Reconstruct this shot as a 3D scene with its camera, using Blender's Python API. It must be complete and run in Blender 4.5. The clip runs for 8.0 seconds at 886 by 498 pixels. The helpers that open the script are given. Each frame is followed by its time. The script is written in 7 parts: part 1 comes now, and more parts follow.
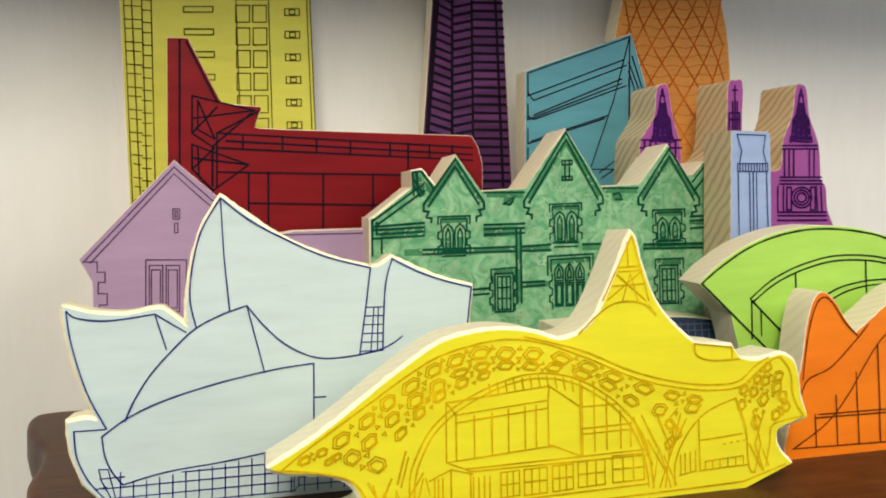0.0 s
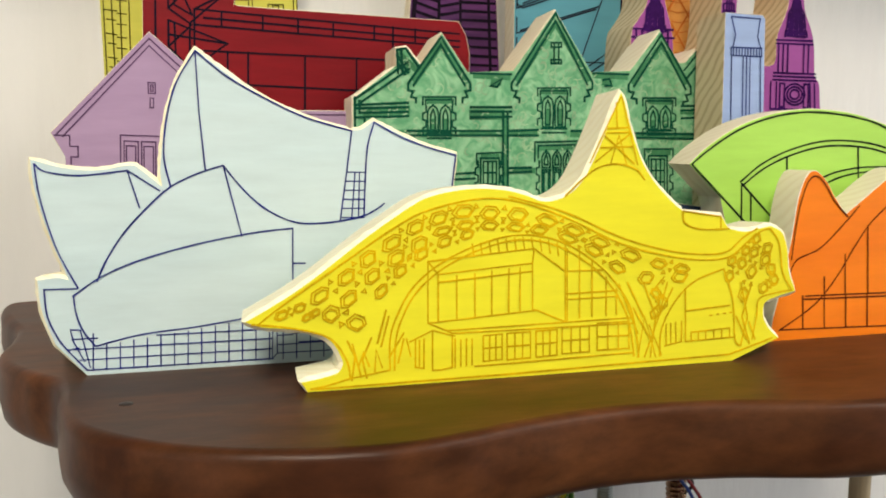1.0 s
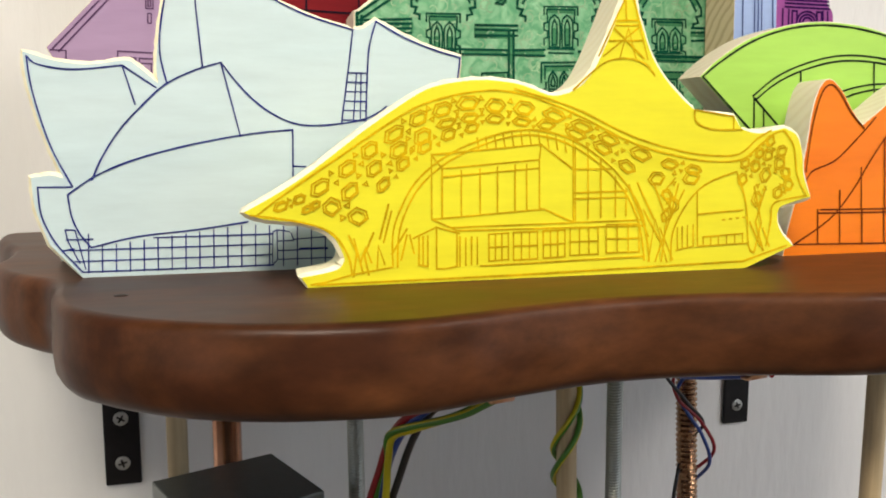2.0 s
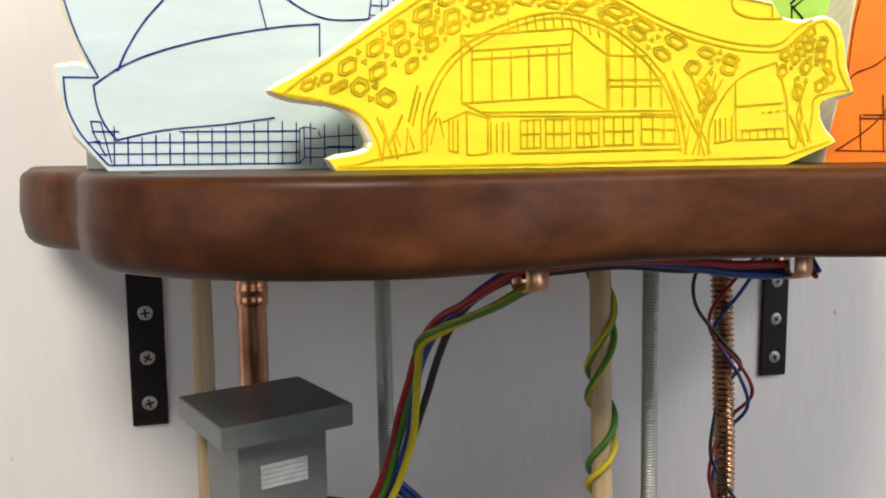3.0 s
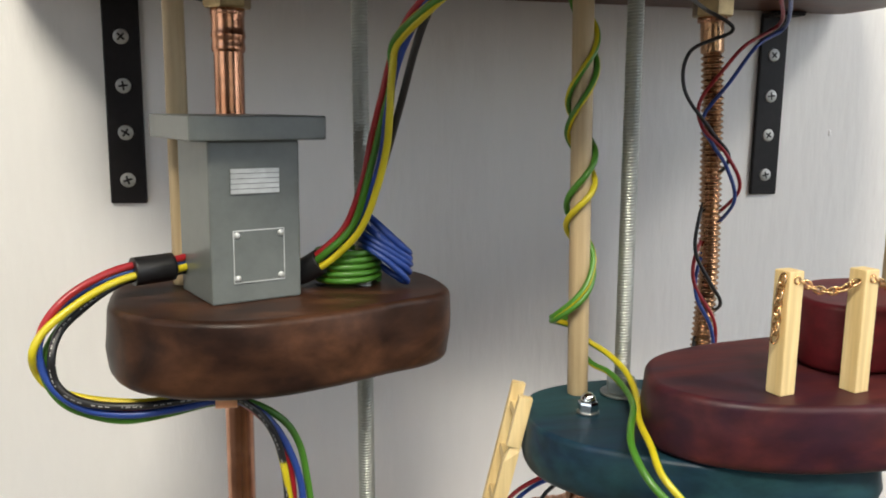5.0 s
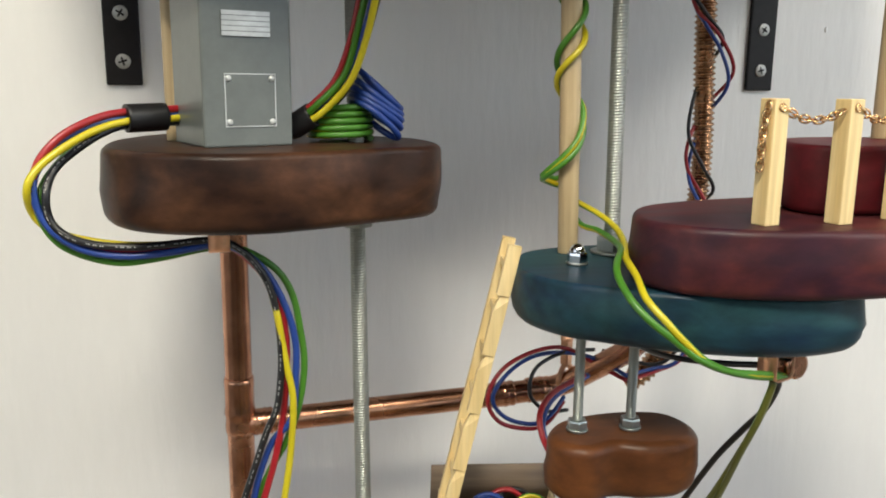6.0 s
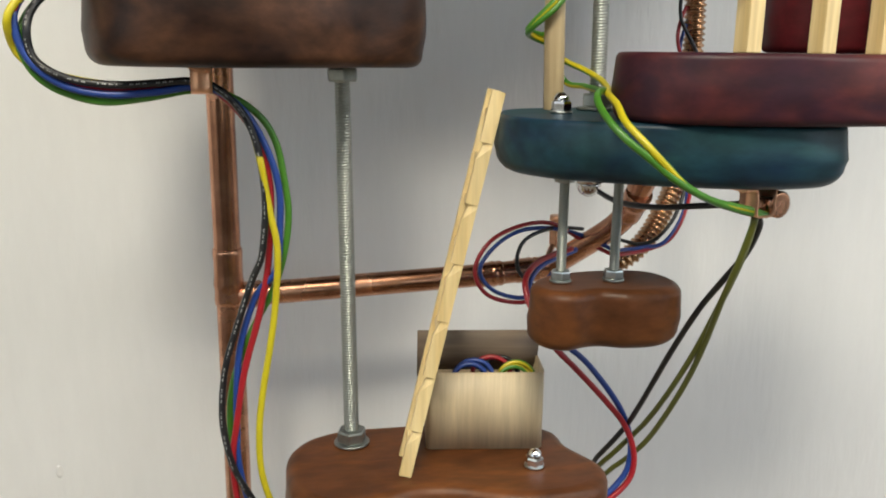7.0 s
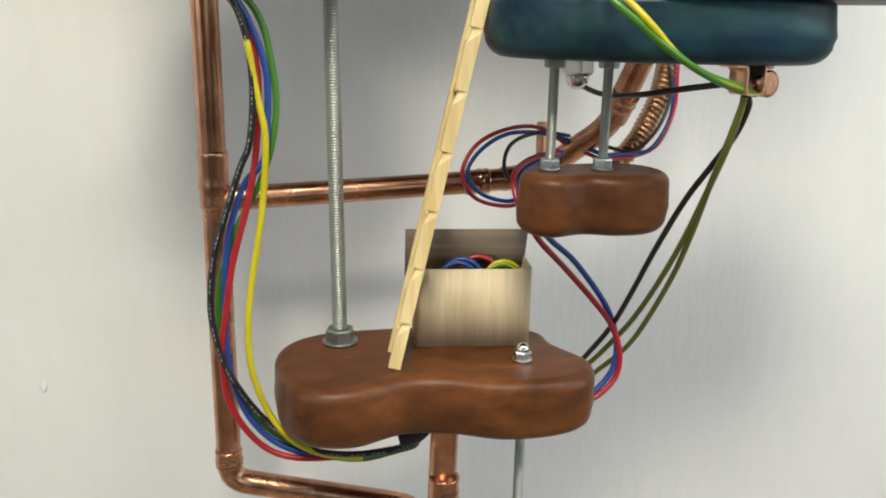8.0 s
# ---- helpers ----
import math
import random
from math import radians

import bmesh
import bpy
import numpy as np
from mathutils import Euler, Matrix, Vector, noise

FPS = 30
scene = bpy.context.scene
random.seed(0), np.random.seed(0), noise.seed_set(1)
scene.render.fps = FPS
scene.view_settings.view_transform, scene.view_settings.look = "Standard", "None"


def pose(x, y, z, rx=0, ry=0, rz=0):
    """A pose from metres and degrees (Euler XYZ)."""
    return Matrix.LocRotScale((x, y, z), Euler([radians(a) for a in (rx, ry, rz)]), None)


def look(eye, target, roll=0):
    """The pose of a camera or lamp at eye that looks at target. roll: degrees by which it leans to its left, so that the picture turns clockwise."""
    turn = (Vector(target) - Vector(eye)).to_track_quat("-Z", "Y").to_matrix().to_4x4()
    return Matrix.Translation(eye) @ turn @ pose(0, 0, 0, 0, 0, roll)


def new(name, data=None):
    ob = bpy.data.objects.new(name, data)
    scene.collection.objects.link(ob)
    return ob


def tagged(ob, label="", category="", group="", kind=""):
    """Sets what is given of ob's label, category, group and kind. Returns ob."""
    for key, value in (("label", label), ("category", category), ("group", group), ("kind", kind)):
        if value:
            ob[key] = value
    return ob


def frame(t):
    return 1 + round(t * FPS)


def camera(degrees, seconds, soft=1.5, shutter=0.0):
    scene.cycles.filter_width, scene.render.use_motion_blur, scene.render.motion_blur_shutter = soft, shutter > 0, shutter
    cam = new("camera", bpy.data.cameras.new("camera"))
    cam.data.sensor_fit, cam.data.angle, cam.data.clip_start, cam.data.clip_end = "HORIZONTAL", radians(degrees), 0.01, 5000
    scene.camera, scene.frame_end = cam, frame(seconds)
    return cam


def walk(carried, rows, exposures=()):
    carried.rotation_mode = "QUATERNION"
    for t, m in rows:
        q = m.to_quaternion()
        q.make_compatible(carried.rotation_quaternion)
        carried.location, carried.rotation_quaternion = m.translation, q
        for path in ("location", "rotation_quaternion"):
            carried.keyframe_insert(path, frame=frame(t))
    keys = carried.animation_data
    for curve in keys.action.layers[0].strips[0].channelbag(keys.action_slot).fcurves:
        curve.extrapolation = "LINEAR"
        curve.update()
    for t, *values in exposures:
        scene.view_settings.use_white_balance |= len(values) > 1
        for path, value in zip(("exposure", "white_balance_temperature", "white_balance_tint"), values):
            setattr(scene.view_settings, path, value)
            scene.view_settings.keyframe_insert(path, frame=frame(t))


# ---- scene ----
cam = camera(55.7, 8.0, soft=1.9)
METRES, EYE, TILT, LEAN, TURN = 0.47, 1.6, -4.5, 0.3, -15.0
ROWS = [
    (0.0, 0.0, 0.0, 0.0, -0.0, 0.0, 0.0),
    (0.5, 0.0018, 0.0114, -0.0577, -0.37, -1.46, -0.38),
    (1.0, 0.006, 0.0236, -0.1009, -0.79, -2.92, -0.61),
    (1.5, 0.0106, 0.0343, -0.1453, -0.83, -3.57, -0.66),
    (3.0, 0.0049, 0.0588, -0.3241, 1.37, -2.2, 0.06),
    (3.5, 0.0007, 0.0642, -0.3851, 1.27, -2.92, -0.73),
    (4.0, 0.0083, 0.0698, -0.4519, 1.14, -3.85, -1.05),
    (5.5, 0.0481, 0.0537, -0.6655, 1.82, -5.92, -1.09),
    (6.0, 0.0561, 0.0408, -0.7362, 1.88, -6.93, -1.06),
    (6.5, 0.0741, 0.0296, -0.8113, 2.31, -7.88, -1.03),
    (7.0, 0.0865, 0.0218, -0.8818, 2.32, -8.77, -1.19),
    (7.5, 0.0812, 0.015, -0.9437, 1.5, -9.39, -1.49),
    (8.0, 0.0748, 0.0061, -0.9789, 0.8, -10.82, -1.37),
]
EXPOSURES = [(0.0, -0.22, 6700, 8), (1.5, -0.10, 6600, 10), (3.0, 0.16, 6450, 14), (3.5, 0.32, 6450, 15), (4.2, 0.42, 6450, 12), (5.5, 0.46, 6500, 8), (6.5, 0.46, 6480, 6), (7.0, 0.34, 6500, 6), (7.5, 0.43, 6450, 5), (8.0, 0.50, 6450, 4)]
walk(cam, [(t, pose(0, 0, EYE, TILT, LEAN, TURN) @ pose(METRES * x, METRES * y, METRES * z, 90 + pitch, roll, yaw)) for t, x, y, z, yaw, pitch, roll in ROWS], EXPOSURES)

# ---- light: the sky, and unseen area lamps overhead and in the window openings
world = bpy.data.worlds.new("sky")
scene.world = world
world.use_nodes = True
_sky = world.node_tree.nodes.new("ShaderNodeTexSky")
_sky.sky_type, _sky.sun_disc, _sky.sun_elevation, _sky.sun_rotation = "NISHITA", False, radians(40), radians(200)
world.node_tree.links.new(_sky.outputs[0], world.node_tree.nodes["Background"].inputs[0])
world.node_tree.nodes["Background"].inputs[1].default_value = 0.10


def area_lamp(name, eye, target, width, height, watts, colour):
    lamp = bpy.data.lights.new(name, "AREA")
    lamp.shape, lamp.size, lamp.size_y, lamp.energy, lamp.color = "RECTANGLE", width, height, watts, colour
    ob = new(name, lamp)
    ob.matrix_world = look(eye, target)
    return ob


# Unseen overhead lamps without fittings, set from the shadows on the wall.
area_lamp("ceiling_light_west", (-0.25, -0.63, 2.585), (-0.10, 0.6, 1.0), 0.6, 0.6, 55, (1.0, 0.92, 0.77))
area_lamp("ceiling_light_east", (1.25, -0.55, 2.585), (0.8, 0.5, 1.3), 0.6, 0.6, 23, (1.0, 0.95, 0.88))
# The west and south windows are made up; their lamps are added fill.
area_lamp("west_added_fill", (-1.66, -0.9, 1.75), (0.0, -0.75, 1.55), 1.5, 1.2, 4, (0.97, 0.98, 1.0))
area_lamp("east_window_daylight", (2.26, -0.9, 1.75), (0.4, 0.4, 1.25), 1.5, 1.2, 14, (0.86, 0.92, 1.0))
area_lamp("south_added_fill", (0.9, -3.06, 1.75), (0.9, 0, 1.6), 1.5, 1.2, 2, (0.82, 0.96, 1.0))


# ---- materials
def material(name, base, rough=0.5, metal=0.0, vary=0.12, scale=60.0, stretch=(1, 1, 1), bump=0.1, bump_scale=None, second=None, mix_scale=None, coat=0.0, spec=0.5, depth=0.001, warp=0.0):
    """A surface with variation at two scales: fine grain and wide patches, both in the object's own space."""
    mat = bpy.data.materials.new(name)
    mat.use_nodes = True
    n, l = mat.node_tree.nodes, mat.node_tree.links
    b = n["Principled BSDF"]
    co = n.new("ShaderNodeTexCoord")
    mp = n.new("ShaderNodeMapping")
    mp.inputs["Scale"].default_value = stretch
    l.new(co.outputs["Object"], mp.inputs["Vector"])
    fine = n.new("ShaderNodeTexNoise")
    fine.inputs["Scale"].default_value, fine.inputs["Detail"].default_value, fine.inputs["Roughness"].default_value = scale, 9, 0.62
    l.new(mp.outputs[0], fine.inputs["Vector"])
    wide = n.new("ShaderNodeTexNoise")
    wide.inputs["Scale"].default_value, wide.inputs["Detail"].default_value = mix_scale or scale * 0.18, 7
    wide.inputs["Distortion"].default_value = warp
    l.new(mp.outputs[0], wide.inputs["Vector"])
    ramp = n.new("ShaderNodeValToRGB")
    two = second or [c * (1 - 2.2 * vary) for c in base]
    ramp.color_ramp.elements[0].position, ramp.color_ramp.elements[1].position = 0.36, 0.64
    ramp.color_ramp.elements[0].color, ramp.color_ramp.elements[1].color = (*two, 1), (*base, 1)
    l.new(wide.outputs["Fac"], ramp.inputs[0])
    grain = n.new("ShaderNodeMix")
    grain.data_type, grain.blend_type = "RGBA", "MULTIPLY"
    grain.inputs[0].default_value = 1.0
    tone = n.new("ShaderNodeMapRange")
    tone.inputs[1].default_value, tone.inputs[2].default_value = 0.3, 0.7
    tone.inputs[3].default_value, tone.inputs[4].default_value = 1 - vary * 1.6, 1 + vary * 0.6
    l.new(fine.outputs["Fac"], tone.inputs[0])
    l.new(ramp.outputs[0], grain.inputs[6])
    l.new(tone.outputs[0], grain.inputs[7])
    l.new(grain.outputs[2], b.inputs["Base Color"])
    rr = n.new("ShaderNodeMapRange")
    rr.inputs[3].default_value, rr.inputs[4].default_value = max(rough - 0.1, 0.03), min(rough + 0.1, 1)
    l.new(wide.outputs["Fac"], rr.inputs[0])
    l.new(rr.outputs[0], b.inputs["Roughness"])
    b.inputs["Metallic"].default_value = metal
    b.inputs["Specular IOR Level"].default_value = spec
    b.inputs["Coat Weight"].default_value = coat
    if bump:
        bn = n.new("ShaderNodeTexNoise")
        bn.inputs["Scale"].default_value, bn.inputs["Detail"].default_value = bump_scale or scale, 4
        l.new(mp.outputs[0], bn.inputs["Vector"])
        bp = n.new("ShaderNodeBump")
        bp.inputs["Strength"].default_value, bp.inputs["Distance"].default_value = bump, depth
        l.new(bn.outputs["Fac"], bp.inputs["Height"])
        l.new(bp.outputs[0], b.inputs["Normal"])
    return mat


def ringed_wood(name, pale, dark, scale, rough=0.6, twist=3.0, axis="Z", turn=(0, 0, 0)):
    """Sawn wood with growth rings as wavy bands."""
    mat = bpy.data.materials.new(name)
    mat.use_nodes = True
    n, l = mat.node_tree.nodes, mat.node_tree.links
    b = n["Principled BSDF"]
    co, mp = n.new("ShaderNodeTexCoord"), n.new("ShaderNodeMapping")
    mp.inputs["Rotation"].default_value = [radians(a) for a in turn]
    l.new(co.outputs["Object"], mp.inputs["Vector"])
    wv = n.new("ShaderNodeTexWave")
    wv.wave_type, wv.bands_direction = "BANDS", axis
    wv.inputs["Scale"].default_value, wv.inputs["Distortion"].default_value = scale, twist
    wv.inputs["Detail"].default_value, wv.inputs["Detail Scale"].default_value = 3, 0.6
    l.new(mp.outputs[0], wv.inputs["Vector"])
    ns = n.new("ShaderNodeTexNoise")
    ns.inputs["Scale"].default_value = 25
    l.new(mp.outputs[0], ns.inputs["Vector"])
    ramp = n.new("ShaderNodeValToRGB")
    ramp.color_ramp.elements[0].color, ramp.color_ramp.elements[1].color = (*dark, 1), (*pale, 1)
    ramp.color_ramp.elements[0].position, ramp.color_ramp.elements[1].position = 0.05, 0.55
    mx = n.new("ShaderNodeMix")
    mx.inputs[0].default_value = 0.35
    l.new(wv.outputs["Fac"], mx.inputs[2])
    l.new(ns.outputs["Fac"], mx.inputs[3])
    l.new(mx.outputs[0], ramp.inputs[0])
    l.new(ramp.outputs[0], b.inputs["Base Color"])
    b.inputs["Roughness"].default_value = rough
    bp = n.new("ShaderNodeBump")
    bp.inputs["Strength"].default_value, bp.inputs["Distance"].default_value = 0.25, 0.0008
    l.new(wv.outputs["Fac"], bp.inputs["Height"])
    l.new(bp.outputs[0], b.inputs["Normal"])
    return mat


def paint(name, base, second=None, vary=0.05, mix_scale=18):
    return material(name, base, rough=0.42, vary=vary, scale=90, stretch=(0.25, 1, 1.6), bump=0.10, bump_scale=160, second=second, mix_scale=mix_scale, depth=0.0006, spec=0.16)


YELLOW = paint("yellow_paint", (0.79, 0.735, 0.032), (0.76, 0.68, 0.024))
PALE_BLUE = paint("pale_blue_paint", (0.565, 0.682, 0.70), (0.525, 0.652, 0.68))
GREEN_PAINT = material("mottled_green_paint", (0.27, 0.52, 0.30), rough=0.45, vary=0.10, scale=120, second=(0.10, 0.33, 0.16), mix_scale=75, bump=0.12, depth=0.0005, spec=0.3, warp=2.2)
LIME = paint("lime_paint", (0.40, 0.68, 0.12), (0.36, 0.62, 0.10))
ORANGE = paint("orange_paint", (0.86, 0.225, 0.010), (0.80, 0.185, 0.008))
LILAC = paint("lilac_paint", (0.40, 0.275, 0.43), (0.37, 0.25, 0.40))
DEEP_RED = paint("deep_red_paint", (0.23, 0.006, 0.011), (0.16, 0.004, 0.008), vary=0.1)
CHARTREUSE = paint("chartreuse_paint", (0.62, 0.58, 0.10), (0.56, 0.54, 0.09))
PURPLE = paint("purple_paint", (0.13, 0.035, 0.15), (0.07, 0.020, 0.085), vary=0.14, mix_scale=45)
TEAL_BLUE = paint("teal_blue_paint", (0.09, 0.29, 0.36), (0.08, 0.25, 0.32))
AMBER = paint("amber_paint", (0.62, 0.26, 0.055), (0.56, 0.24, 0.05))
MAGENTA = paint("magenta_paint", (0.33, 0.08, 0.30), (0.29, 0.065, 0.27))
SKY_BLUE = paint("sky_blue_paint", (0.31, 0.41, 0.66), (0.28, 0.37, 0.60))
SAGE = paint("sage_paint", (0.30, 0.38, 0.36), (0.27, 0.34, 0.33))
NAVY = paint("navy_paint", (0.03, 0.05, 0.11), (0.025, 0.04, 0.09))


def ink_colour(name, base):
    return material(name, base, rough=0.75, vary=0.15, scale=250, bump=0, spec=0.08)


INK_OCHRE = ink_colour("ochre_ink", (0.78, 0.50, 0.005))
INK_BLUE = ink_colour("blue_ink", (0.02, 0.03, 0.22))
INK_GREEN = ink_colour("dark_green_ink", (0.005, 0.075, 0.042))
INK_WASH = ink_colour("green_wash", (0.07, 0.26, 0.12))
INK_CREAM = ink_colour("pale_green_brush", (0.36, 0.56, 0.34))
INK_DARK = ink_colour("dark_ink", (0.012, 0.025, 0.012))
INK_BROWN = ink_colour("brown_ink", (0.16, 0.03, 0.006))
INK_PLUM = ink_colour("plum_ink", (0.12, 0.06, 0.14))
INK_BLACK = ink_colour("black_ink", (0.012, 0.006, 0.016))
INK_OLIVE = ink_colour("olive_ink", (0.10, 0.09, 0.015))
INK_RUST = ink_colour("rust_ink", (0.58, 0.15, 0.022))
INK_PURPLE = ink_colour("purple_ink", (0.040, 0.005, 0.090))
INK_NAVY = ink_colour("navy_ink", (0.03, 0.05, 0.20))
INK_PALE = ink_colour("pale_ink", (0.15, 0.19, 0.30))

PINE_CUT = ringed_wood("sawn_pine", (0.86, 0.78, 0.60), (0.80, 0.70, 0.51), 60, twist=5, axis="DIAGONAL")
PINE_PALE = ringed_wood("pale_sawn_pine", (0.93, 0.88, 0.66), (0.88, 0.81, 0.56), 60, twist=5, axis="DIAGONAL")
PINE_RINGED = ringed_wood("ringed_pine", (0.66, 0.54, 0.35), (0.42, 0.31, 0.17), 62, twist=4, axis="DIAGONAL")
PINE = material("pine_strip", (0.80, 0.63, 0.33), rough=0.5, vary=0.10, scale=420, stretch=(1, 1, 0.05), bump=0.1, second=(0.70, 0.51, 0.23), mix_scale=160, depth=0.0003)
DOWEL_WOOD = material("dowel_wood", (0.54, 0.42, 0.25), rough=0.55, vary=0.10, scale=420, stretch=(1, 1, 0.04), bump=0.1, second=(0.46, 0.34, 0.19), mix_scale=150, depth=0.0003)
# Veneer darkened so that the open lid's shade lies in its colour.
VENEER_SHADED = material("shaded_veneer", (0.20, 0.145, 0.10), rough=0.55, vary=0.12, scale=480, stretch=(0.06, 1, 1), bump=0.1, second=(0.14, 0.10, 0.07), mix_scale=130, depth=0.0003)
VENEER = material("birch_veneer", (0.66, 0.53, 0.34), rough=0.5, vary=0.10, scale=480, stretch=(1, 1, 0.06), bump=0.1, second=(0.53, 0.42, 0.27), mix_scale=130, depth=0.0003)
WALNUT = material("oiled_walnut", (0.108, 0.038, 0.0130), rough=0.40, vary=0.30, scale=130, stretch=(0.30, 1, 0.7), bump=0.07, second=(0.050, 0.0165, 0.0072), mix_scale=15, depth=0.0008, spec=0.16, warp=1.4)
WALNUT_DARK = material("stained_wood", (0.082, 0.035, 0.0175), rough=0.42, spec=0.2, warp=1.6, vary=0.32, scale=110, stretch=(0.4, 1, 1), bump=0.08, second=(0.022, 0.010, 0.007), mix_scale=20, depth=0.0008)
KNOT_WOOD = material("knot_wood", (0.020, 0.009, 0.006), rough=0.5, vary=0.2, scale=300, bump=0.1, depth=0.0003)
CHESTNUT = material("chestnut_stain", (0.160, 0.055, 0.016), rough=0.42, spec=0.25, warp=1.6, vary=0.26, scale=110, stretch=(0.4, 1, 1), bump=0.07, second=(0.086, 0.030, 0.011), mix_scale=22, depth=0.0008)
TEAL_STAIN = material("teal_stain", (0.016, 0.058, 0.068), rough=0.45, spec=0.28, warp=1.2, vary=0.28, scale=120, stretch=(0.25, 1, 1), bump=0.06, second=(0.008, 0.026, 0.055), mix_scale=24, depth=0.0008)
MAROON_STAIN = material("maroon_stain", (0.105, 0.022, 0.020), rough=0.48, spec=0.28, warp=1.2, vary=0.25, scale=120, stretch=(0.3, 1, 1), bump=0.06, second=(0.032, 0.009, 0.018), mix_scale=30, depth=0.0008)
RED_STAIN = material("red_stain", (0.125, 0.010, 0.014), rough=0.5, spec=0.28, warp=1.2, vary=0.22, scale=120, stretch=(0.3, 1, 1), bump=0.06, second=(0.070, 0.006, 0.010), mix_scale=26, depth=0.0008)
COPPER = material("copper", (0.68, 0.36, 0.23), rough=0.25, metal=1, vary=0.16, scale=90, bump=0.03, second=(0.44, 0.21, 0.125), mix_scale=38)
COPPER_BRIGHT = material("bright_copper", (0.88, 0.50, 0.31), rough=0.34, metal=1, vary=0.1, scale=120, bump=0.04, mix_scale=60)
COPPER_FLEX = material("corrugated_copper", (0.56, 0.33, 0.19), rough=0.25, metal=1, vary=0.15, scale=120, bump=0.03, mix_scale=50)
BRASS = material("brass", (0.52, 0.40, 0.22), rough=0.35, metal=1, vary=0.15, scale=120, bump=0.05)
ZINC = material("zinc_plate", (0.42, 0.44, 0.43), rough=0.40, metal=1, vary=0.12, scale=200, bump=0.05, second=(0.40, 0.43, 0.41))
ROD_STEEL = material("threaded_steel", (0.40, 0.42, 0.39), rough=0.50, metal=1, vary=0.03, scale=60, bump=0)
SCREW_ZINC = material("bright_zinc", (0.50, 0.50, 0.48), rough=0.5, metal=0.8, vary=0.1, scale=300, bump=0.05)
CHROME = material("chrome", (0.80, 0.80, 0.80), rough=0.10, metal=1, vary=0.05, scale=200, bump=0)
GOLD = material("gold_chain", (0.85, 0.55, 0.28), rough=0.2, metal=1, vary=0.08, scale=300, bump=0)
BLACK_STEEL = material("black_steel", (0.012, 0.010, 0.011), spec=0.25, rough=0.5, vary=0.2, scale=200, bump=0.1, depth=0.0003)
GREY_PAINT = material("grey_paint", (0.135, 0.150, 0.145), rough=0.34, vary=0.07, scale=140, bump=0.08, depth=0.0004, second=(0.120, 0.133, 0.128))
SILVER_INK = material("silver_ink", (0.62, 0.64, 0.64), rough=0.4, metal=0.3, vary=0.1, scale=300, bump=0)
SLEEVE = material("black_sleeve", (0.010, 0.010, 0.012), rough=0.45, vary=0.2, scale=300, bump=0.1, depth=0.0003)
PVC_RED = material("red_pvc", (0.34, 0.012, 0.020), rough=0.36, vary=0.06, scale=200, bump=0)
PVC_BLUE = material("blue_pvc", (0.018, 0.055, 0.27), rough=0.36, vary=0.06, scale=200, bump=0)
PVC_BLACK = material("black_pvc", (0.010, 0.010, 0.012), rough=0.36, vary=0.1, scale=200, bump=0)
PVC_YELLOW = material("yellow_pvc", (0.56, 0.47, 0.014), rough=0.36, vary=0.05, scale=200, bump=0)
PVC_GREEN = material("green_pvc", (0.060, 0.20, 0.018), rough=0.36, vary=0.06, scale=200, bump=0)
PVC_OLIVE = material("olive_pvc", (0.11, 0.12, 0.018), rough=0.36, vary=0.06, scale=200, bump=0)
PVC_PRINT = material("pvc_print", (0.42, 0.42, 0.42), rough=0.5, vary=0.1, scale=200, bump=0)
WALL_PAINT = material("white_wall_paint", (0.76, 0.752, 0.745), rough=0.50, vary=0.018, scale=40, stretch=(1.8, 1, 0.4), bump=0.42, bump_scale=85, mix_scale=3, depth=0.0012)
# Grey for the unseen room surfaces, kept dark to limit bounced light.
LOW_BOUNCE_GREY = material("low_bounce_grey", (0.31, 0.31, 0.32), rough=0.7, vary=0.03, scale=14, bump=0.1)
FLOOR_MAT = material("floor_boards", (0.34, 0.28, 0.21), rough=0.5, vary=0.15, scale=30, stretch=(0.2, 1, 1), bump=0.1)
FRAME_PAINT = material("window_paint", (0.75, 0.75, 0.73), rough=0.4, vary=0.03, scale=30, bump=0.05)


# ---- mesh helpers
def part(name, bm, mat, parent=None, label="", smooth=False):
    """Links a bmesh as one mesh object, under parent where there is one."""
    me = bpy.data.meshes.new(name)
    bm.normal_update()
    bm.to_mesh(me)
    bm.free()
    for m in (mat if isinstance(mat, (list, tuple)) else [mat]):
        me.materials.append(m)
    if smooth:
        for f in me.polygons:
            f.use_smooth = True
    ob = new(name, me)
    if parent:
        ob.parent = parent
    if label:
        tagged(ob, label)
    return ob


def thing(name, at, label, category, group="", turn=0.0, kind=""):
    """An empty at a thing's base that holds its parts."""
    ob = new(name)
    ob.empty_display_size = 0.01
    ob.matrix_world = pose(*at, 0, 0, turn)
    return tagged(ob, label, category, group, kind)


def box(bm, x0, y0, z0, x1, y1, z1, mat=0):
    v = [bm.verts.new((x, y, z)) for z in (z0, z1) for y in (y0, y1) for x in (x0, x1)]
    for q in ((0, 2, 3, 1), (4, 5, 7, 6), (0, 1, 5, 4), (1, 3, 7, 5), (3, 2, 6, 7), (2, 0, 4, 6)):
        bm.faces.new([v[i] for i in q]).material_index = mat
    return v


def box_bm(x0, y0, z0, x1, y1, z1, bevel=0.0):
    bm = bmesh.new()
    box(bm, x0, y0, z0, x1, y1, z1)
    if bevel:
        bmesh.ops.bevel(bm, geom=bm.edges[:], offset=bevel, segments=2, affect="EDGES", profile=0.5)
    return bm


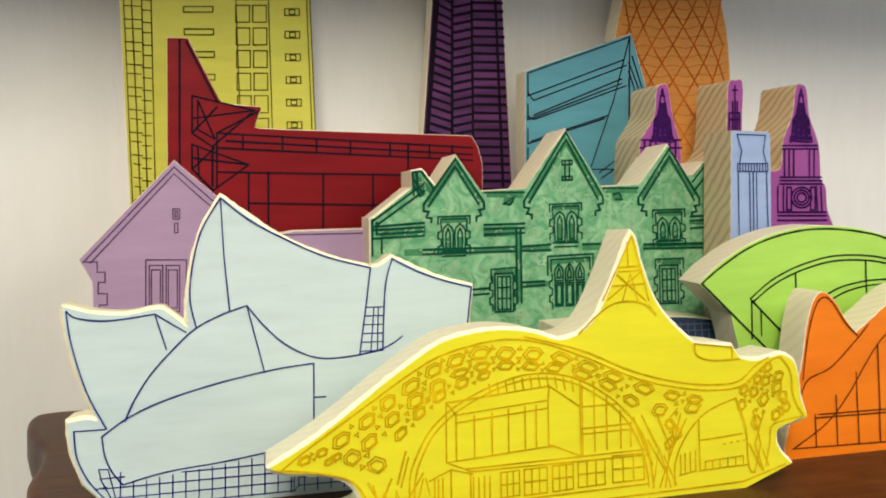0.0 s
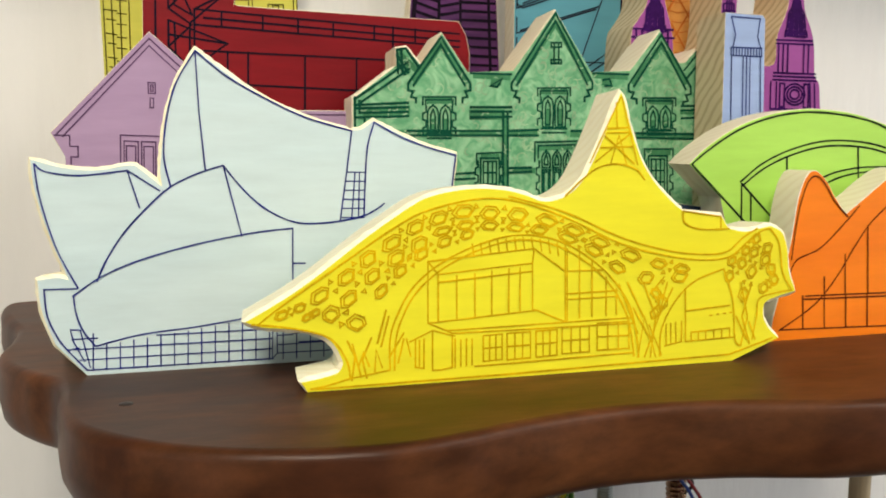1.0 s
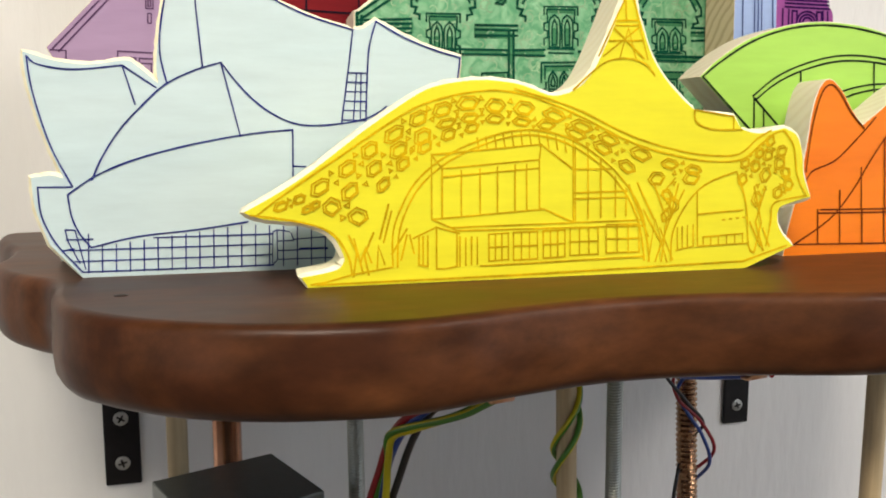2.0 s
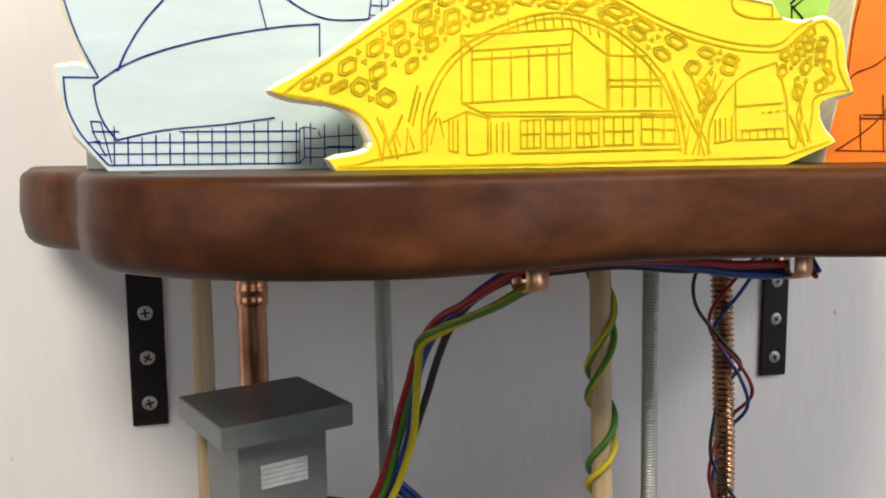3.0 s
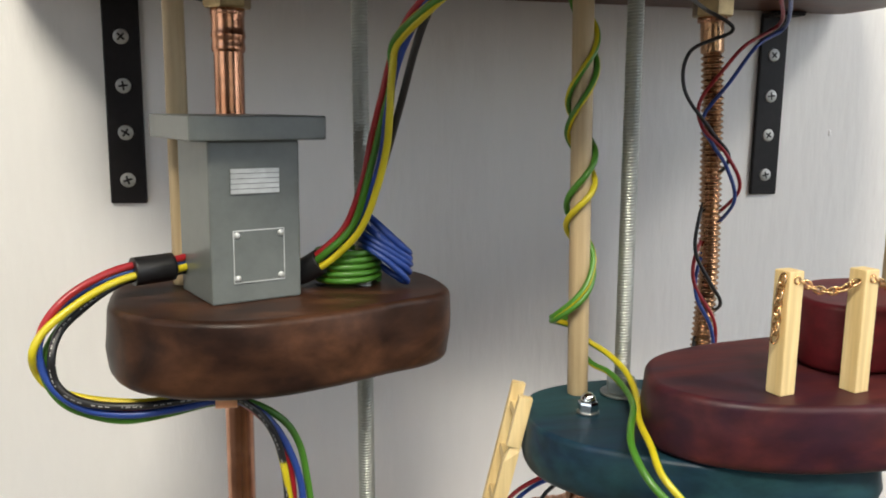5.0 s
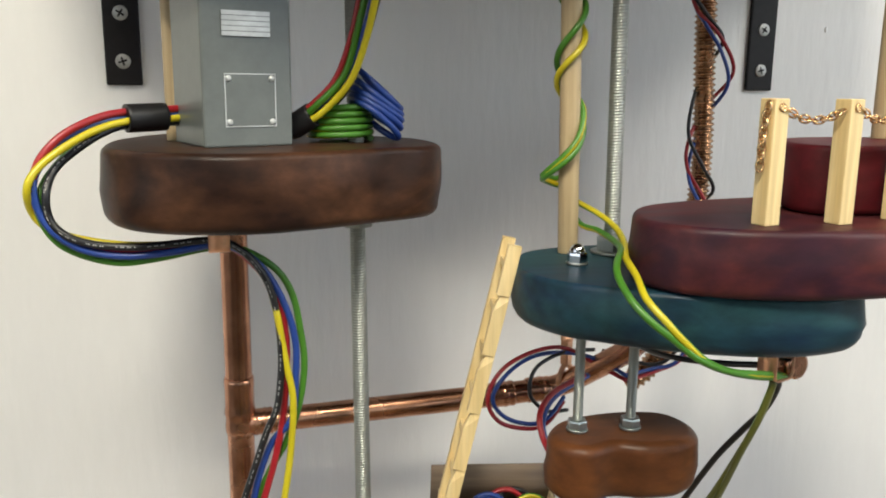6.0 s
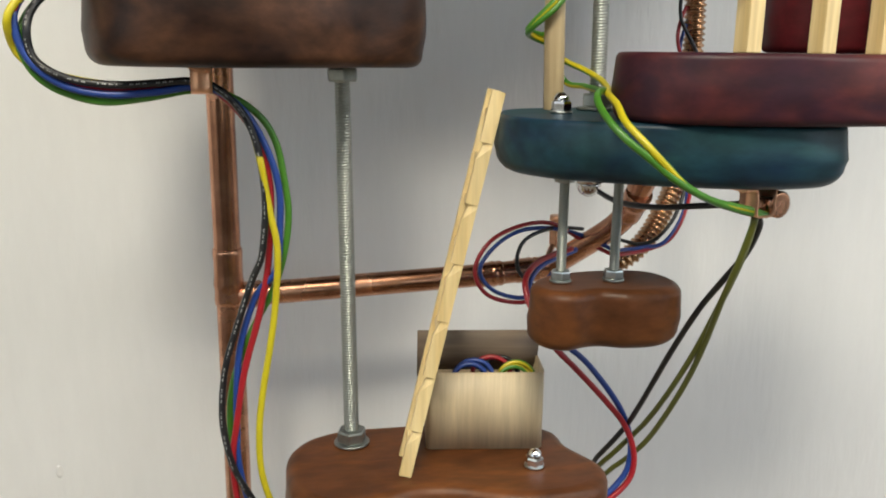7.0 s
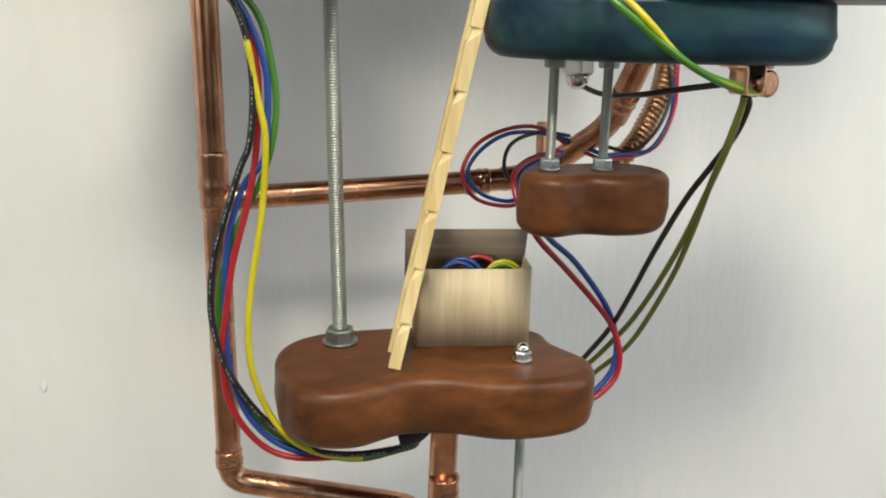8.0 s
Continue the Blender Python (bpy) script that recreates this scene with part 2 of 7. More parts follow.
def spline(points, steps=6, closed=False, corners=()):
    """A smooth curve through the points (Catmull-Rom), straight into and out of corners."""
    pts = [Vector(p) for p in points]
    n, out = len(pts), []
    for i in range(n if closed else n - 1):
        b, c = pts[i], pts[(i + 1) % n]
        a = pts[(i - 1) % n] if (closed or i > 0) else b
        d = pts[(i + 2) % n] if (closed or i + 2 < n) else c
        m0 = (c - b) if i in corners else (c - a) / 2
        m1 = (c - b) if (i + 1) % n in corners else (d - b) / 2
        k = 1 if (i in corners and (i + 1) % n in corners) else steps
        for j in range(k):
            s = j / k
            out.append(b * (2 * s**3 - 3 * s**2 + 1) + m0 * (s**3 - 2 * s**2 + s) + c * (3 * s**2 - 2 * s**3) + m1 * (s**3 - s**2))
    if not closed:
        out.append(pts[-1])
    return out


def sketch(text):
    """Points in millimetres from 'x,z x,z* ...': '~' makes a smooth stroke, '*' a corner."""
    pts, corners = [], set()
    for i, word in enumerate(text.lstrip("~").split()):
        if word.endswith("*"):
            corners.add(i)
        x, z = word.rstrip("*").split(",")
        pts.append((float(x) / 1000, float(z) / 1000))
    return pts, corners


OUTLINES = {}


def board(name, x, y, thick, colour, outline, label, category, sides=None, rim=0.0004):
    """A sawn board that stands on the shelf: painted front, raw sides and a worn unpainted rim."""
    pts, corners = sketch(outline)
    foot, low = SHELF_TOP - BOARD_ZERO + 0.0001, min(z for _, z in pts)
    base = [i for i, p in enumerate(pts) if p[1] < low + (0.0032 if low < 0.006 else 0.0125)]
    pts = [(px, foot if i in base else pz) for i, (px, pz) in enumerate(pts)]
    corners |= {(i + k) % len(pts) for i in base for k in (-1, 0, 1)}
    ring = spline(pts, 5, True, corners)
    if sum(a.x * b.y - b.x * a.y for a, b in zip(ring, ring[1:] + ring[:1])) < 0:
        ring.reverse()
    n = len(ring)
    outer = []
    for i, p in enumerate(ring):
        d0, d1 = (p - ring[i - 1]).normalized(), (ring[(i + 1) % n] - p).normalized()
        m = d0 + d1
        m = m.normalized() if m.length > 0.3 else d0
        hollow = d0.x * d1.y - d0.y * d1.x < -0.25
        q = p + Vector((m.y, -m.x)) * rim * (0.1 if hollow else random.uniform(0.85, 1.15))
        outer.append(Vector((q.x, max(q.y, foot))))
    bm = bmesh.new()
    front, edge, back = ([bm.verts.new((p.x, depth, p.y)) for p in loop] for loop, depth in ((ring, 0), (outer, rim), (ring, thick)))
    bm.faces.new(front).material_index = 0
    bm.faces.new(back[::-1]).material_index = 1
    for a, b in ((front, edge), (edge, back)):
        for i in range(n):
            j = (i + 1) % n
            bm.faces.new((a[i], b[i], b[j], a[j])).material_index = 1
    root = thing(name, (x, y, BOARD_ZERO), label, category, "cutouts on the shelf")
    OUTLINES[root.name] = ring
    part("painted_board", bm, [colour, sides or PINE_CUT], root)
    return root


def ink(root, name, colour, width, strokes, lift=0.0004):
    """Pen lines drawn on a board's front, each one continuous narrow uneven ribbon."""
    bm = bmesh.new()
    for k, text in enumerate(strokes):
        pts, corners = sketch(text)
        line = spline(pts, 5 if text.startswith("~") else 1, False, corners if text.startswith("~") else range(len(pts)))
        line = [p for i, p in enumerate(line) if i == 0 or (p - line[i - 1]).length > 2e-5]
        if len(line) < 2:
            continue
        ring = len(line) > 3 and (line[0] - line[-1]).length < 1e-4
        if ring:
            line.pop()
        y = -lift - 0.000004 * (k % 60)
        rows, n = [], len(line)
        for i, p in enumerate(line):
            a = line[i - 1] if (i or ring) else None
            b = line[(i + 1) % n] if (i + 1 < n or ring) else None
            d0 = (p - a).normalized() if a is not None else (b - p).normalized()
            d1 = (b - p).normalized() if b is not None else d0
            m = d0 + d1
            m = m.normalized() if m.length > 0.3 else d0
            reach = min(1.8, 1 / max(0.4, m.dot(d0))) * width * 0.5 * random.uniform(0.82, 1.15)
            end = (d1 if a is None else -d0 if b is None else Vector((0, 0))) * width * -0.3
            q = p + end
            rows.append((bm.verts.new((q.x - m.y * reach, y, q.y + m.x * reach)), bm.verts.new((q.x + m.y * reach, y, q.y - m.x * reach))))
        for i in range(n if ring else n - 1):
            (a, b), (c, d) = rows[i], rows[(i + 1) % n]
            bm.faces.new((a, b, d, c))
    return tagged(part(name, bm, colour, root), kind="stuff")


def inside(p, ring):
    """Whether a point lies within a closed outline."""
    hit = False
    for a, b in zip(ring, ring[1:] + ring[:1]):
        if (a.y > p.y) != (b.y > p.y) and p.x < a.x + (b.x - a.x) * (p.y - a.y) / (b.y - a.y):
            hit = not hit
    return hit


def curls(root, colour, width, count):
    """Loose brush curls all over a board's front."""
    ring = OUTLINES[root.name]
    lo = [min(p[i] for p in ring) for i in (0, 1)]
    hi = [max(p[i] for p in ring) for i in (0, 1)]
    strokes = []
    while len(strokes) < count:
        c = Vector((random.uniform(lo[0], hi[0]), random.uniform(lo[1], hi[1])))
        r, a0, sweep = random.uniform(0.0016, 0.0042), random.uniform(0, math.tau), random.uniform(1.8, 4.2)
        pts = [c + Vector((math.cos(a0 + sweep * i / 6), math.sin(a0 + sweep * i / 6))) * r * (1 - 0.06 * i) for i in range(7)]
        if all(inside(p, ring) for p in pts):
            strokes.append("~" + " ".join(f"{p.x * 1000:.2f},{p.y * 1000:.2f}" for p in pts))
    return tagged(ink(root, "brushed_texture", colour, width, strokes, 0.00008), kind="stuff")


def frames_along(path):
    """A turning frame (place, side, up) at each point of a path, without twist."""
    out, t0 = [], None
    for i, p in enumerate(path):
        t = (path[min(i + 1, len(path) - 1)] - path[max(i - 1, 0)]).normalized()
        if t0 is None:
            side = t.cross(Vector((0, 1, 0.3)))
            side = side.normalized() if side.length > 0.1 else t.cross(Vector((1, 0, 0))).normalized()
        else:
            side = (side - t * side.dot(t)).normalized()
        t0 = t
        out.append((p, side, t.cross(side), t))
    return out


def resample(path, gap):
    out, left = [path[0]], gap
    for a, b in zip(path, path[1:]):
        d = (b - a).length
        s = left
        while s < d:
            out.append(a.lerp(b, s / d))
            s += gap
        left = s - d
    if (out[-1] - path[-1]).length > gap * 0.3:
        out.append(path[-1])
    return out


def tube(bm, path, radius, segs=10, stripe=None, twist=0.0, cap=True):
    """A round tube along a path; radius may be a function of the length run. stripe: (segments of the second material)."""
    rings, run = [], 0.0
    fr = frames_along(path)
    for i, (p, s, u, t) in enumerate(fr):
        if i:
            run += (p - fr[i - 1][0]).length
        r = radius(run) if callable(radius) else radius
        rings.append([bm.verts.new(p + (s * math.cos(a) + u * math.sin(a)) * r) for a in (math.tau * k / segs + twist * run for k in range(segs))])
    for a, b in zip(rings, rings[1:]):
        for k in range(segs):
            f = bm.faces.new((a[k], a[(k + 1) % segs], b[(k + 1) % segs], b[k]))
            f.smooth = True
            if stripe and k in stripe:
                f.material_index = 1
    if cap:
        bm.faces.new(rings[0][::-1])
        bm.faces.new(rings[-1])
    return bm


def V(*pts):
    return [Vector(p) for p in pts]


def lathe(bm, profile, segs=24, at=(0, 0, 0), axis="z", smooth=True):
    """Turns (radius, height) pairs about an axis through at."""
    rings = []
    for r, h in profile:
        ring = []
        for k in range(segs):
            a = math.tau * k / segs
            p = (r * math.cos(a), r * math.sin(a), h) if axis == "z" else ((h, r * math.cos(a), r * math.sin(a)) if axis == "x" else (r * math.cos(a), -h, r * math.sin(a)))
            ring.append(bm.verts.new(Vector(at) + Vector(p)))
        rings.append(ring)
    for a, b in zip(rings, rings[1:]):
        for k in range(segs):
            bm.faces.new((a[k], a[(k + 1) % segs], b[(k + 1) % segs], b[k])).smooth = smooth
    bm.faces.new(rings[0][::-1])
    bm.faces.new(rings[-1])
    return bm


def slab(name, outline, z0, z1, mat, label, category, round_top=0.007, round_bottom=0.009, sway=0.0018, kind=""):
    """A thick plank with a wavy natural outline and hand-rounded edges."""
    ring = spline([(x, y, 0) for x, y in outline], 10, True)
    if sum(a.x * b.y - b.x * a.y for a, b in zip(ring, ring[1:] + ring[:1])) < 0:
        ring.reverse()
    n = len(ring)
    normals = []
    for i in range(n):
        t = (ring[(i + 2) % n] - ring[i - 2]).normalized()
        normals.append(Vector((t.y, -t.x, 0)))
    for _ in range(3):
        normals = [(normals[i - 1] + normals[i] * 2 + normals[(i + 1) % n]).normalized() for i in range(n)]
    levels = []
    for k in range(6):
        a = math.pi / 2 * k / 5
        levels.append((round_bottom * (1 - math.sin(a)), z0 + round_bottom * (1 - math.cos(a))))
    h = z1 - z0
    levels += [(-0.0012, z0 + h * 0.45), (-0.0006, z0 + h * 0.62)]
    for k in range(6):
        a = math.pi / 2 * k / 5
        levels.append((round_top * (1 - math.cos(a)), z1 - round_top * (1 - math.sin(a))))
    base = Vector((sum(p.x for p in ring) / n, sum(p.y for p in ring) / n, z0))
    bm = bmesh.new()
    rows = []
    for inset, z in levels:
        row = []
        for p, q in zip(ring, normals):
            w = noise.noise(Vector((p.x * 22, p.y * 22, z * 30))) * sway + noise.noise(Vector((p.x * 70, p.y * 70, z * 60))) * sway * 0.25
            edge = min(z - z0, z1 - z)
            c = p - q * (inset + w * min(1, edge / 0.008))
            row.append(bm.verts.new((c.x - base.x, c.y - base.y, z - z0)))
        rows.append(row)
    for a, b in zip(rows, rows[1:]):
        for i in range(n):
            bm.faces.new((a[i], a[(i + 1) % n], b[(i + 1) % n], b[i])).smooth = True
    bm.faces.new(rows[0][::-1])
    bm.faces.new(rows[-1])
    ob = part(name, bm, mat)
    ob.location = base
    return tagged(ob, label, category, "", kind)


def hexagon(bm, at, across, height, turn=0.0, mat=0):
    """A hexagonal nut with chamfered corners, standing on at."""
    r = across / 2 / math.cos(math.pi / 6)
    c = min(0.0012, height * 0.2)
    rows = []
    for k, (rad, z) in enumerate(((r * 0.93, 0), (r, c), (r, height - c), (r * 0.93, height))):
        rows.append([bm.verts.new(Vector(at) + Vector((rad * math.cos(turn + math.pi / 3 * i), rad * math.sin(turn + math.pi / 3 * i), z))) for i in range(6)])
    for a, b in zip(rows, rows[1:]):
        for i in range(6):
            bm.faces.new((a[i], a[(i + 1) % 6], b[(i + 1) % 6], b[i])).material_index = mat
    bm.faces.new(rows[0][::-1]).material_index = mat
    bm.faces.new(rows[-1]).material_index = mat
    return bm


def nut(root, z, across, height, turn=0.2):
    return part("nut", hexagon(bmesh.new(), (0, 0, z), across, height, turn), ZINC, root, "zinc-plated hexagonal nut")


def washer(root, z, radius):
    return part("washer", lathe(bmesh.new(), [(radius * 0.97, 0), (radius, 0.0003), (radius, 0.0013), (radius * 0.97, 0.0016)], 28, (0, 0, z)), ZINC, root)


def threaded_rod(at, length, diameter, label, pitch=0.0017, slant=0.0):
    """A rod with a real helical thread."""
    root = thing("threaded_rod", at, label, "threaded rod", "threaded rods")
    root.matrix_world = pose(*at, 0, math.degrees(math.atan2(slant, length)), 0)
    bm = bmesh.new()
    segs, per = 14, 4
    rows = []
    for i in range(int(length / pitch * per) + 1):
        z = i * pitch / per
        row = []
        for k in range(segs):
            ph = (z / pitch - k / segs) % 1.0
            r = diameter / 2 - 0.09 * diameter * abs(2 * ph - 1)
            row.append(bm.verts.new((r * math.cos(math.tau * k / segs), r * math.sin(math.tau * k / segs), z)))
        rows.append(row)
    for a, b in zip(rows, rows[1:]):
        for k in range(segs):
            bm.faces.new((a[k], a[(k + 1) % segs], b[(k + 1) % segs], b[k])).smooth = True
    bm.faces.new(rows[0][::-1])
    bm.faces.new(rows[-1])
    part("shaft", bm, ROD_STEEL, root)
    return root


def acorn_nut(at, across, label, up=1):
    root = thing("acorn_nut", at, label, "acorn nut", "acorn nuts")
    h, r = across * 0.62, across * 0.45
    part("hex_base", hexagon(bmesh.new(), (0, 0, 0 if up > 0 else -h), across, h, 0.4), CHROME, root)
    prof = [(r * math.cos(a), (h + r * 1.15 * math.sin(a))) for a in (math.pi / 2 * k / 8 for k in range(8))]
    prof.append((0.0003, h + r * 1.15))
    if up < 0:
        prof = [(a, -b) for a, b in prof][::-1]
    part("dome", lathe(bmesh.new(), prof, 24), CHROME, root)
    part("washer", lathe(bmesh.new(), [(across * 0.62, -0.0004), (across * 0.63, 0.0008)] if up > 0 else [(across * 0.62, -0.0008), (across * 0.63, 0.0004)], 24), ZINC, root)
    return root


def lattice(root, colour, rows, width):
    """A woven timber roof as pen lines: six-sided cells along each row, drawn twice, with small three-cornered ones between."""
    ring, strokes = OUTLINES[root.name], []

    def outline(c, t, n, spots):
        pts = [c + t * x + n * z for x, z in spots + spots[:1]]
        if all(inside(p, ring) for p in pts):
            strokes.append(" ".join(f"{p.x * 1000:.2f},{p.y * 1000:.2f}" for p in pts))

    for text, reach, tall in rows:
        line = [Vector(p) for p in sketch(text)[0]]
        for k, c in enumerate(line):
            t = (line[min(k + 1, len(line) - 1)] - line[max(k - 1, 0)]).normalized()
            n = Vector((-t.y, t.x))
            a, b = reach / 2000 * random.uniform(0.9, 1.08), tall / 2000 * random.uniform(0.9, 1.1)
            cell = [(-a, -b * 0.2), (-a * 0.45, b), (a * 0.55, b * 0.95), (a, b * 0.2), (a * 0.45, -b), (-a * 0.6, -b * 0.9)]
            outline(c, t, n, cell)
            outline(c, t, n, [(x * 0.72 + a * 0.06, z * 0.66 - b * 0.1) for x, z in cell])
            if k + 1 < len(line):
                e, w = c.lerp(line[k + 1], 0.5), tall / 1000 * 0.17
                for side in (-1, 1):
                    outline(e + n * side * tall / 1000 * 0.42, t, n, [(-w, -w * 0.7 * side), (w, -w * 0.7 * side), (random.uniform(-w, w) * 0.4, w * side)])
    return ink(root, "lattice_drawing", colour, width, strokes)


# ---- the room
SHELF_TOP, SHELF_BASE, BOARD_ZERO = 1.4377, 1.3995, 1.439
WALL_Y = 0.65


def flat_wall(name, x0, y0, z0, x1, y1, z1, mat, label, bevel=0.0):
    return tagged(part(name, box_bm(x0, y0, z0, x1, y1, z1, bevel), mat), label, "wall", kind="structure")


flat_wall("wall_north", -1.7, WALL_Y, 0, 2.3, WALL_Y + 0.12, 2.6, WALL_PAINT, "white painted plaster wall with brushed relief")


def pierced_wall(name, along, at, lo, hi, w0, w1, thick, label):
    """A wall with one window opening through it, made of four butted blocks."""
    bm = bmesh.new()
    for a0, a1, z0, z1 in ((lo, w0, 0, 2.6), (w1, hi, 0, 2.6), (w0, w1, 0, 1.1), (w0, w1, 2.4, 2.6)):
        if along == "y":
            box(bm, at - thick, a0, z0, at, a1, z1)
        else:
            box(bm, a0, at - thick, z0, a1, at, z1)
    return tagged(part(name, bm, LOW_BOUNCE_GREY), label, "wall", kind="structure")


pierced_wall("wall_west", "y", -1.7, -3.1, WALL_Y + 0.12, -1.7, -0.1, 0.15, "unseen grey wall with a window opening, darkened to cut bounced light")
pierced_wall("wall_east", "y", 2.42, -3.1, WALL_Y + 0.12, -1.7, -0.1, 0.12, "unseen grey wall with a window opening, darkened to cut bounced light")
pierced_wall("wall_south", "x", -3.1, -1.7, 2.3, 0.1, 1.7, 0.15, "unseen grey wall with a wide window opening, darkened to cut bounced light")
tagged(part("floor", box_bm(-1.85, -3.25, -0.1, 2.42, WALL_Y + 0.12, 0), FLOOR_MAT), "brown wooden floor of the room", "floor", kind="structure")
# Soffit block added out of view; it shades the upper part of the wall.
tagged(part("soffit", box_bm(-1.699, 0.296, 1.893, 2.299, WALL_Y - 0.001, 2.599), LOW_BOUNCE_GREY), "unseen grey boxed soffit added above the shelf to shade the wall", "soffit", kind="structure")
tagged(part("ceiling", box_bm(-1.85, -3.25, 2.6, 2.42, WALL_Y + 0.12, 2.7), LOW_BOUNCE_GREY), "plain unseen grey ceiling, darkened to cut bounced light", "ceiling", kind="structure")
hall_cutout = board("building_cutout", 0.019, 0.378, 0.027, YELLOW,
    "27.2,0.0* 248.3,0.5* 276.1,9.5* 270.2,14.7 266.2,21.6 266.8,28.9 274.3,31.9 285,34.5* 280.3,45.3 278.4,57.3 274.7,65.8 267.6,69.5* 252.8,66.9 242.6,68.6* 237.6,75.4* 215.3,78.3* 210.1,82.1 199.5,92.1 191.6,103.2 184.8,119.6 181.3,131.2 179,136.0* 172.7,119.7 165.5,103.2 159.3,92.4 151.2,86.2 141,83.9 130.9,87.0 122.3,89.2 108.3,90.4 94.6,89.2 81.1,85.8 67.9,78.0 52.2,67.2 31.7,51.7 16.6,41.7 0.2,32.6* 7,29.9 16.3,28.6 28.8,26.6 38,21.4 42.5,13.7 43,10.0 39.3,6.2 24.2,3.4*",
    "bright yellow painted pine cutout of an arched exhibition hall", "building cutout", PINE_PALE, 0.0018)
ink(hall_cutout, "roof_drawing", INK_OCHRE, 0.0009, [
    "~5.3,30.8 16.5,39.4 41.9,56.3 67.9,73.3 83.8,80.8 108.4,85.7 128.1,83.8 151.5,76.1 182.1,62.4 207.5,55.7 227,53.0 243.5,54.0 253.1,61.0 261.3,66.7 267,68.1",
    "~122.4,86.6 151.4,78.6 182,65.5 207.3,58.5 226.8,55.9 241.7,56.7 251.3,64.0 259.4,68.5",
    "~2.9,31.4 16.4,29.6 31.4,25.9 39.5,21.3 45.1,12.0 46.6,4.4",
    "~65.2,7.4 65.2,21.3 68.4,31.8 75.9,44.8 89.4,55.9 108.6,64.4 128.4,68.2 148.8,64.7 167.1,54.4 179.7,42.7 188,30.0 191.7,16.8 193.7,4.4",
    "~67.3,6.4 67.9,20.6 71.1,31.2 78.1,43.1 91,53.7 109.2,62.0 128.4,65.8 147.4,62.5 165.3,52.5 177.3,41.1 185.2,28.7 189.1,16.3 190.9,5.1",
    "~205.6,4.2 206,18.3 213.4,32.6 224.3,42.3 240.5,47.9",
    "31,0.0 123.9,0.5 246.5,2.5 271.9,9.7",
    "28.5,0.2 34.9,1.0 46.6,3.9 65.2,6.6",
    "~240.5,47.9 246.8,31.6 249.4,10.5 253.1,6.6",
    "~259.7,9.8 261.7,21.9 262.5,30.9 270.3,33.6 282.5,35.2",
    "~267,68.1 273,60.5 276.1,45.4 281.7,36.1",
    "~151.2,86.5 159.8,94.3 168.6,100.2 179.1,101.6 188.4,99.1 193.2,94.1",
    "215.4,78.1 237.3,75.1 237.6,69.3",
    "~215.4,78.1 216.9,72.0 226.2,68.7 242.6,68.6",
])
ink(hall_cutout, "spire_drawing", INK_OCHRE, 0.0008, [
    "178.8,133.8 163.7,102.4",
    "179.4,133.8 189.2,101.3",
    "172.4,118.7 183.9,119.3",
    "171.9,116.5 184.3,117.1",
    "171.1,115.4 187.3,101.8",
    "184.9,116.6 166.1,102.4",
    "176.5,131.1 177.5,118.7",
    "168.9,109.5 186.4,110.1",
    "174.5,101.8 178.6,115.5 183,101.8",
])
ink(hall_cutout, "hall_drawing", INK_OCHRE, 0.0008, [
    "83.1,56.9 135.7,61.5 152.2,49.9",
    "83.1,56.9 83.3,27.8 137.9,31.3 152.9,24.7 151.8,63.8",
    "88.1,50.7 135,54.4 135.5,31.7",
    "88.1,50.7 88.2,28.7",
    "83.1,56.9 88.1,50.7",
    "88.1,46.9 135.1,50.5",
    "135.7,61.5 135,54.4",
    "135.5,31.7 137.9,31.3",
    "83.3,27.8 92.4,23.8 189.8,25.0",
    "92.4,23.8 95.1,22.3 189.9,22.1",
    "106,50.5 106.3,29.9",
    "114.4,51.3 114.7,30.5",
    "123,52.1 123.3,30.9",
    "128.7,52.4 129.1,31.2",
    "97.1,49.8 97.3,29.3",
    "104.5,64.5 105.4,58.6",
    "108.6,64.9 109.5,59.0",
    "112.8,65.6 113.8,59.7",
    "117,66.1 118,60.1",
    "121.3,66.5 122.2,60.5",
    "125.6,66.9 126.5,60.9",
    "129.8,67.1 130.8,61.1",
    "134.2,66.7 135.2,60.7",
    "138.5,66.0 139.6,60.0",
    "142.9,65.1 144,59.0",
    "147.4,63.9 148.4,57.8",
    "152.8,49.9 171.8,49.8",
    "153.1,38.7 180.5,39.2",
    "153.2,35.9 181.2,36.3",
    "159.3,60.8 160.4,26.5",
    "166.2,54.5 167,26.8",
    "174,46.3 174.7,26.9",
    "179.8,40.4 180.3,27.2",
    "152.8,61.0 153.8,25.2",
])
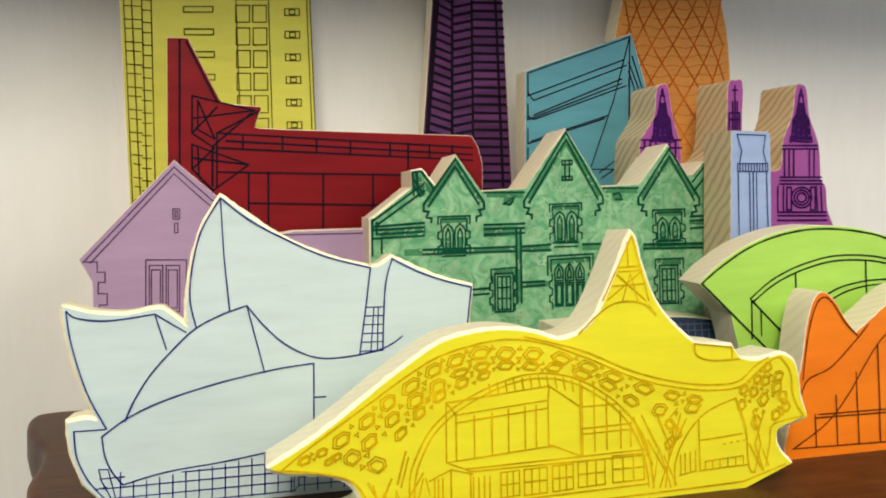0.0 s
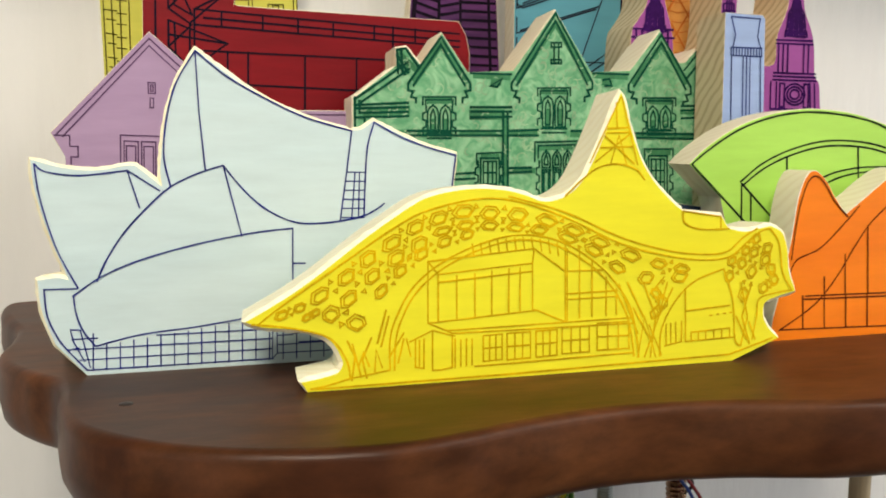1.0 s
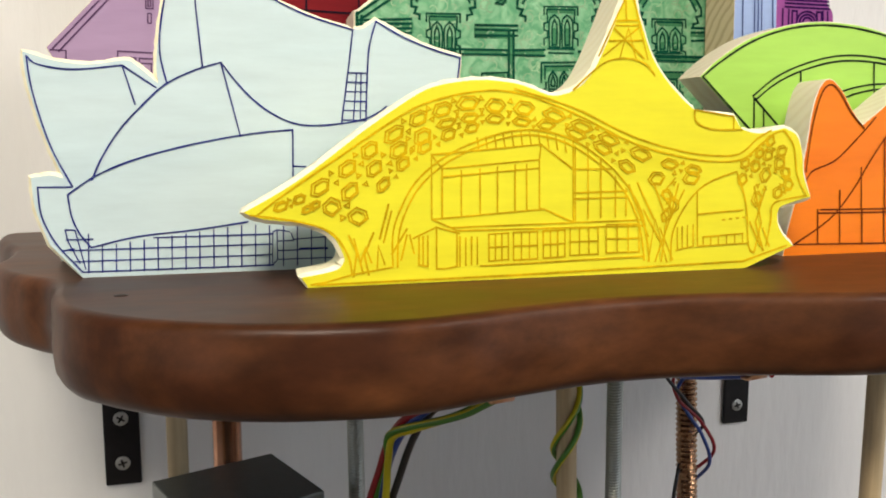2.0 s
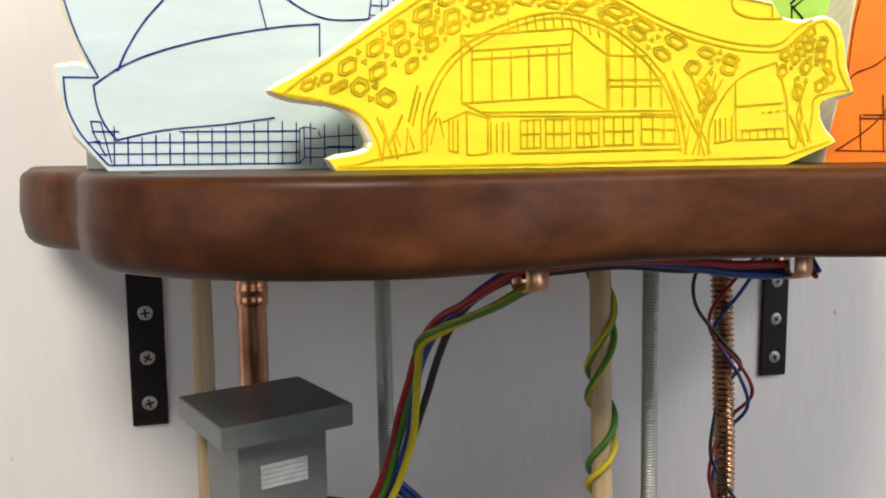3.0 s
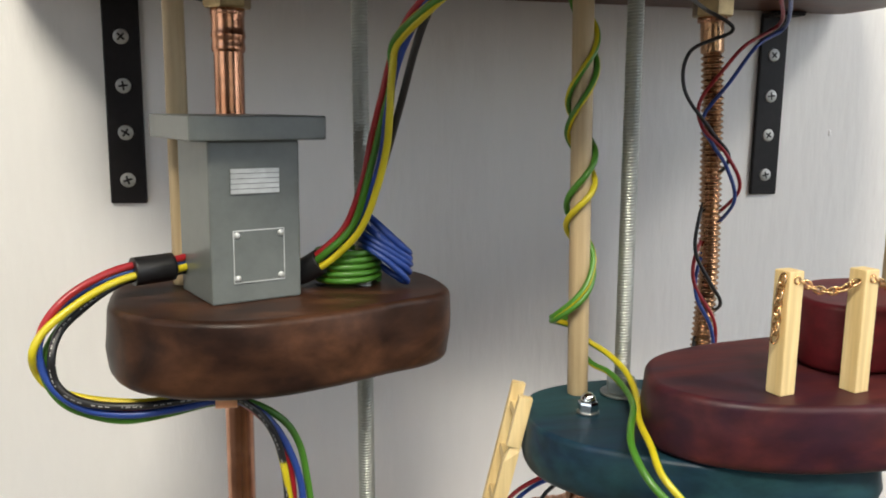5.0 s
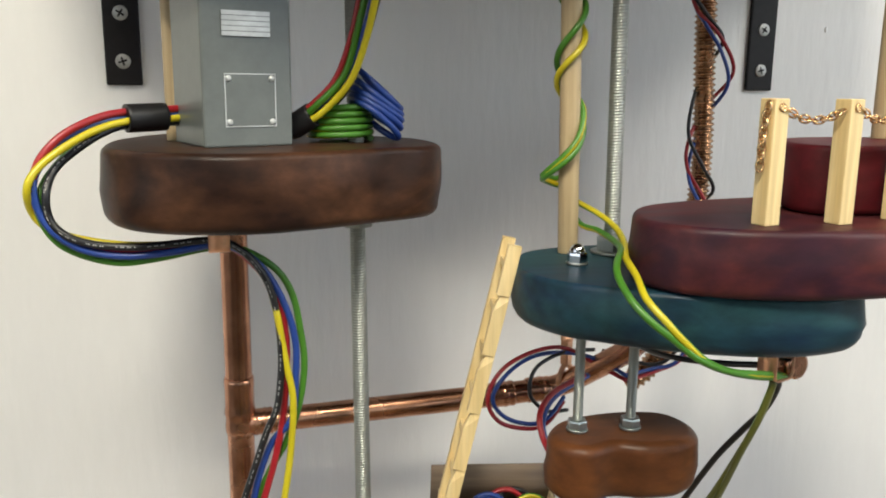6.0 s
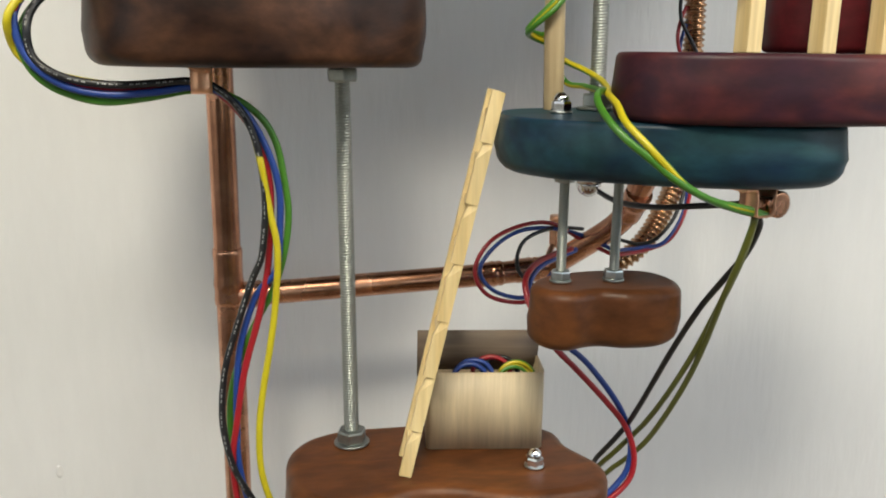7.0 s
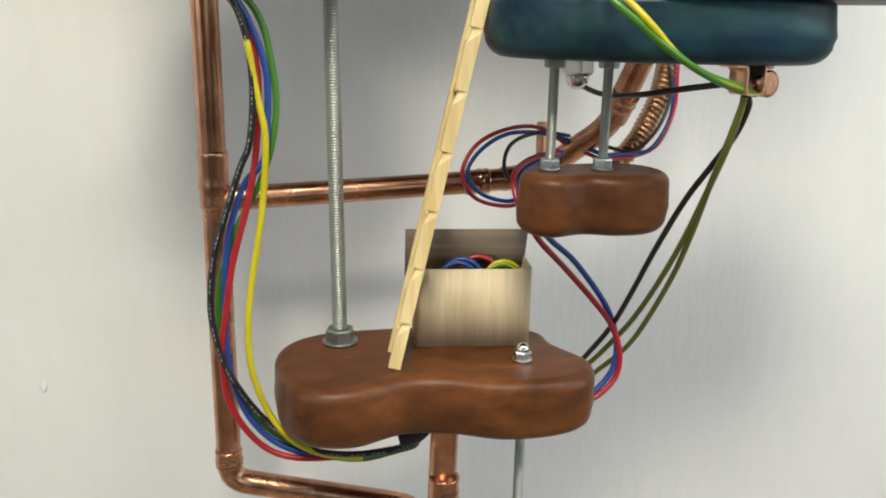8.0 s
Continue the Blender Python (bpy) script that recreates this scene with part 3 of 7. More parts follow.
ink(hall_cutout, "window_drawing", INK_OCHRE, 0.0008, [
    "74.6,19.4 85.5,24.2 96.5,20.9",
    "77.3,20.1 77.3,7.1 81.4,6.3 81.4,20.4",
    "85.5,24.2 85.6,5.1 89.7,4.9 95.3,5.8 95.2,20.9",
    "79.2,20.0 79.2,6.9",
    "96.6,19.5 96.7,5.7",
    "99.4,18.8 99.5,6.1",
    "102.2,19.2 102.3,6.2",
    "105,19.0 105.1,6.3",
    "110.6,20.3 120.1,20.6",
    "110.8,7.6 120.3,8.1",
    "110.7,14.0 120.2,14.2",
    "110.6,20.3 110.8,7.6",
    "113.8,20.4 113.9,7.6",
    "116.9,20.5 117.1,7.7",
    "120.1,20.6 120.3,7.8",
    "122.6,20.7 134.6,20.9",
    "122.9,7.6 134.8,7.9",
    "122.8,14.2 134.7,14.3",
    "122.6,20.7 122.9,7.6",
    "126.6,20.8 126.8,7.6",
    "130.6,20.8 130.8,7.6",
    "134.6,20.9 134.9,7.7",
    "137.5,21.0 148.5,21.2",
    "137.8,8.0 148.8,8.4",
    "137.7,14.5 148.6,14.7",
    "137.5,21.0 137.8,8.0",
    "141.1,21.1 141.5,8.1",
    "144.8,21.2 145.1,8.1",
    "148.5,21.2 148.8,8.2",
    "151.2,21.9 165.7,22.0",
    "151.5,8.8 166.1,9.1",
    "151.3,15.4 165.9,15.4",
    "151.2,21.9 151.5,8.8",
    "156,21.9 156.3,8.8",
    "160.8,22.0 161.2,8.8",
    "165.7,22.0 166.1,8.8",
    "169.9,23.2 187.3,23.1",
    "170.4,9.4 187.8,9.4",
    "170.1,16.3 187.6,16.1",
    "169.9,23.2 170.4,9.4",
    "175.7,23.2 176.2,9.3",
    "181.5,23.1 182,9.2",
    "187.3,23.1 187.9,9.1",
    "106.5,5.6 189.8,7.0",
    "208,9.4 217.6,11.1",
    "208.4,20.5 208.9,9.9",
    "211,21.0 211.5,10.3",
    "213.9,21.4 214.4,10.7",
    "217.1,21.8 217.6,11.1",
    "218.6,38.8 220,11.0 249.3,11.7",
    "219.2,27.0 245,28.7",
    "223,15.6 245.6,16.7 245.9,11.6",
    "223,15.6 223.3,10.8",
    "227.3,15.3 227.5,11.4",
    "231.6,15.4 231.8,11.5",
    "236.3,15.7 236.5,11.8",
    "241,15.8 241.2,11.8",
    "233.5,23.9 234.8,23.9",
    "237.5,24.3 238.8,24.3",
    "241.5,24.7 242.8,24.6",
    "245.2,24.8 246.5,24.8",
])
ink(hall_cutout, "leg_drawing", INK_OCHRE, 0.0009, [
    "181.3,42.3 192.6,16.7",
    "185.9,43.0 195.4,25.3",
    "193.1,4.4 196.1,25.3 203.4,3.7",
    "196.9,4.2 204.1,24.8 208.1,42.1",
    "194.7,42.6 202.4,24.9 200.2,4.0",
    "198.8,36.7 206.3,45.1",
    "204.1,24.8 211.4,39.1",
    "189.6,29.9 199.7,13.4",
    "206.6,4.7 198.8,20.8",
    "45.3,21.5 48.9,14 47.2,2.9",
    "47.6,20 51.6,4.2",
    "56.4,22.4 52.2,12.5 54.2,3.5",
    "50.5,9.5 52.8,16 55.4,9",
    "59.2,19.6 63.3,35",
    "61,18 64.6,32",
    "58,6.5 58.6,16.5 61.5,8",
    "64.7,12.5 71.7,23.8",
    "69,9.7 71.7,21",
    "75,12.5 73,21",
    "253,7.2 256.2,22.2 251,40.4",
    "258.2,7.5 252.8,22.3 257.8,40.1",
    "261.5,9.7 257.4,19.1",
    "249.4,22.5 256.3,10.0",
])
lattice(hall_cutout, INK_OCHRE, (
    ("16,35 24,38", 6.5, 3.6), ("33,43 45,51 55,59", 9.6, 6.2), ("66,66 77,73 88,77 100,80 113,79 127,78", 10.6, 6.4),
    ("142,75 156,70 170,64 187,57", 12.0, 5.6), ("203,52 216,49", 10.0, 5.0),
    ("46,41 57,51 68,59 79,65", 9.6, 6.2), ("90,71 101,73.5 113,73.2 126,72 138,70.5", 9.4, 4.2), ("153,66.5 167,60 180,51", 11.0, 5.0), ("196,45 215,45", 10.0, 6.0),
    ("38,34.5 49.5,30", 8.5, 7.5), ("27,33.5 31,35.5", 4.5, 3.0), ("61,44 70,53 80,60.5 91,66 102,69", 8.0, 4.6), ("202,37 206,32 202,27", 7.0, 5.0),
    ("245,52 253,57 259,63", 6.0, 4.6), ("244,44 251,50.5 258,56 266,58", 6.2, 5.0), ("253,34 257,46 265,52", 7.5, 5.6), ("265,37 271,41 269,47", 6.2, 5.2),
), 0.00075)
concert_cutout = board("building_cutout", -0.073, 0.432, 0.02, PALE_BLUE,
    "19.6,0.0* 195.2,0.6* 199.6,58.5 201.9,82.5 204.2,105.7* 187,110.1 171.9,116.6 160.5,122.2* 154.3,117.9 149.1,117.3* 137.1,120.0 120.3,125.9 101.4,135.1 84.4,147.1 74.2,155.0* 66,140.8 61.2,127.4 58,111.3 56.5,97.9 57,89.5* 48.3,97.1 42.8,99.8 27.7,97.5 13.1,98.8 -0.4,102.7* 1,87.6 6.2,66.4 13.5,45.7* 8.1,47.0 -0.2,46.0* 1,31.6 6.1,14.9",
    "pale blue painted pine cutout of a sail-roofed concert hall", "building cutout", PINE_PALE, 0.0016)
ink(concert_cutout, "shell_drawing", INK_BLUE, 0.0008, [
    "~1.2,100.7 5.8,97.0 20.2,95.1 41.5,97.4",
    "41.5,97.4 55.9,87.6",
    "~1.2,100.7 2.8,85.0 8.8,61.0 17.3,41.8",
    "17.3,41.5 2.5,41.6",
    "~2.5,41.6 3.3,28.8 7.2,18.4 11.4,11.8 19.7,1.5",
    "11.4,11.8 16.5,12.6",
    "41.5,97.4 46.4,79.6",
    "~74.1,154.2 64.6,138.1 59.6,119.4 58.3,103.3 60.9,89.7",
    "74.1,154.2 75.1,124.9 77.2,97.8",
    "~74.1,154.2 88.2,142.7 106.7,132.3 125.9,123.5 149.1,117.0",
    "149.1,117.0 146.6,97.6 142.9,71.7",
    "~25.9,44.7 30.9,55.4 39,67.8 49.7,79.5 60.4,89.2 73.7,95.9 85.7,99.7",
    "~85.7,99.7 94.9,88.0 105.6,78.1 119.4,71.3 133.7,70.4 151.1,72.7 160,76.0 165.9,80.0",
    "85.7,99.7 93.8,64.8",
    "~15.1,38.0 28,46.8 46.2,54.4 72.6,61.4 99.8,66.3 118.8,68.1",
    "~15.1,38.0 16.2,28.1 19.3,19.7 24,13.0",
    "~24,13.0 44.8,17.6 71.4,20.1 96.1,23.4",
    "118.8,68.1 118.2,28.7",
    "118.5,50.3 124.8,50.1",
    "~160.7,121.4 157.2,109.1 155.9,91.8 155.2,73.8",
    "~160.7,121.4 174.9,114.0 190,108.6 204.2,104.8",
    "204.2,104.8 201.6,82.5",
])
ink(concert_cutout, "window_drawing", INK_BLUE, 0.00062, [
    "108,18 110,19 116,18",
    "117,17 118,14 136,15",
    "121,9.4 135,9.4",
    "121,8.8 135,8.8",
    "146.6,96.2 155.6,96.1",
    "145.9,91.6 155.6,91.5",
    "145.3,87.0 155.6,86.9",
    "144.6,82.4 155.6,82.2",
    "143.9,77.8 155.5,77.6",
    "143.2,73.1 155.5,72.9",
    "150.7,96.1 148.8,72.2",
    "153,96.1 152.3,72.7",
])
ink(concert_cutout, "facade_drawing", INK_BLUE, 0.00062, [
    "23.1,19.4 22.3,1.0",
    "28.9,13.6 28.4,1.0",
    "35.1,14.3 34.6,1.0",
    "41.3,15.1 40.8,1.0",
    "47.6,15.9 47.1,1.0",
    "53.9,16.7 53.4,1.0",
    "60.3,17.5 59.8,1.0",
    "66.8,18.3 66.2,1.0",
    "73.2,19.1 72.7,1.0",
    "79.8,19.9 79.3,1.0",
    "86.4,20.7 85.9,1.0",
    "93,21.6 92.5,1.0",
    "99.7,21.5 99.2,1.0",
    "106.4,21.1 106,1.0",
    "113.2,20.8 112.8,1.0",
    "120,20.4 119.7,1.0",
    "127,20.0 126.7,1.0",
    "133.9,19.7 133.7,1.0",
    "19.5,1.5 108,1.5",
    "16.5,6.6 107.3,6.7",
    "14.5,11.9 107.6,12.0",
    "52,16.9 108,17.0",
    "13.4,17 25,17",
    "110,13.4 118,13.4",
    "110,8.6 121,8.6",
    "110,4.2 137,4.2",
    "13.1,21.7 14.1,16.1 18.7,5.8",
    "13.1,21.7 17.4,21.4 21.1,2.8",
    "108,18 107.4,1.5 110,4.2 110,19",
])
manor_cutout = board("building_cutout", 0.092, 0.522, 0.034, GREEN_PAINT,
    "0.9,48.6* 249.6,43.9* 241.9,172.1* 236.5,174.2* 228.3,165.6* 223.9,165.5* 208.4,185.8* 187.2,159.2* 158.8,157.7* 132.5,195.6* 104.1,156.9* 73.7,155.3* 56.5,178.3* 43.1,158.6* 39.5,162.6 33.4,169.3* 27.7,168.4* 27.7,158.2* 3.6,139.8 0.5,138.4*",
    "mottled green painted pine cutout of a gabled gothic manor", "building cutout", PINE_CUT, 0.0014)
ink(manor_cutout, "roof_drawing", INK_GREEN, 0.0016, [
    "34.9,147.4 55.8,176.3 75.3,148.3",
    "38.1,146.1 55.8,171.4 71.9,146.8",
    "34.9,147.4 34.9,143.2 38.1,142.6 36.7,139.1 39.9,138.5 39.9,135.7",
    "75.3,148.3 75.4,144.1 72,143.3 73.5,139.8 70.2,139.1 70.2,136.2",
    "103.1,149.0 132.5,194.1 159.8,151.1",
    "106.6,147.7 132.6,189.2 156.2,149.5",
    "103.1,149.0 103.2,144.7 106.7,144.1 105.2,140.5 108.7,139.8 108.7,136.9",
    "159.8,151.1 159.9,146.7 156.3,145.9 158,142.2 154.4,141.4 154.5,138.5",
    "186.3,150.3 209.4,183.6 233.4,149.5",
    "190.1,148.9 209.6,178.4 229.6,147.9",
    "186.3,150.3 186.5,145.8 190.3,145.1 188.7,141.4 192.5,140.7 192.7,137.7",
    "233.4,149.5 233.7,144.9 229.8,144.1 231.7,140.3 227.8,139.4 228,136.4",
    "1.5,137.1 34.8,160.4",
    "2.9,133.7 35.6,156.3",
    "1.5,138.4 1.3,115.1",
    "4.3,136.4 4.2,128.9 34.9,130.0",
    "1.5,133.6 34.9,135.6",
    "1.5,131.6 34.9,132.8",
    "1.4,126.1 34.9,127.3",
    "7.4,125.5 7.3,116.9",
    "75.2,154.7 103,154.7",
    "75.5,133.5 103.4,134.0",
    "75.5,130.7 103.4,131.1",
    "75.5,127.1 103.5,127.8",
    "159.6,157.0 186,156.9",
    "226.6,136.8 242,137.0",
    "226.8,133.7 242.1,134.3",
    "227,128.4 242.4,129.3",
    "27.7,167.7 33.4,168.6",
    "27.7,167.7 28.4,153.4",
    "30.5,167.8 31.3,152.8",
    "33.4,168.6 41.3,157.9",
    "28.4,163.6 34.9,153.6",
    "28.4,159.5 32.7,152.8",
    "236.6,173.4 238.4,155.3",
    "240.1,173.5 241.9,155.4",
    "236.7,171.2 227.6,160.7",
    "237.9,164.8 229.7,155.1",
    "88.9,147.2 96.5,151.7 93.5,146.6 88.9,147.2",
    "167.1,152.7 172,153.6 173.8,149.2 168.9,149.1",
    "97.6,130.3 98.4,81.2",
    "100.7,130.3 101.6,81.2",
    "34.2,118.2 97.8,118.8",
    "34.2,115.4 97.9,115.9",
    "101.7,118.8 122.1,119.7",
    "101.7,115.9 122.1,116.0",
    "145.3,119.2 161.6,119.3",
    "190.9,118.1 243,117.7",
    "191,115.1 243.2,114.6",
    "65.7,91.3 79,91.9",
    "65.7,87.7 79,88.3",
    "102.1,94.8 117.8,95.1",
    "102.2,91.8 117.9,92.5",
])
ink(manor_cutout, "window_drawing", INK_GREEN, 0.0012, [
    "44.3,134.4 44.3,139.3 65.7,139.7 65.7,134.7",
    "46.1,134.4 46.1,137.6 63.8,137.9 63.8,134.7",
    "47.3,113.7 62.9,113.8",
    "46.6,116.2 63.6,116.3",
    "~47.7,117.2* 47.6,130.2 50.9,134.5* 54.2,130.3 54.3,117.3* 47.7,117.2*",
    "~49.5,118.7* 49.5,127.5 50.9,131.7* 52.4,127.5 52.5,118.7* 49.5,118.7*",
    "~55.8,117.3* 55.7,130.4 59,134.6* 62.4,130.5 62.5,117.4* 55.8,117.3*",
    "~57.6,118.7* 57.6,127.6 59,131.8* 60.6,127.6 60.6,118.8* 57.6,118.7*",
    "46.5,133.7 46.5,129.9 44.3,129.1 44.3,125.3 46.5,124.6 46.6,120.8 44.4,120.0 44.4,116.2",
    "63.5,134.0 63.5,130.1 65.8,129.5 65.8,125.6 63.6,124.8 63.6,120.9 65.8,120.2 65.9,116.3",
    "121.2,141.5 121.1,146.5 144.1,147.1 144.3,142.0",
    "123.1,141.5 123.1,144.8 142.2,145.2 142.3,141.9",
    "124.9,117.9 141.7,118.0",
    "124,120.5 142.4,120.6",
    "~125.2,121.6* 124.8,137.2 128.3,141.6* 132,137.3 132.4,121.6* 125.2,121.6*",
    "~127.1,123.0* 126.9,134.3 128.4,138.7* 130.1,134.4 130.3,123.1* 127.1,123.0*",
    "~134,121.6* 133.6,137.4 137,141.8* 140.8,137.5 141.2,121.7* 134,121.6*",
    "~135.9,123.1* 135.6,134.5 137.1,138.9* 138.8,134.5 139.1,123.2* 135.9,123.1*",
    "123.6,140.8 123.6,136.8 121.3,136.1 121.4,132.1 123.8,131.4 123.9,127.4 121.5,126.6 121.6,122.6",
    "141.9,141.2 142,137.2 144.4,136.5 144.5,132.4 142.1,131.7 142.2,127.6 144.7,126.9 144.8,122.9",
    "197.4,136.3 197.2,141.5 222,142.0 222.3,136.7",
    "199.5,136.3 199.4,139.7 219.9,140.1 220.1,136.6",
    "201.6,117.0 219.7,117.2",
    "200.6,119.7 220.5,119.9",
    "~201.9,120.8* 201.4,131.8 205,136.4* 209.1,131.9 209.6,120.9* 201.9,120.8*",
    "~203.9,122.4* 203.7,128.8 205.2,133.4* 207.1,128.9 207.4,122.4* 203.9,122.4*",
    "~211.3,120.9* 210.8,131.9 214.5,136.6* 218.6,132.1 219.1,121.0* 211.3,120.9*",
    "~213.4,122.5* 213.1,128.9 214.6,133.5* 216.6,129.0 216.9,122.5* 213.4,122.5*",
    "200,135.6 200.1,131.4 197.6,130.6 197.8,126.5 200.4,125.7 200.6,121.6 198,120.8 198.2,116.6",
    "219.7,135.9 219.9,131.7 222.6,131.0 222.8,126.8 220.2,126.0 220.4,121.8 223,121.0 223.2,116.8",
    "~125.4,95.1* 125.2,102.1 127.9,106.5* 130.8,102.1 131,95.1* 125.4,95.1*",
    "~127,96.9* 126.9,99.9 128,104.3* 129.3,99.9 129.4,96.9* 127,96.9*",
    "125.4,93.6 131.1,93.6 131.4,77.9 125.8,78.0 125.4,93.6",
    "126.7,92.1 129.9,92.1 130.2,79.0 127,79.1 126.7,92.1",
    "~133,95.0* 132.9,102.1 135.6,106.5* 138.5,102.1 138.7,95.0* 133,95.0*",
    "~134.6,96.9* 134.5,99.9 135.6,104.3* 136.9,99.9 137,96.9* 134.6,96.9*",
    "133.1,93.6 138.7,93.5 139.1,77.8 133.5,77.9 133.1,93.6",
    "134.3,92.1 137.5,92.1 137.9,79.0 134.7,79.0 134.3,92.1",
    "~140.7,95.0* 140.5,102.1 143.2,106.6* 146.2,102.1 146.4,95.0* 140.7,95.0*",
    "~142.3,96.9* 142.2,99.9 143.3,104.3* 144.6,99.9 144.7,96.9* 142.3,96.9*",
    "140.8,93.5 146.4,93.5 146.9,77.7 141.2,77.8 140.8,93.5",
    "142,92.0 145.3,92.0 145.6,78.9 142.4,78.9 142,92.0",
    "120.1,99.1 119.9,111.6 152.8,112.6 153.2,99.9",
    "122.5,101.4 122.3,109.4 150.4,110.3 150.7,102.1",
    "82.7,101.3 95.4,101.3 95.8,75.7 83,75.9 82.7,101.3",
    "84.6,99.2 93.5,99.2 93.8,77.2 84.9,77.3 84.6,99.2",
    "87.7,99.2 88,77.3",
    "90.8,99.2 91.1,77.2",
    "84.7,91.9 93.6,91.9",
    "84.8,84.6 93.7,84.6",
    "80.1,97.0 80,104.2 97.3,105.0 97.4,97.7",
    "203.1,102.9 217.3,102.9 218.6,76.2 204.2,76.3 203.1,102.9",
    "205.3,100.6 215.3,100.6 216.3,77.7 206.3,77.8 205.3,100.6",
    "208.8,100.6 209.8,77.8",
    "212.2,100.6 213.2,77.8",
    "205.6,92.9 215.6,92.9",
    "206,85.2 216,85.1",
    "200.1,100.6 199.9,107.5 221.5,107.6 221.8,100.6",
    "131.8,175.6 135,175.7 135.3,162.8 132.1,162.7 131.8,175.6",
    "129.8,175.5 136.9,175.8 137,172.9 129.9,172.7 129.8,175.5",
    "130.1,164.8 137.2,165.0 137.3,162.5 130.2,162.3 130.1,164.8",
    "123.3,99.5 123.4,95.4 121.4,94.7 121.5,90.6 123.5,89.9 123.6,85.8 121.6,85.1 121.7,81.0 123.8,80.2 123.8,76.1",
    "149.9,99.5 150.1,95.4 152.1,94.6 152.3,90.5 150.2,89.7 150.4,85.6 152.4,84.8 152.6,80.7 150.5,80.0 150.6,75.8",
    "81.2,99.5 81.2,95.5 79.3,94.8 79.4,90.8 81.3,90.1 81.4,86.1 79.4,85.4 79.5,81.4 81.4,80.6 81.5,76.6",
    "96.6,99.5 96.7,95.5 98.6,94.8 98.7,90.7 96.7,90.0 96.8,86.0 98.8,85.2 98.8,81.2 96.9,80.5 97,76.4",
    "201.5,99.5 201.7,95.2 199.5,94.5 199.7,90.3 201.9,89.5 202.1,85.2 200,84.5 200.1,80.2 202.3,79.4 202.5,75.2",
    "219.7,99.5 219.9,95.2 222.1,94.4 222.3,90.1 220.1,89.4 220.3,85.1 222.6,84.3 222.8,80.0 220.6,79.3 220.8,75.0",
])
ink(manor_cutout, "wash_drawing", INK_WASH, 0.0042, lift=0.00014, strokes=[
    "5.7,130.3 34.9,131.4",
    "7.8,128.3 34.9,129.3",
    "76.3,130.0 97.6,130.3",
    "76.3,127.8 97.7,128.1",
    "227.3,133.0 241.3,133.2",
    "23.3,116.7 45.8,116.9",
    "69.6,117.1 97.1,117.3",
    "102.5,117.3 120.5,117.5",
    "146.2,117.0 160.9,117.1",
    "191.8,116.2 242.2,116.6",
    "103.7,93.3 119.5,93.2",
    "39.2,149.5 55.8,171.4 73,149.7",
    "107.3,151.2 132.7,187.8 156.5,152.5",
    "189.6,151.8 209.7,177.0 229.8,152.8",
    "78.3,153.3 101.1,153.2",
    "161.3,155.5 184.4,155.4",
    "48,137.2 62,137.5",
    "124.7,144.5 140.6,144.8",
    "201.9,139.4 218.2,139.7",
    "123.9,108.0 148.9,108.8",
    "202.5,105.2 219,105.2",
    "84.2,102.1 94.2,102.1",
    "29.1,165.0 39.2,156.4",
    "29.8,160.3 34.1,154.2",
    "51,124.7 51,118.3",
    "59.1,124.8 59.1,118.4",
    "128.5,132.2 128.7,122.7",
    "137.3,132.3 137.5,122.8",
    "205.5,125.8 205.7,121.2",
    "215,125.9 215.2,121.3",
    "99.2,128.1 100,83.0",
    "90.4,150.1 95,149.5",
    "168,151.3 173,150.7",
])
curls(manor_cutout, INK_CREAM, 0.0008, 640)
stadium_cutout = board("building_cutout", 0.280, 0.447, 0.024, LIME,
    "49.7,55.4* 129.5,54.9* 162.6,81.3 183.4,101.3* 164,114.0 140,123.8 114.5,130.5 89.1,132.8 68.8,131.8 49,127.8 29.8,120.6 11.2,109.1 0.2,99.4* 22.4,79.4 45.4,58.3",
    "lime green painted pine cutout of an eye-shaped stadium", "building cutout")
ink(stadium_cutout, "arch_drawing", INK_DARK, 0.0011, [
    "~1.7,99.4 12,107.4 30.7,118.9 49.9,126.2 69.7,130.2 89.3,131.1 114.6,128.7 140.2,122.0 178.8,101.3",
    "1.7,99.4 47.5,57.5",
    "~35.6,88.8 50.8,100.0 70.4,108.3 94.8,113.6 120.2,113.3 141.3,109.5 174.4,99.5",
    "~36.6,86.0 51.8,96.9 71.5,105.2 95,110.4 120.5,110.2 141.6,106.3 174.8,95.8",
    "67.5,103.8 68.7,85.8",
    "119.7,109.5 121.7,85.3",
    "36.5,87.8 59,66.7",
    "36.5,87.8 37.5,63.7",
    "43.2,81.9 44.2,65.3",
    "~84.4,85.6 100.6,93.3 121.6,97.1 142.4,97.4",
    "~84.8,80.4 103,89.7 121.9,93.9 142.7,94.5",
])
bridge_cutout = board("building_cutout", 0.314, 0.410, 0.022, ORANGE,
    "0.3,2.9* 117,0.5* 120.8,38.9 115.5,76.9 108.7,90.5 98.9,96.6 86.5,97.3 74.8,91.4 59.7,80.3 47.4,71.3* 39.2,81.2 32.2,91.0 24.1,96.6 18,91.8 14,78.3 11.6,59.0 7,33.0 2,11.8",
    "bright orange painted pine cutout with twin rounded peaks", "building cutout")
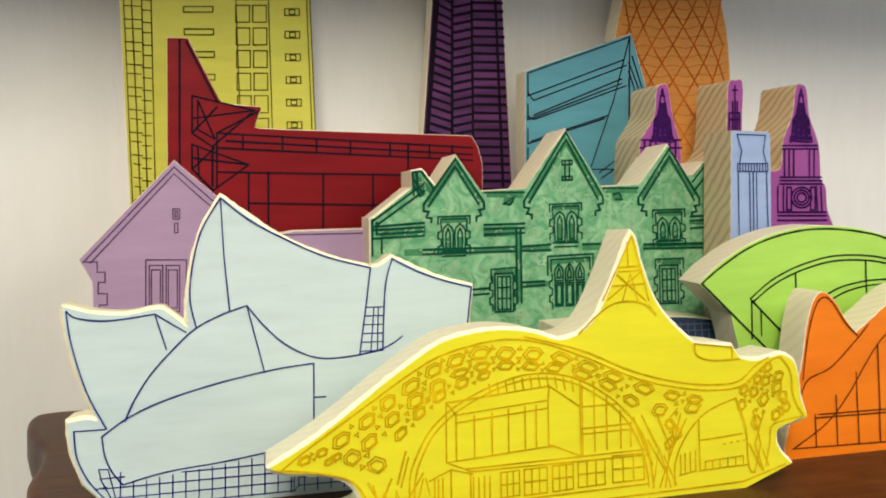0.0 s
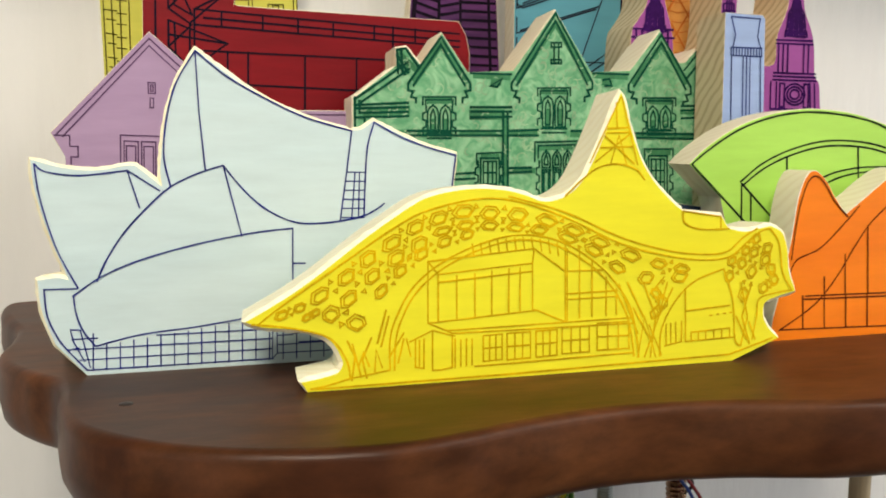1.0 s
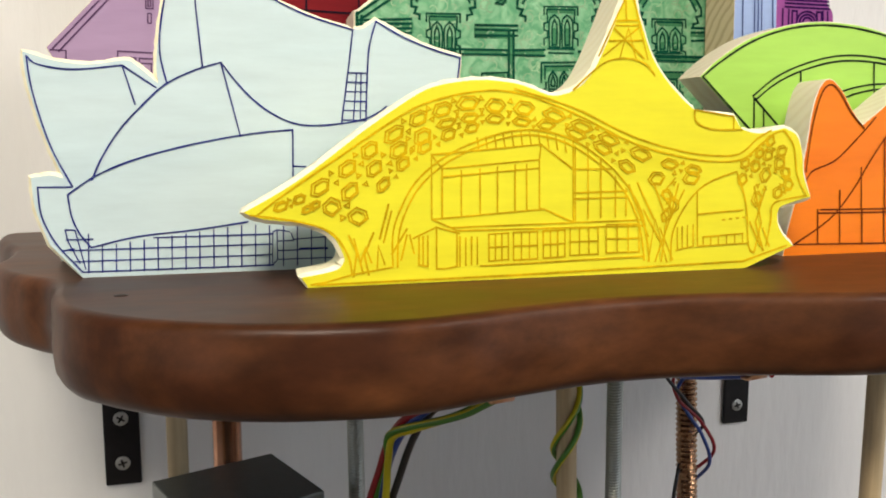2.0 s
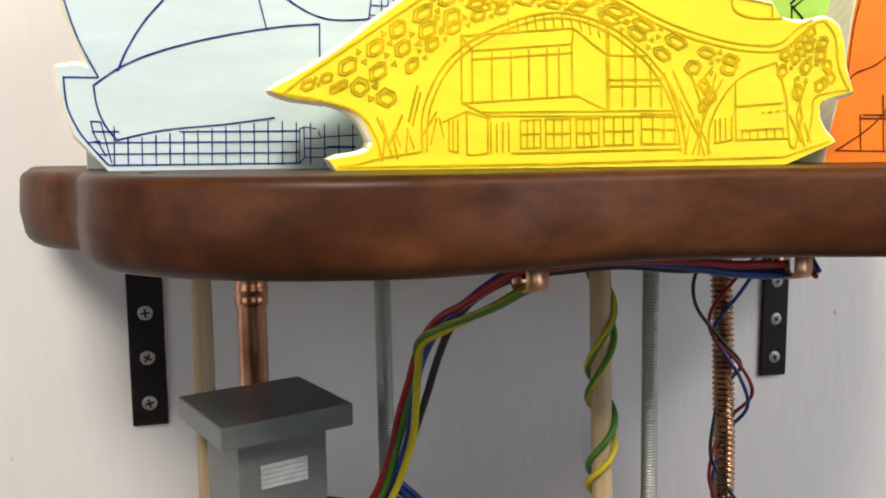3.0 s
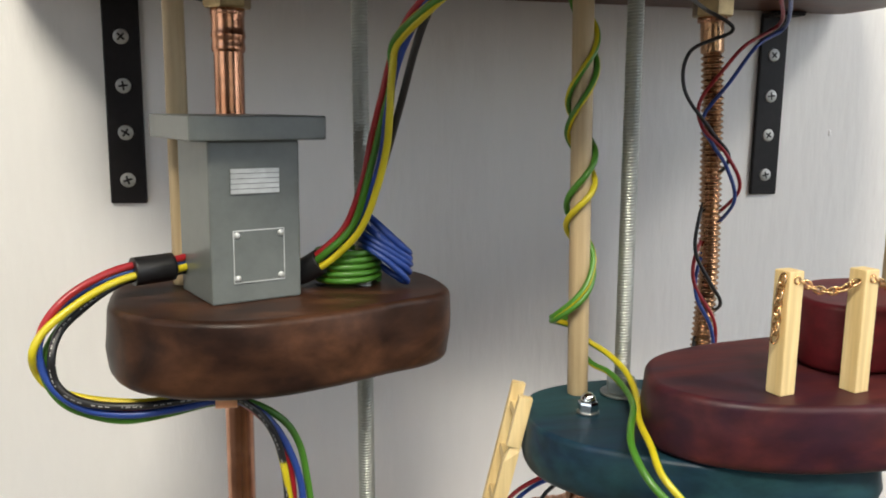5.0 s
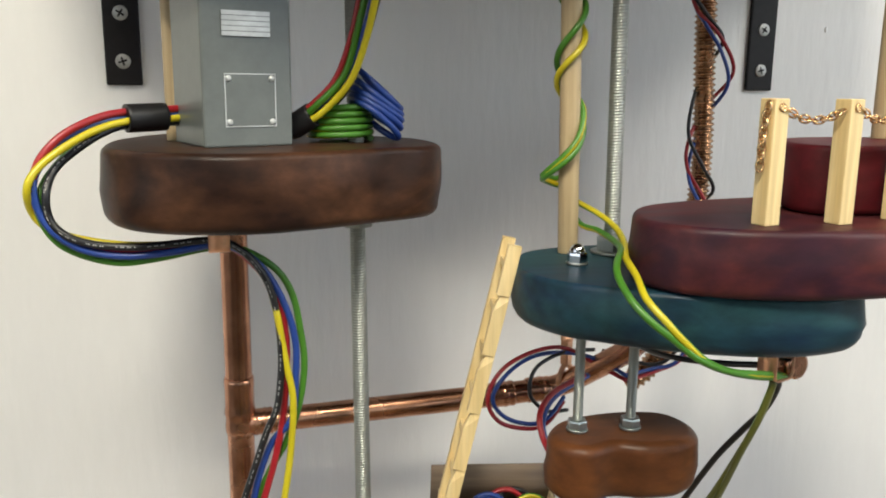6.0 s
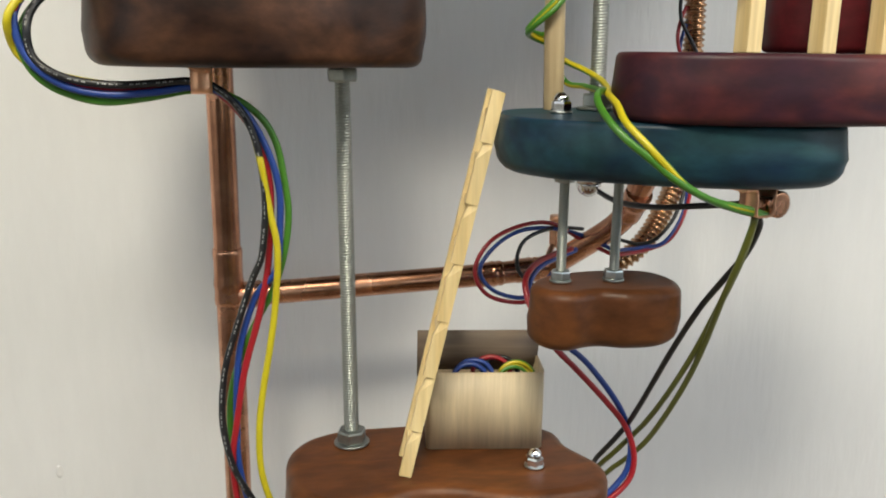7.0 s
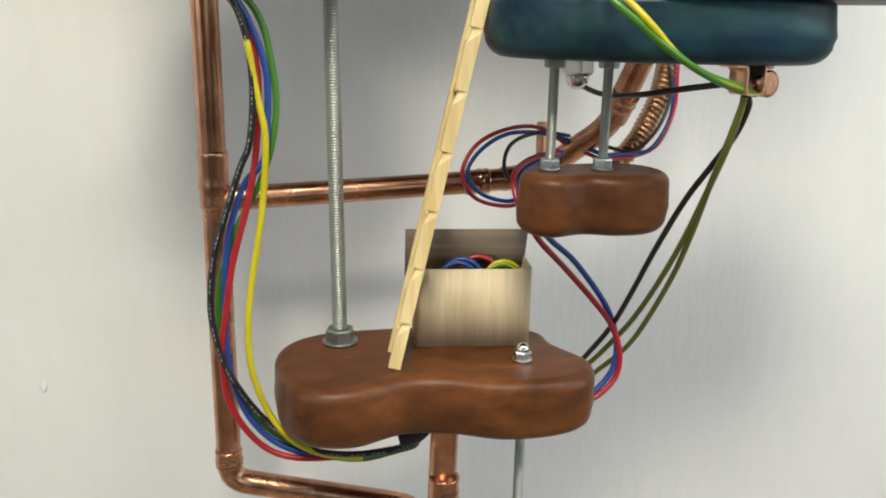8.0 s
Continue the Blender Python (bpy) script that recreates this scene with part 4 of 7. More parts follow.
ink(bridge_cutout, "cable_drawing", INK_BROWN, 0.0009, [
    "~6.3,4.9 29.2,18.8 43.7,34.9 54.2,51.3 65,66.0 80,79.1",
    "~10.6,36.2 15.6,45.8 30.6,51.9 45.2,64.8 56.1,76.1",
    "~11.8,45.9 14.5,71.9 19.3,89.2 25.1,93.7 31.6,89.1 39.4,78.6 48.7,70.0",
    "7,5.2 114.6,3.1",
    "23,24.4 116.8,23.7",
    "21.2,22.5 117,21.6",
    "21,24.5 22.4,5.4",
    "35.8,24.2 37.3,4.9",
    "50.9,24.2 52.5,4.7",
    "66.2,23.8 67.9,4.2",
    "81.8,23.8 83.6,4.0",
    "97.7,23.5 99.6,3.5",
    "113.8,23.5 115.8,3.4",
    "35,35.2 35.8,24.5",
    "48.5,48.1 50.5,24.5",
    "63.1,64.4 66.6,24.5",
    "76.9,77.4 81.7,24.5",
])
cottage_cutout = board("building_cutout", -0.083, 0.549, 0.02, LILAC,
    "6.3,31.1* 192.1,21.7* 189.4,130.9* 129.9,130.2* 111.9,126.9* 57.2,175.6* 0.3,115.5* 3.3,109.9* 7.5,101.4",
    "lilac painted pine cutout of a gabled cottage with quoins", "building cutout")
ink(cottage_cutout, "roof_drawing", INK_PLUM, 0.0008, [
    "3.4,114.8 57.1,171.8 104.8,127.1",
    "6.6,113.3 56.9,167.6 101.2,125.3",
    "2.1,114.1 10.5,113.9 10.3,107.6 14.8,107.5 14.6,101.2 10.7,101.3 10.4,94.3 15.6,94.1 15.4,87.1 10.9,87.3 10.6,80.3 15.2,80.1",
    "122.6,128.2 193.2,128.2",
])
ink(cottage_cutout, "window_drawing", INK_PLUM, 0.0007, [
    "55.6,145.8 59.7,145.7 59.5,139.4 55.5,139.5 55.6,145.8",
    "56.9,144.4 58.3,144.4 58.2,140.8 56.8,140.8 56.9,144.4",
    "56.4,136.6 58.4,136.6 58.2,130.9 56.2,131.0 56.4,136.6",
    "38.7,114.4 62.8,113.7 61.8,77.9 37.6,79.1 38.7,114.4",
    "40.6,110.9 48.6,110.6 47.7,81.4 39.7,81.8 40.6,110.9",
    "50.6,110.6 58.7,110.3 57.8,81.0 49.7,81.4 50.6,110.6",
    "41.8,108.0 47.1,107.8 46.4,84.0 41.1,84.2 41.8,108.0",
    "51.8,107.7 57.2,107.5 56.5,83.6 51.1,83.8 51.8,107.7",
])
terminal_cutout = board("building_cutout", -0.036, 0.582, 0.02, DEEP_RED,
    "-0.2,58.4* 222.3,46.4* 221.3,174.8 218.3,186.2* 213.2,194.6* 79.4,197.6 60.7,198.9* 65.5,212.5* 42.7,214.3 38.4,217.2* 19.4,256.3* 6.7,256.2*",
    "deep red painted pine cutout with a stepped tower", "building cutout")
ink(terminal_cutout, "frame_drawing", INK_BLACK, 0.0013, [
    "14.4,255.4 9,65.5",
    "18.6,254.1 36.9,215.7",
    "21.2,219.1 20.5,194.7 33.3,185.9",
    "21.2,219.1 61,210.2 33.3,185.9",
    "24.7,216.2 24.2,197.0 34.9,191.1",
    "20.8,204.3 61,210.2",
    "24.7,216.2 34.9,191.1",
    "20.5,194.7 36.9,212.0",
    "36.4,194.9 64.7,210.2",
    "33.3,185.1 32.6,159.6",
    "36.4,194.9 35.5,159.6",
    "20.3,187.3 19.9,170.9 32.5,157.4",
    "20.3,187.3 56.5,173.9 26.6,152.2",
    "20.1,178.4 56.5,173.9",
    "19.9,170.9 34.7,185.1",
    "23.9,185.1 24.1,167.2",
    "36.4,194.9 214,186.2",
    "36.2,185.1 214,177.2",
    "42.1,189.7 214,181.3",
    "35.8,169.0 214,165.9",
    "56.4,169.0 55.4,129.0",
    "69.4,169.0 68.6,128.7",
    "106.5,167.7 105.8,127.9",
    "141.2,166.9 140.7,127.2",
    "55.9,148.1 213.9,143.8",
    "53.2,193.5 53,185.2",
    "79.3,192.2 79.2,183.9",
    "102.2,191.7 102.1,182.4",
    "125.6,190.3 125.5,181.0",
    "153.5,189.7 153.4,180.3",
    "166.5,189.1 166.3,166.8",
    "182.1,188.4 182.1,178.8",
    "198.8,187.7 198.7,178.0",
])
tower_cutout = board("building_cutout", -0.062, 0.618, 0.02, CHARTREUSE,
    "5.8,53.0* 136.2,50.2* 129.2,292.7* 126.5,367.3* 0.4,357.0* 0.9,286.2*",
    "chartreuse painted pine cutout of a tall office tower", "building cutout")
ink(tower_cutout, "window_drawing", INK_OLIVE, 0.0008, [
    "1.4,342.3 16.5,342.7",
    "1.1,333.3 17,333.7",
    "17.2,340.5 23,340.5",
    "16.9,332.2 22.7,332.3",
    "42.2,344.6 61.7,346.0 61.6,342.2 42.1,340.8 42.2,344.6",
    "77.7,348.0 86.9,348.7 86.7,337.1 77.4,336.5 77.7,348.0",
    "89.3,348.9 98.6,349.6 98.3,337.9 89,337.3 89.3,348.9",
    "111.1,348.2 121.4,348.9 121.3,344.2 111,343.5 111.1,348.2",
    "114.2,347.6 118.2,347.9 118.1,344.8 114.2,344.5 114.2,347.6",
    "2,327.4 16,327.7",
    "1.7,318.5 16.5,318.7",
    "16.7,325.5 22.5,325.5",
    "16.4,317.2 22.3,317.2",
    "42.2,329.5 61.8,330.8 61.7,327.0 42.1,325.7 42.2,329.5",
    "77.6,332.6 86.9,333.3 86.6,321.6 77.4,321.1 77.6,332.6",
    "89.2,333.4 98.6,334.1 98.3,322.4 89,321.8 89.2,333.4",
    "111.1,332.6 121.4,333.3 121.4,328.6 111,327.9 111.1,332.6",
    "114.3,332.0 118.2,332.3 118.2,329.1 114.2,328.9 114.3,332.0",
    "2.5,312.6 15.6,312.6",
    "2.2,303.6 16,303.6",
    "16.2,310.4 22.1,310.4",
    "16,302.1 21.8,302.1",
    "42.3,314.3 61.8,315.5 61.7,311.6 42.1,310.4 42.3,314.3",
    "77.6,317.2 86.8,317.8 86.6,306.1 77.3,305.6 77.6,317.2",
    "89.2,317.9 98.5,318.5 98.3,306.8 88.9,306.2 89.2,317.9",
    "111.2,316.9 121.5,317.6 121.4,312.8 111.1,312.2 111.2,316.9",
    "114.3,316.3 118.3,316.6 118.2,313.4 114.3,313.2 114.3,316.3",
    "2.8,297.6 15.1,297.5",
    "2.5,288.6 15.5,288.5",
    "15.7,295.3 21.6,295.2",
    "15.5,287.0 21.3,286.9",
    "42.3,299.0 61.9,300.1 61.8,296.2 42.2,295.2 42.3,299.0",
    "77.5,301.7 86.8,302.2 86.5,290.5 77.2,290.1 77.5,301.7",
    "89.1,302.4 98.5,302.9 98.3,291.1 88.9,290.6 89.1,302.4",
    "111.2,301.2 121.6,301.8 121.5,297.0 111.1,296.5 111.2,301.2",
    "114.4,300.6 118.4,300.8 118.3,297.7 114.3,297.4 114.4,300.6",
    "3.4,282.6 14.6,282.4",
    "3.1,273.5 15,273.3",
    "15.3,280.1 21.1,280.0",
    "15,271.8 20.9,271.6",
    "42.3,283.7 61.9,284.6 61.8,280.8 42.2,279.9 42.3,283.7",
    "77.5,286.2 86.8,286.6 86.5,274.9 77.2,274.5 77.5,286.2",
    "89.1,286.7 98.5,287.2 98.2,275.4 88.8,275.0 89.1,286.7",
    "111.3,285.4 121.6,285.9 121.6,281.2 111.2,280.7 111.3,285.4",
    "114.4,284.8 118.4,285.0 118.4,281.8 114.4,281.6 114.4,284.8",
    "3.6,267.5 14.1,267.2",
    "3.3,258.4 14.6,258.0",
    "14.8,264.9 20.7,264.8",
    "14.5,256.5 20.4,256.3",
    "42.3,268.3 62,269.1 61.9,265.2 42.2,264.5 42.3,268.3",
    "77.4,270.6 86.7,270.9 86.4,259.1 77.1,258.8 77.4,270.6",
    "89.1,271.0 98.5,271.4 98.2,259.6 88.8,259.2 89.1,271.0",
    "111.3,269.6 121.7,270.0 121.6,265.2 111.2,264.8 111.3,269.6",
    "114.5,268.9 118.5,269.1 118.4,265.9 114.4,265.7 114.5,268.9",
    "4.2,252.3 13.6,251.9",
    "3.9,243.2 14.1,242.7",
    "14.3,249.6 20.2,249.4",
    "14,241.2 19.9,241.0",
    "42.3,252.9 62,253.6 61.9,249.7 42.2,249.0 42.3,252.9",
    "77.3,254.9 86.7,255.2 86.4,243.4 77,243.1 77.3,254.9",
    "89,255.3 98.5,255.6 98.2,243.7 88.7,243.4 89,255.3",
    "111.3,253.7 121.8,254.0 121.7,249.2 111.3,248.9 111.3,253.7",
    "114.5,253.0 118.5,253.1 118.5,249.9 114.5,249.8 114.5,253.0",
    "4.4,237.1 13.2,236.6",
    "4.1,227.9 13.6,227.3",
    "13.8,234.3 19.7,234.0",
    "13.6,225.8 19.4,225.6",
    "42.3,237.4 62.1,237.9 62,234.0 42.2,233.5 42.3,237.4",
    "77.3,239.1 86.6,239.4 86.4,227.5 77,227.3 77.3,239.1",
    "89,239.5 98.4,239.7 98.2,227.8 88.7,227.6 89,239.5",
    "111.4,237.7 121.8,238.0 121.8,233.2 111.3,232.9 111.4,237.7",
    "114.6,237.0 118.6,237.1 118.5,233.9 114.5,233.8 114.6,237.0",
    "5,221.8 12.7,221.2",
    "4.7,212.6 13.1,211.9",
    "13.3,218.9 19.2,218.6",
    "13.1,210.4 19,210.1",
    "42.3,221.8 62.2,222.2 62.1,218.3 42.2,217.9 42.3,221.8",
    "77.2,223.3 86.6,223.5 86.3,211.6 76.9,211.4 77.2,223.3",
    "88.9,223.6 98.4,223.8 98.2,211.8 88.7,211.6 88.9,223.6",
    "111.4,221.6 121.9,221.9 121.8,217.0 111.3,216.8 111.4,221.6",
    "114.6,220.9 118.7,221.0 118.6,217.8 114.6,217.7 114.6,220.9",
    "5.2,206.4 12.2,205.7",
    "4.9,197.1 12.6,196.4",
    "12.8,203.4 18.8,203.1",
    "12.6,194.9 18.5,194.6",
    "42.4,206.2 62.2,206.4 62.1,202.5 42.3,202.2 42.4,206.2",
    "77.1,207.5 86.5,207.6 86.3,195.6 76.8,195.5 77.1,207.5",
    "88.9,207.6 98.4,207.8 98.1,195.7 88.6,195.6 88.9,207.6",
    "111.5,205.5 122,205.7 121.9,200.8 111.4,200.7 111.5,205.5",
    "114.7,204.8 118.7,204.8 118.7,201.6 114.6,201.5 114.7,204.8",
    "5.8,191.0 11.7,190.2",
    "5.5,181.7 12.1,180.9",
    "12.4,187.9 18.3,187.6",
    "12.1,179.3 18,179.0",
    "42.4,190.5 62.3,190.6 62.2,186.6 42.3,186.5 42.4,190.5",
    "77.1,191.5 86.5,191.6 86.2,179.5 76.8,179.5 77.1,191.5",
    "88.8,191.6 98.4,191.7 98.1,179.6 88.6,179.5 88.8,191.6",
    "111.5,189.3 122,189.4 122,184.5 111.4,184.5 111.5,189.3",
    "114.7,188.6 118.8,188.6 118.7,185.3 114.7,185.3 114.7,188.6",
    "6.4,175.4 11.2,174.7",
    "6.1,166.1 11.6,165.3",
    "11.9,172.3 17.8,171.9",
    "11.6,163.7 17.5,163.3",
    "42.4,174.7 62.3,174.7 62.2,170.7 42.3,170.7 42.4,174.7",
    "77,175.5 86.4,175.5 86.2,163.4 76.7,163.5 77,175.5",
    "88.8,175.5 98.3,175.5 98.1,163.4 88.5,163.4 88.8,175.5",
    "111.6,173.1 122.1,173.1 122,168.2 111.5,168.2 111.6,173.1",
    "114.8,172.3 118.8,172.3 118.8,169.0 114.7,169.0 114.8,172.3",
    "6.7,159.9 10.7,159.1",
    "6.4,150.5 11.1,149.6",
    "11.4,156.7 17.3,156.3",
    "11.1,148.1 17,147.6",
    "42.4,158.9 62.4,158.7 62.3,154.7 42.3,154.9 42.4,158.9",
    "76.9,159.4 86.4,159.4 86.1,147.2 76.6,147.3 76.9,159.4",
    "88.8,159.4 98.3,159.3 98.1,147.1 88.5,147.2 88.8,159.4",
    "111.6,156.8 122.2,156.7 122.1,151.8 111.5,151.9 111.6,156.8",
    "114.8,155.9 118.9,155.9 118.8,152.6 114.8,152.7 114.8,155.9",
    "7.3,144.2 10.2,143.4",
    "7,134.8 10.7,133.9",
    "10.9,141.0 16.8,140.5",
    "10.6,132.4 16.6,131.9",
    "42.4,142.9 62.5,142.7 62.4,138.7 42.3,139.0 42.4,142.9",
    "76.9,143.3 86.3,143.2 86.1,131.0 76.6,131.2 76.9,143.3",
    "88.7,143.1 98.3,143.0 98,130.8 88.5,130.9 88.7,143.1",
    "111.7,140.4 122.3,140.2 122.2,135.3 111.6,135.4 111.7,140.4",
    "114.9,139.5 119,139.5 118.9,136.2 114.8,136.2 114.9,139.5",
    "2.8,342.4 4.9,140.3",
    "7.8,342.7 10.1,140.2",
    "15.1,343.3 14.6,140.2",
    "21.6,343.8 19.8,140.1",
    "125.4,351.6 129.2,200.1",
    "127.8,351.8 131.6,200.1",
    "76.9,347.9 78.8,199.5",
    "99.4,349.6 100.9,199.8",
])
spire_cutout = board("building_cutout", 0.136, 0.622, 0.018, PURPLE,
    "0.4,41.9* 95.8,36.8* 86.1,162.6 78.1,300.9* 63.9,530.1* 56,531.0* 23.1,298.1*",
    "dark purple painted pine cutout of a tapering glass skyscraper", "building cutout")
ink(spire_cutout, "facade_drawing", INK_BLACK, 0.0022, [
    "34.5,381.3 15.5,158.6",
    "38.9,381.7 37.8,158.5",
    "53,382.9 55.1,158.4",
    "69.1,384.2 79.1,158.2",
    "28.1,339.8 17.6,197.0",
    "31.3,363.9 38.8,358.7",
    "40.5,362.1 53.8,365.6",
    "55.6,366.6 75.4,367.7",
    "30.9,357.7 38.7,352.5",
    "40.5,355.9 53.8,359.4",
    "55.6,360.3 75.4,361.4",
    "30.4,351.5 38.7,346.3",
    "40.5,349.7 53.8,353.2",
    "55.6,354.1 75.8,355.1",
    "29.9,345.3 38.7,340.1",
    "40.4,343.5 53.8,346.9",
    "55.6,347.9 75.8,348.9",
    "29.4,339.1 38.6,333.9",
    "40.4,337.3 53.7,340.7",
    "55.5,341.6 76.3,342.6",
    "29,332.8 38.6,327.6",
    "40.4,331.1 53.7,334.4",
    "55.5,335.4 76.7,336.3",
    "28.5,326.6 38.6,321.4",
    "40.4,324.8 53.7,328.2",
    "55.5,329.1 76.7,330.0",
    "28,320.4 38.6,315.2",
    "40.3,318.6 53.7,321.9",
    "55.5,322.8 77.2,323.7",
    "27.5,314.1 38.5,308.9",
    "40.3,312.3 53.7,315.6",
    "55.5,316.5 77.2,317.4",
    "27.1,307.9 38.5,302.6",
    "40.3,306.1 53.7,309.3",
    "55.5,310.2 77.6,311.0",
    "26.6,301.6 38.5,296.4",
    "40.3,299.8 53.6,303.0",
    "55.4,303.9 78.1,304.7",
    "26.1,295.3 38.4,290.1",
    "40.2,293.5 53.6,296.7",
    "55.4,297.6 78.1,298.3",
    "25.6,289.1 38.4,283.8",
    "40.2,287.2 53.6,290.4",
    "55.4,291.3 78.6,292.0",
    "25.2,282.8 38.4,277.5",
    "40.2,280.9 53.6,284.0",
    "55.4,285.0 78.6,285.6",
    "24.2,276.5 38.4,271.2",
    "40.1,274.6 53.6,277.7",
    "55.4,278.6 79,279.2",
    "23.8,270.2 38.3,264.9",
    "40.1,268.3 53.6,271.3",
    "55.4,272.3 79.5,272.8",
    "23.3,263.9 38.3,258.5",
    "40.1,262.0 53.5,265.0",
    "55.3,265.9 79.5,266.4",
    "22.8,257.6 38.3,252.2",
    "40.1,255.6 53.5,258.6",
    "55.3,259.5 79.9,259.9",
    "22.3,251.3 38.2,245.8",
    "40,249.3 53.5,252.2",
    "55.3,253.1 79.9,253.5",
    "21.8,244.9 38.2,239.5",
    "40,242.9 53.5,245.8",
    "55.3,246.7 80.4,247.0",
    "21.4,238.6 38.2,233.1",
    "40,236.5 53.5,239.4",
    "55.3,240.3 80.9,240.6",
    "20.9,232.3 38.2,226.7",
    "40,230.2 53.5,233.0",
    "55.3,233.9 80.9,234.1",
    "20.4,225.9 38.1,220.3",
    "39.9,223.8 53.4,226.6",
    "55.3,227.5 81.3,227.6",
    "19.9,219.6 38.1,213.9",
    "39.9,217.4 53.4,220.2",
    "55.2,221.1 81.4,221.1",
    "19.4,213.2 38.1,207.5",
    "39.9,211.0 53.4,213.7",
    "55.2,214.6 81.8,214.6",
    "18.9,206.8 38,201.1",
    "39.8,204.5 53.4,207.3",
    "55.2,208.2 82.3,208.1",
    "18.5,200.4 38,194.7",
    "39.8,198.1 53.4,200.8",
    "55.2,201.7 82.3,201.6",
    "18,194.1 38,188.2",
    "39.8,191.7 53.4,194.4",
    "55.2,195.2 82.8,195.0",
    "17.5,187.7 37.9,181.8",
    "39.8,185.2 53.3,187.9",
    "55.2,188.8 82.8,188.5",
    "17,181.3 37.9,175.3",
    "39.7,178.8 53.3,181.4",
    "55.1,182.3 83.2,181.9",
    "16.5,174.9 37.9,168.8",
    "39.7,172.3 53.3,174.9",
    "55.1,175.8 83.7,175.3",
    "16,168.5 37.9,162.4",
    "39.7,165.8 53.3,168.4",
    "55.1,169.2 83.7,168.7",
    "15.5,162.0 37.8,155.9",
    "39.6,159.3 53.3,161.9",
    "55.1,162.7 84.2,162.1",
    "15,155.6 37.8,149.4",
    "39.6,152.8 53.2,155.3",
    "55.1,156.2 84.2,155.5",
])
block_cutout = board("building_cutout", 0.222, 0.592, 0.02, TEAL_BLUE,
    "0.9,42.7* 118,36.4* 100.6,229.0* 86.1,274.0* 0.3,243.0*",
    "teal blue painted pine cutout of an angular office block", "building cutout")
ink(block_cutout, "edge_drawing", INK_BLACK, 0.001, [
    "2.1,241.8 84.7,271.4 85.9,38.1",
    "2.1,241.8 2.2,225.2 80.2,254.2",
    "6.6,222.0 82.1,250.0",
    "2.2,227.3 6.6,222.0",
    "2.2,219.4 2.2,207.7 78.5,236.2",
    "6.7,211.1 78.5,239.7",
    "2.2,210.6 6.7,207.8 82.3,234.6",
    "2.2,201.1 2.3,189.8 64.6,209.5",
    "4.9,191.9 67,211.7",
    "84.7,271.4 72,224.1 53.7,173.0",
    "86.8,257.0 97.8,227.3",
    "84,252.6 96.9,222.9",
    "84.1,245.8 96,214.3",
    "2.3,186.8 2.3,170.9",
    "60.4,168.2 87.7,187.3",
    "62.3,163.9 88.8,181.2",
    "84.2,239.8 89.1,162.1",
    "52.8,170.8 88.9,170.8",
])
dome_tower_cutout = board("building_cutout", 0.308, 0.622, 0.02, AMBER,
    "6.3,32.4* 112.4,26.7* 111,171.2 107.7,237.0 102.8,283.2 95.8,310.4 82.1,359.4 63.2,398.1 50.3,408.0 38,396.0 18.6,355.1 7.9,306.0 2.3,279.2 -0.2,234.5 -0.4,171.3",
    "amber orange painted pine cutout of a rounded lattice tower", "building cutout")
ink(dome_tower_cutout, "lattice_drawing", INK_RUST, 0.0014, [
    "~34.2,413.1 21.3,377.1",
    "~5.7,162.2 19.3,125.3",
    "~41.7,413.8 26.8,377.6 13.9,341.6",
    "~3.7,198.5 15.3,162.1 35.7,125.0",
    "~50.2,414.5 36.2,378.3 19.3,341.9 7.9,306.0",
    "~2.3,234.5 11.3,198.6 30.5,162.1 55.5,124.6",
    "~58.8,415.3 47.8,379.2 30.3,342.6 12.8,306.2",
    "~8.3,234.7 25.4,198.7 49.6,162.0 75.5,124.2",
    "~66.5,416.0 60,380.1 43.9,343.5 23.8,306.8 7.8,270.5",
    "~7.8,270.5 20.8,235.0 43.8,198.9 70,161.9 92.6,123.9",
    "~71.6,416.5 70.8,380.9 59.2,344.4 38.9,307.5 18.3,270.9 4.3,234.6",
    "~9.4,306.1 18.3,270.9 38.6,235.4 64.6,199.1 88,161.8 104.5,123.7",
    "~79,381.6 73.1,345.3 56.8,308.4 33.9,271.4 13.8,234.8 3.7,198.5",
    "~13.9,341.6 17.8,306.5 33.9,271.4 58.6,235.9 83.5,199.3 101.5,161.8",
    "~82.7,381.8 84.5,346.1 73.8,309.3 52.8,272.1 28.9,235.2 11.3,198.6 3.7,162.2",
    "~19.8,377.0 19.3,341.9 30.8,307.1 52.8,272.1 78.5,236.3 98.4,199.4 108,161.7",
    "~90.2,346.4 87.4,310.0 72,272.8 48.3,235.6 25.4,198.7 9.7,162.2",
    "~23.3,377.3 30.3,342.6 47.6,308.0 72,272.8 94.4,236.7 106.5,199.5",
    "~96.4,310.4 88.2,273.4 68.5,236.1 43.8,198.9 22.4,162.1 8.2,125.5",
    "~29.2,412.7 31.2,377.9 43.9,343.5 65.5,308.9 88.2,273.4 104.5,236.9",
    "~99.3,273.8 86.9,236.5 64.6,199.1 39.8,162.0 19.3,125.3",
    "~34.2,413.1 41.8,378.7 59.2,344.4 81.1,309.7 99.3,273.8",
    "~100.2,236.8 83.5,199.3 60,161.9 35.7,125.0",
    "~41.7,413.8 53.9,379.6 73.1,345.3 92.7,310.2",
    "~106.7,237.0 98.4,199.4 79.5,161.9 55.5,124.6",
    "~50.2,414.5 65.6,380.5 84.5,346.1 97.9,310.5",
    "~106.5,199.5 95.5,161.8 75.5,124.2",
    "~58.8,415.3 75.4,381.3 90.2,346.4",
    "~105.8,161.7 92.6,123.9",
    "~66.5,416.0 81.1,381.7",
])
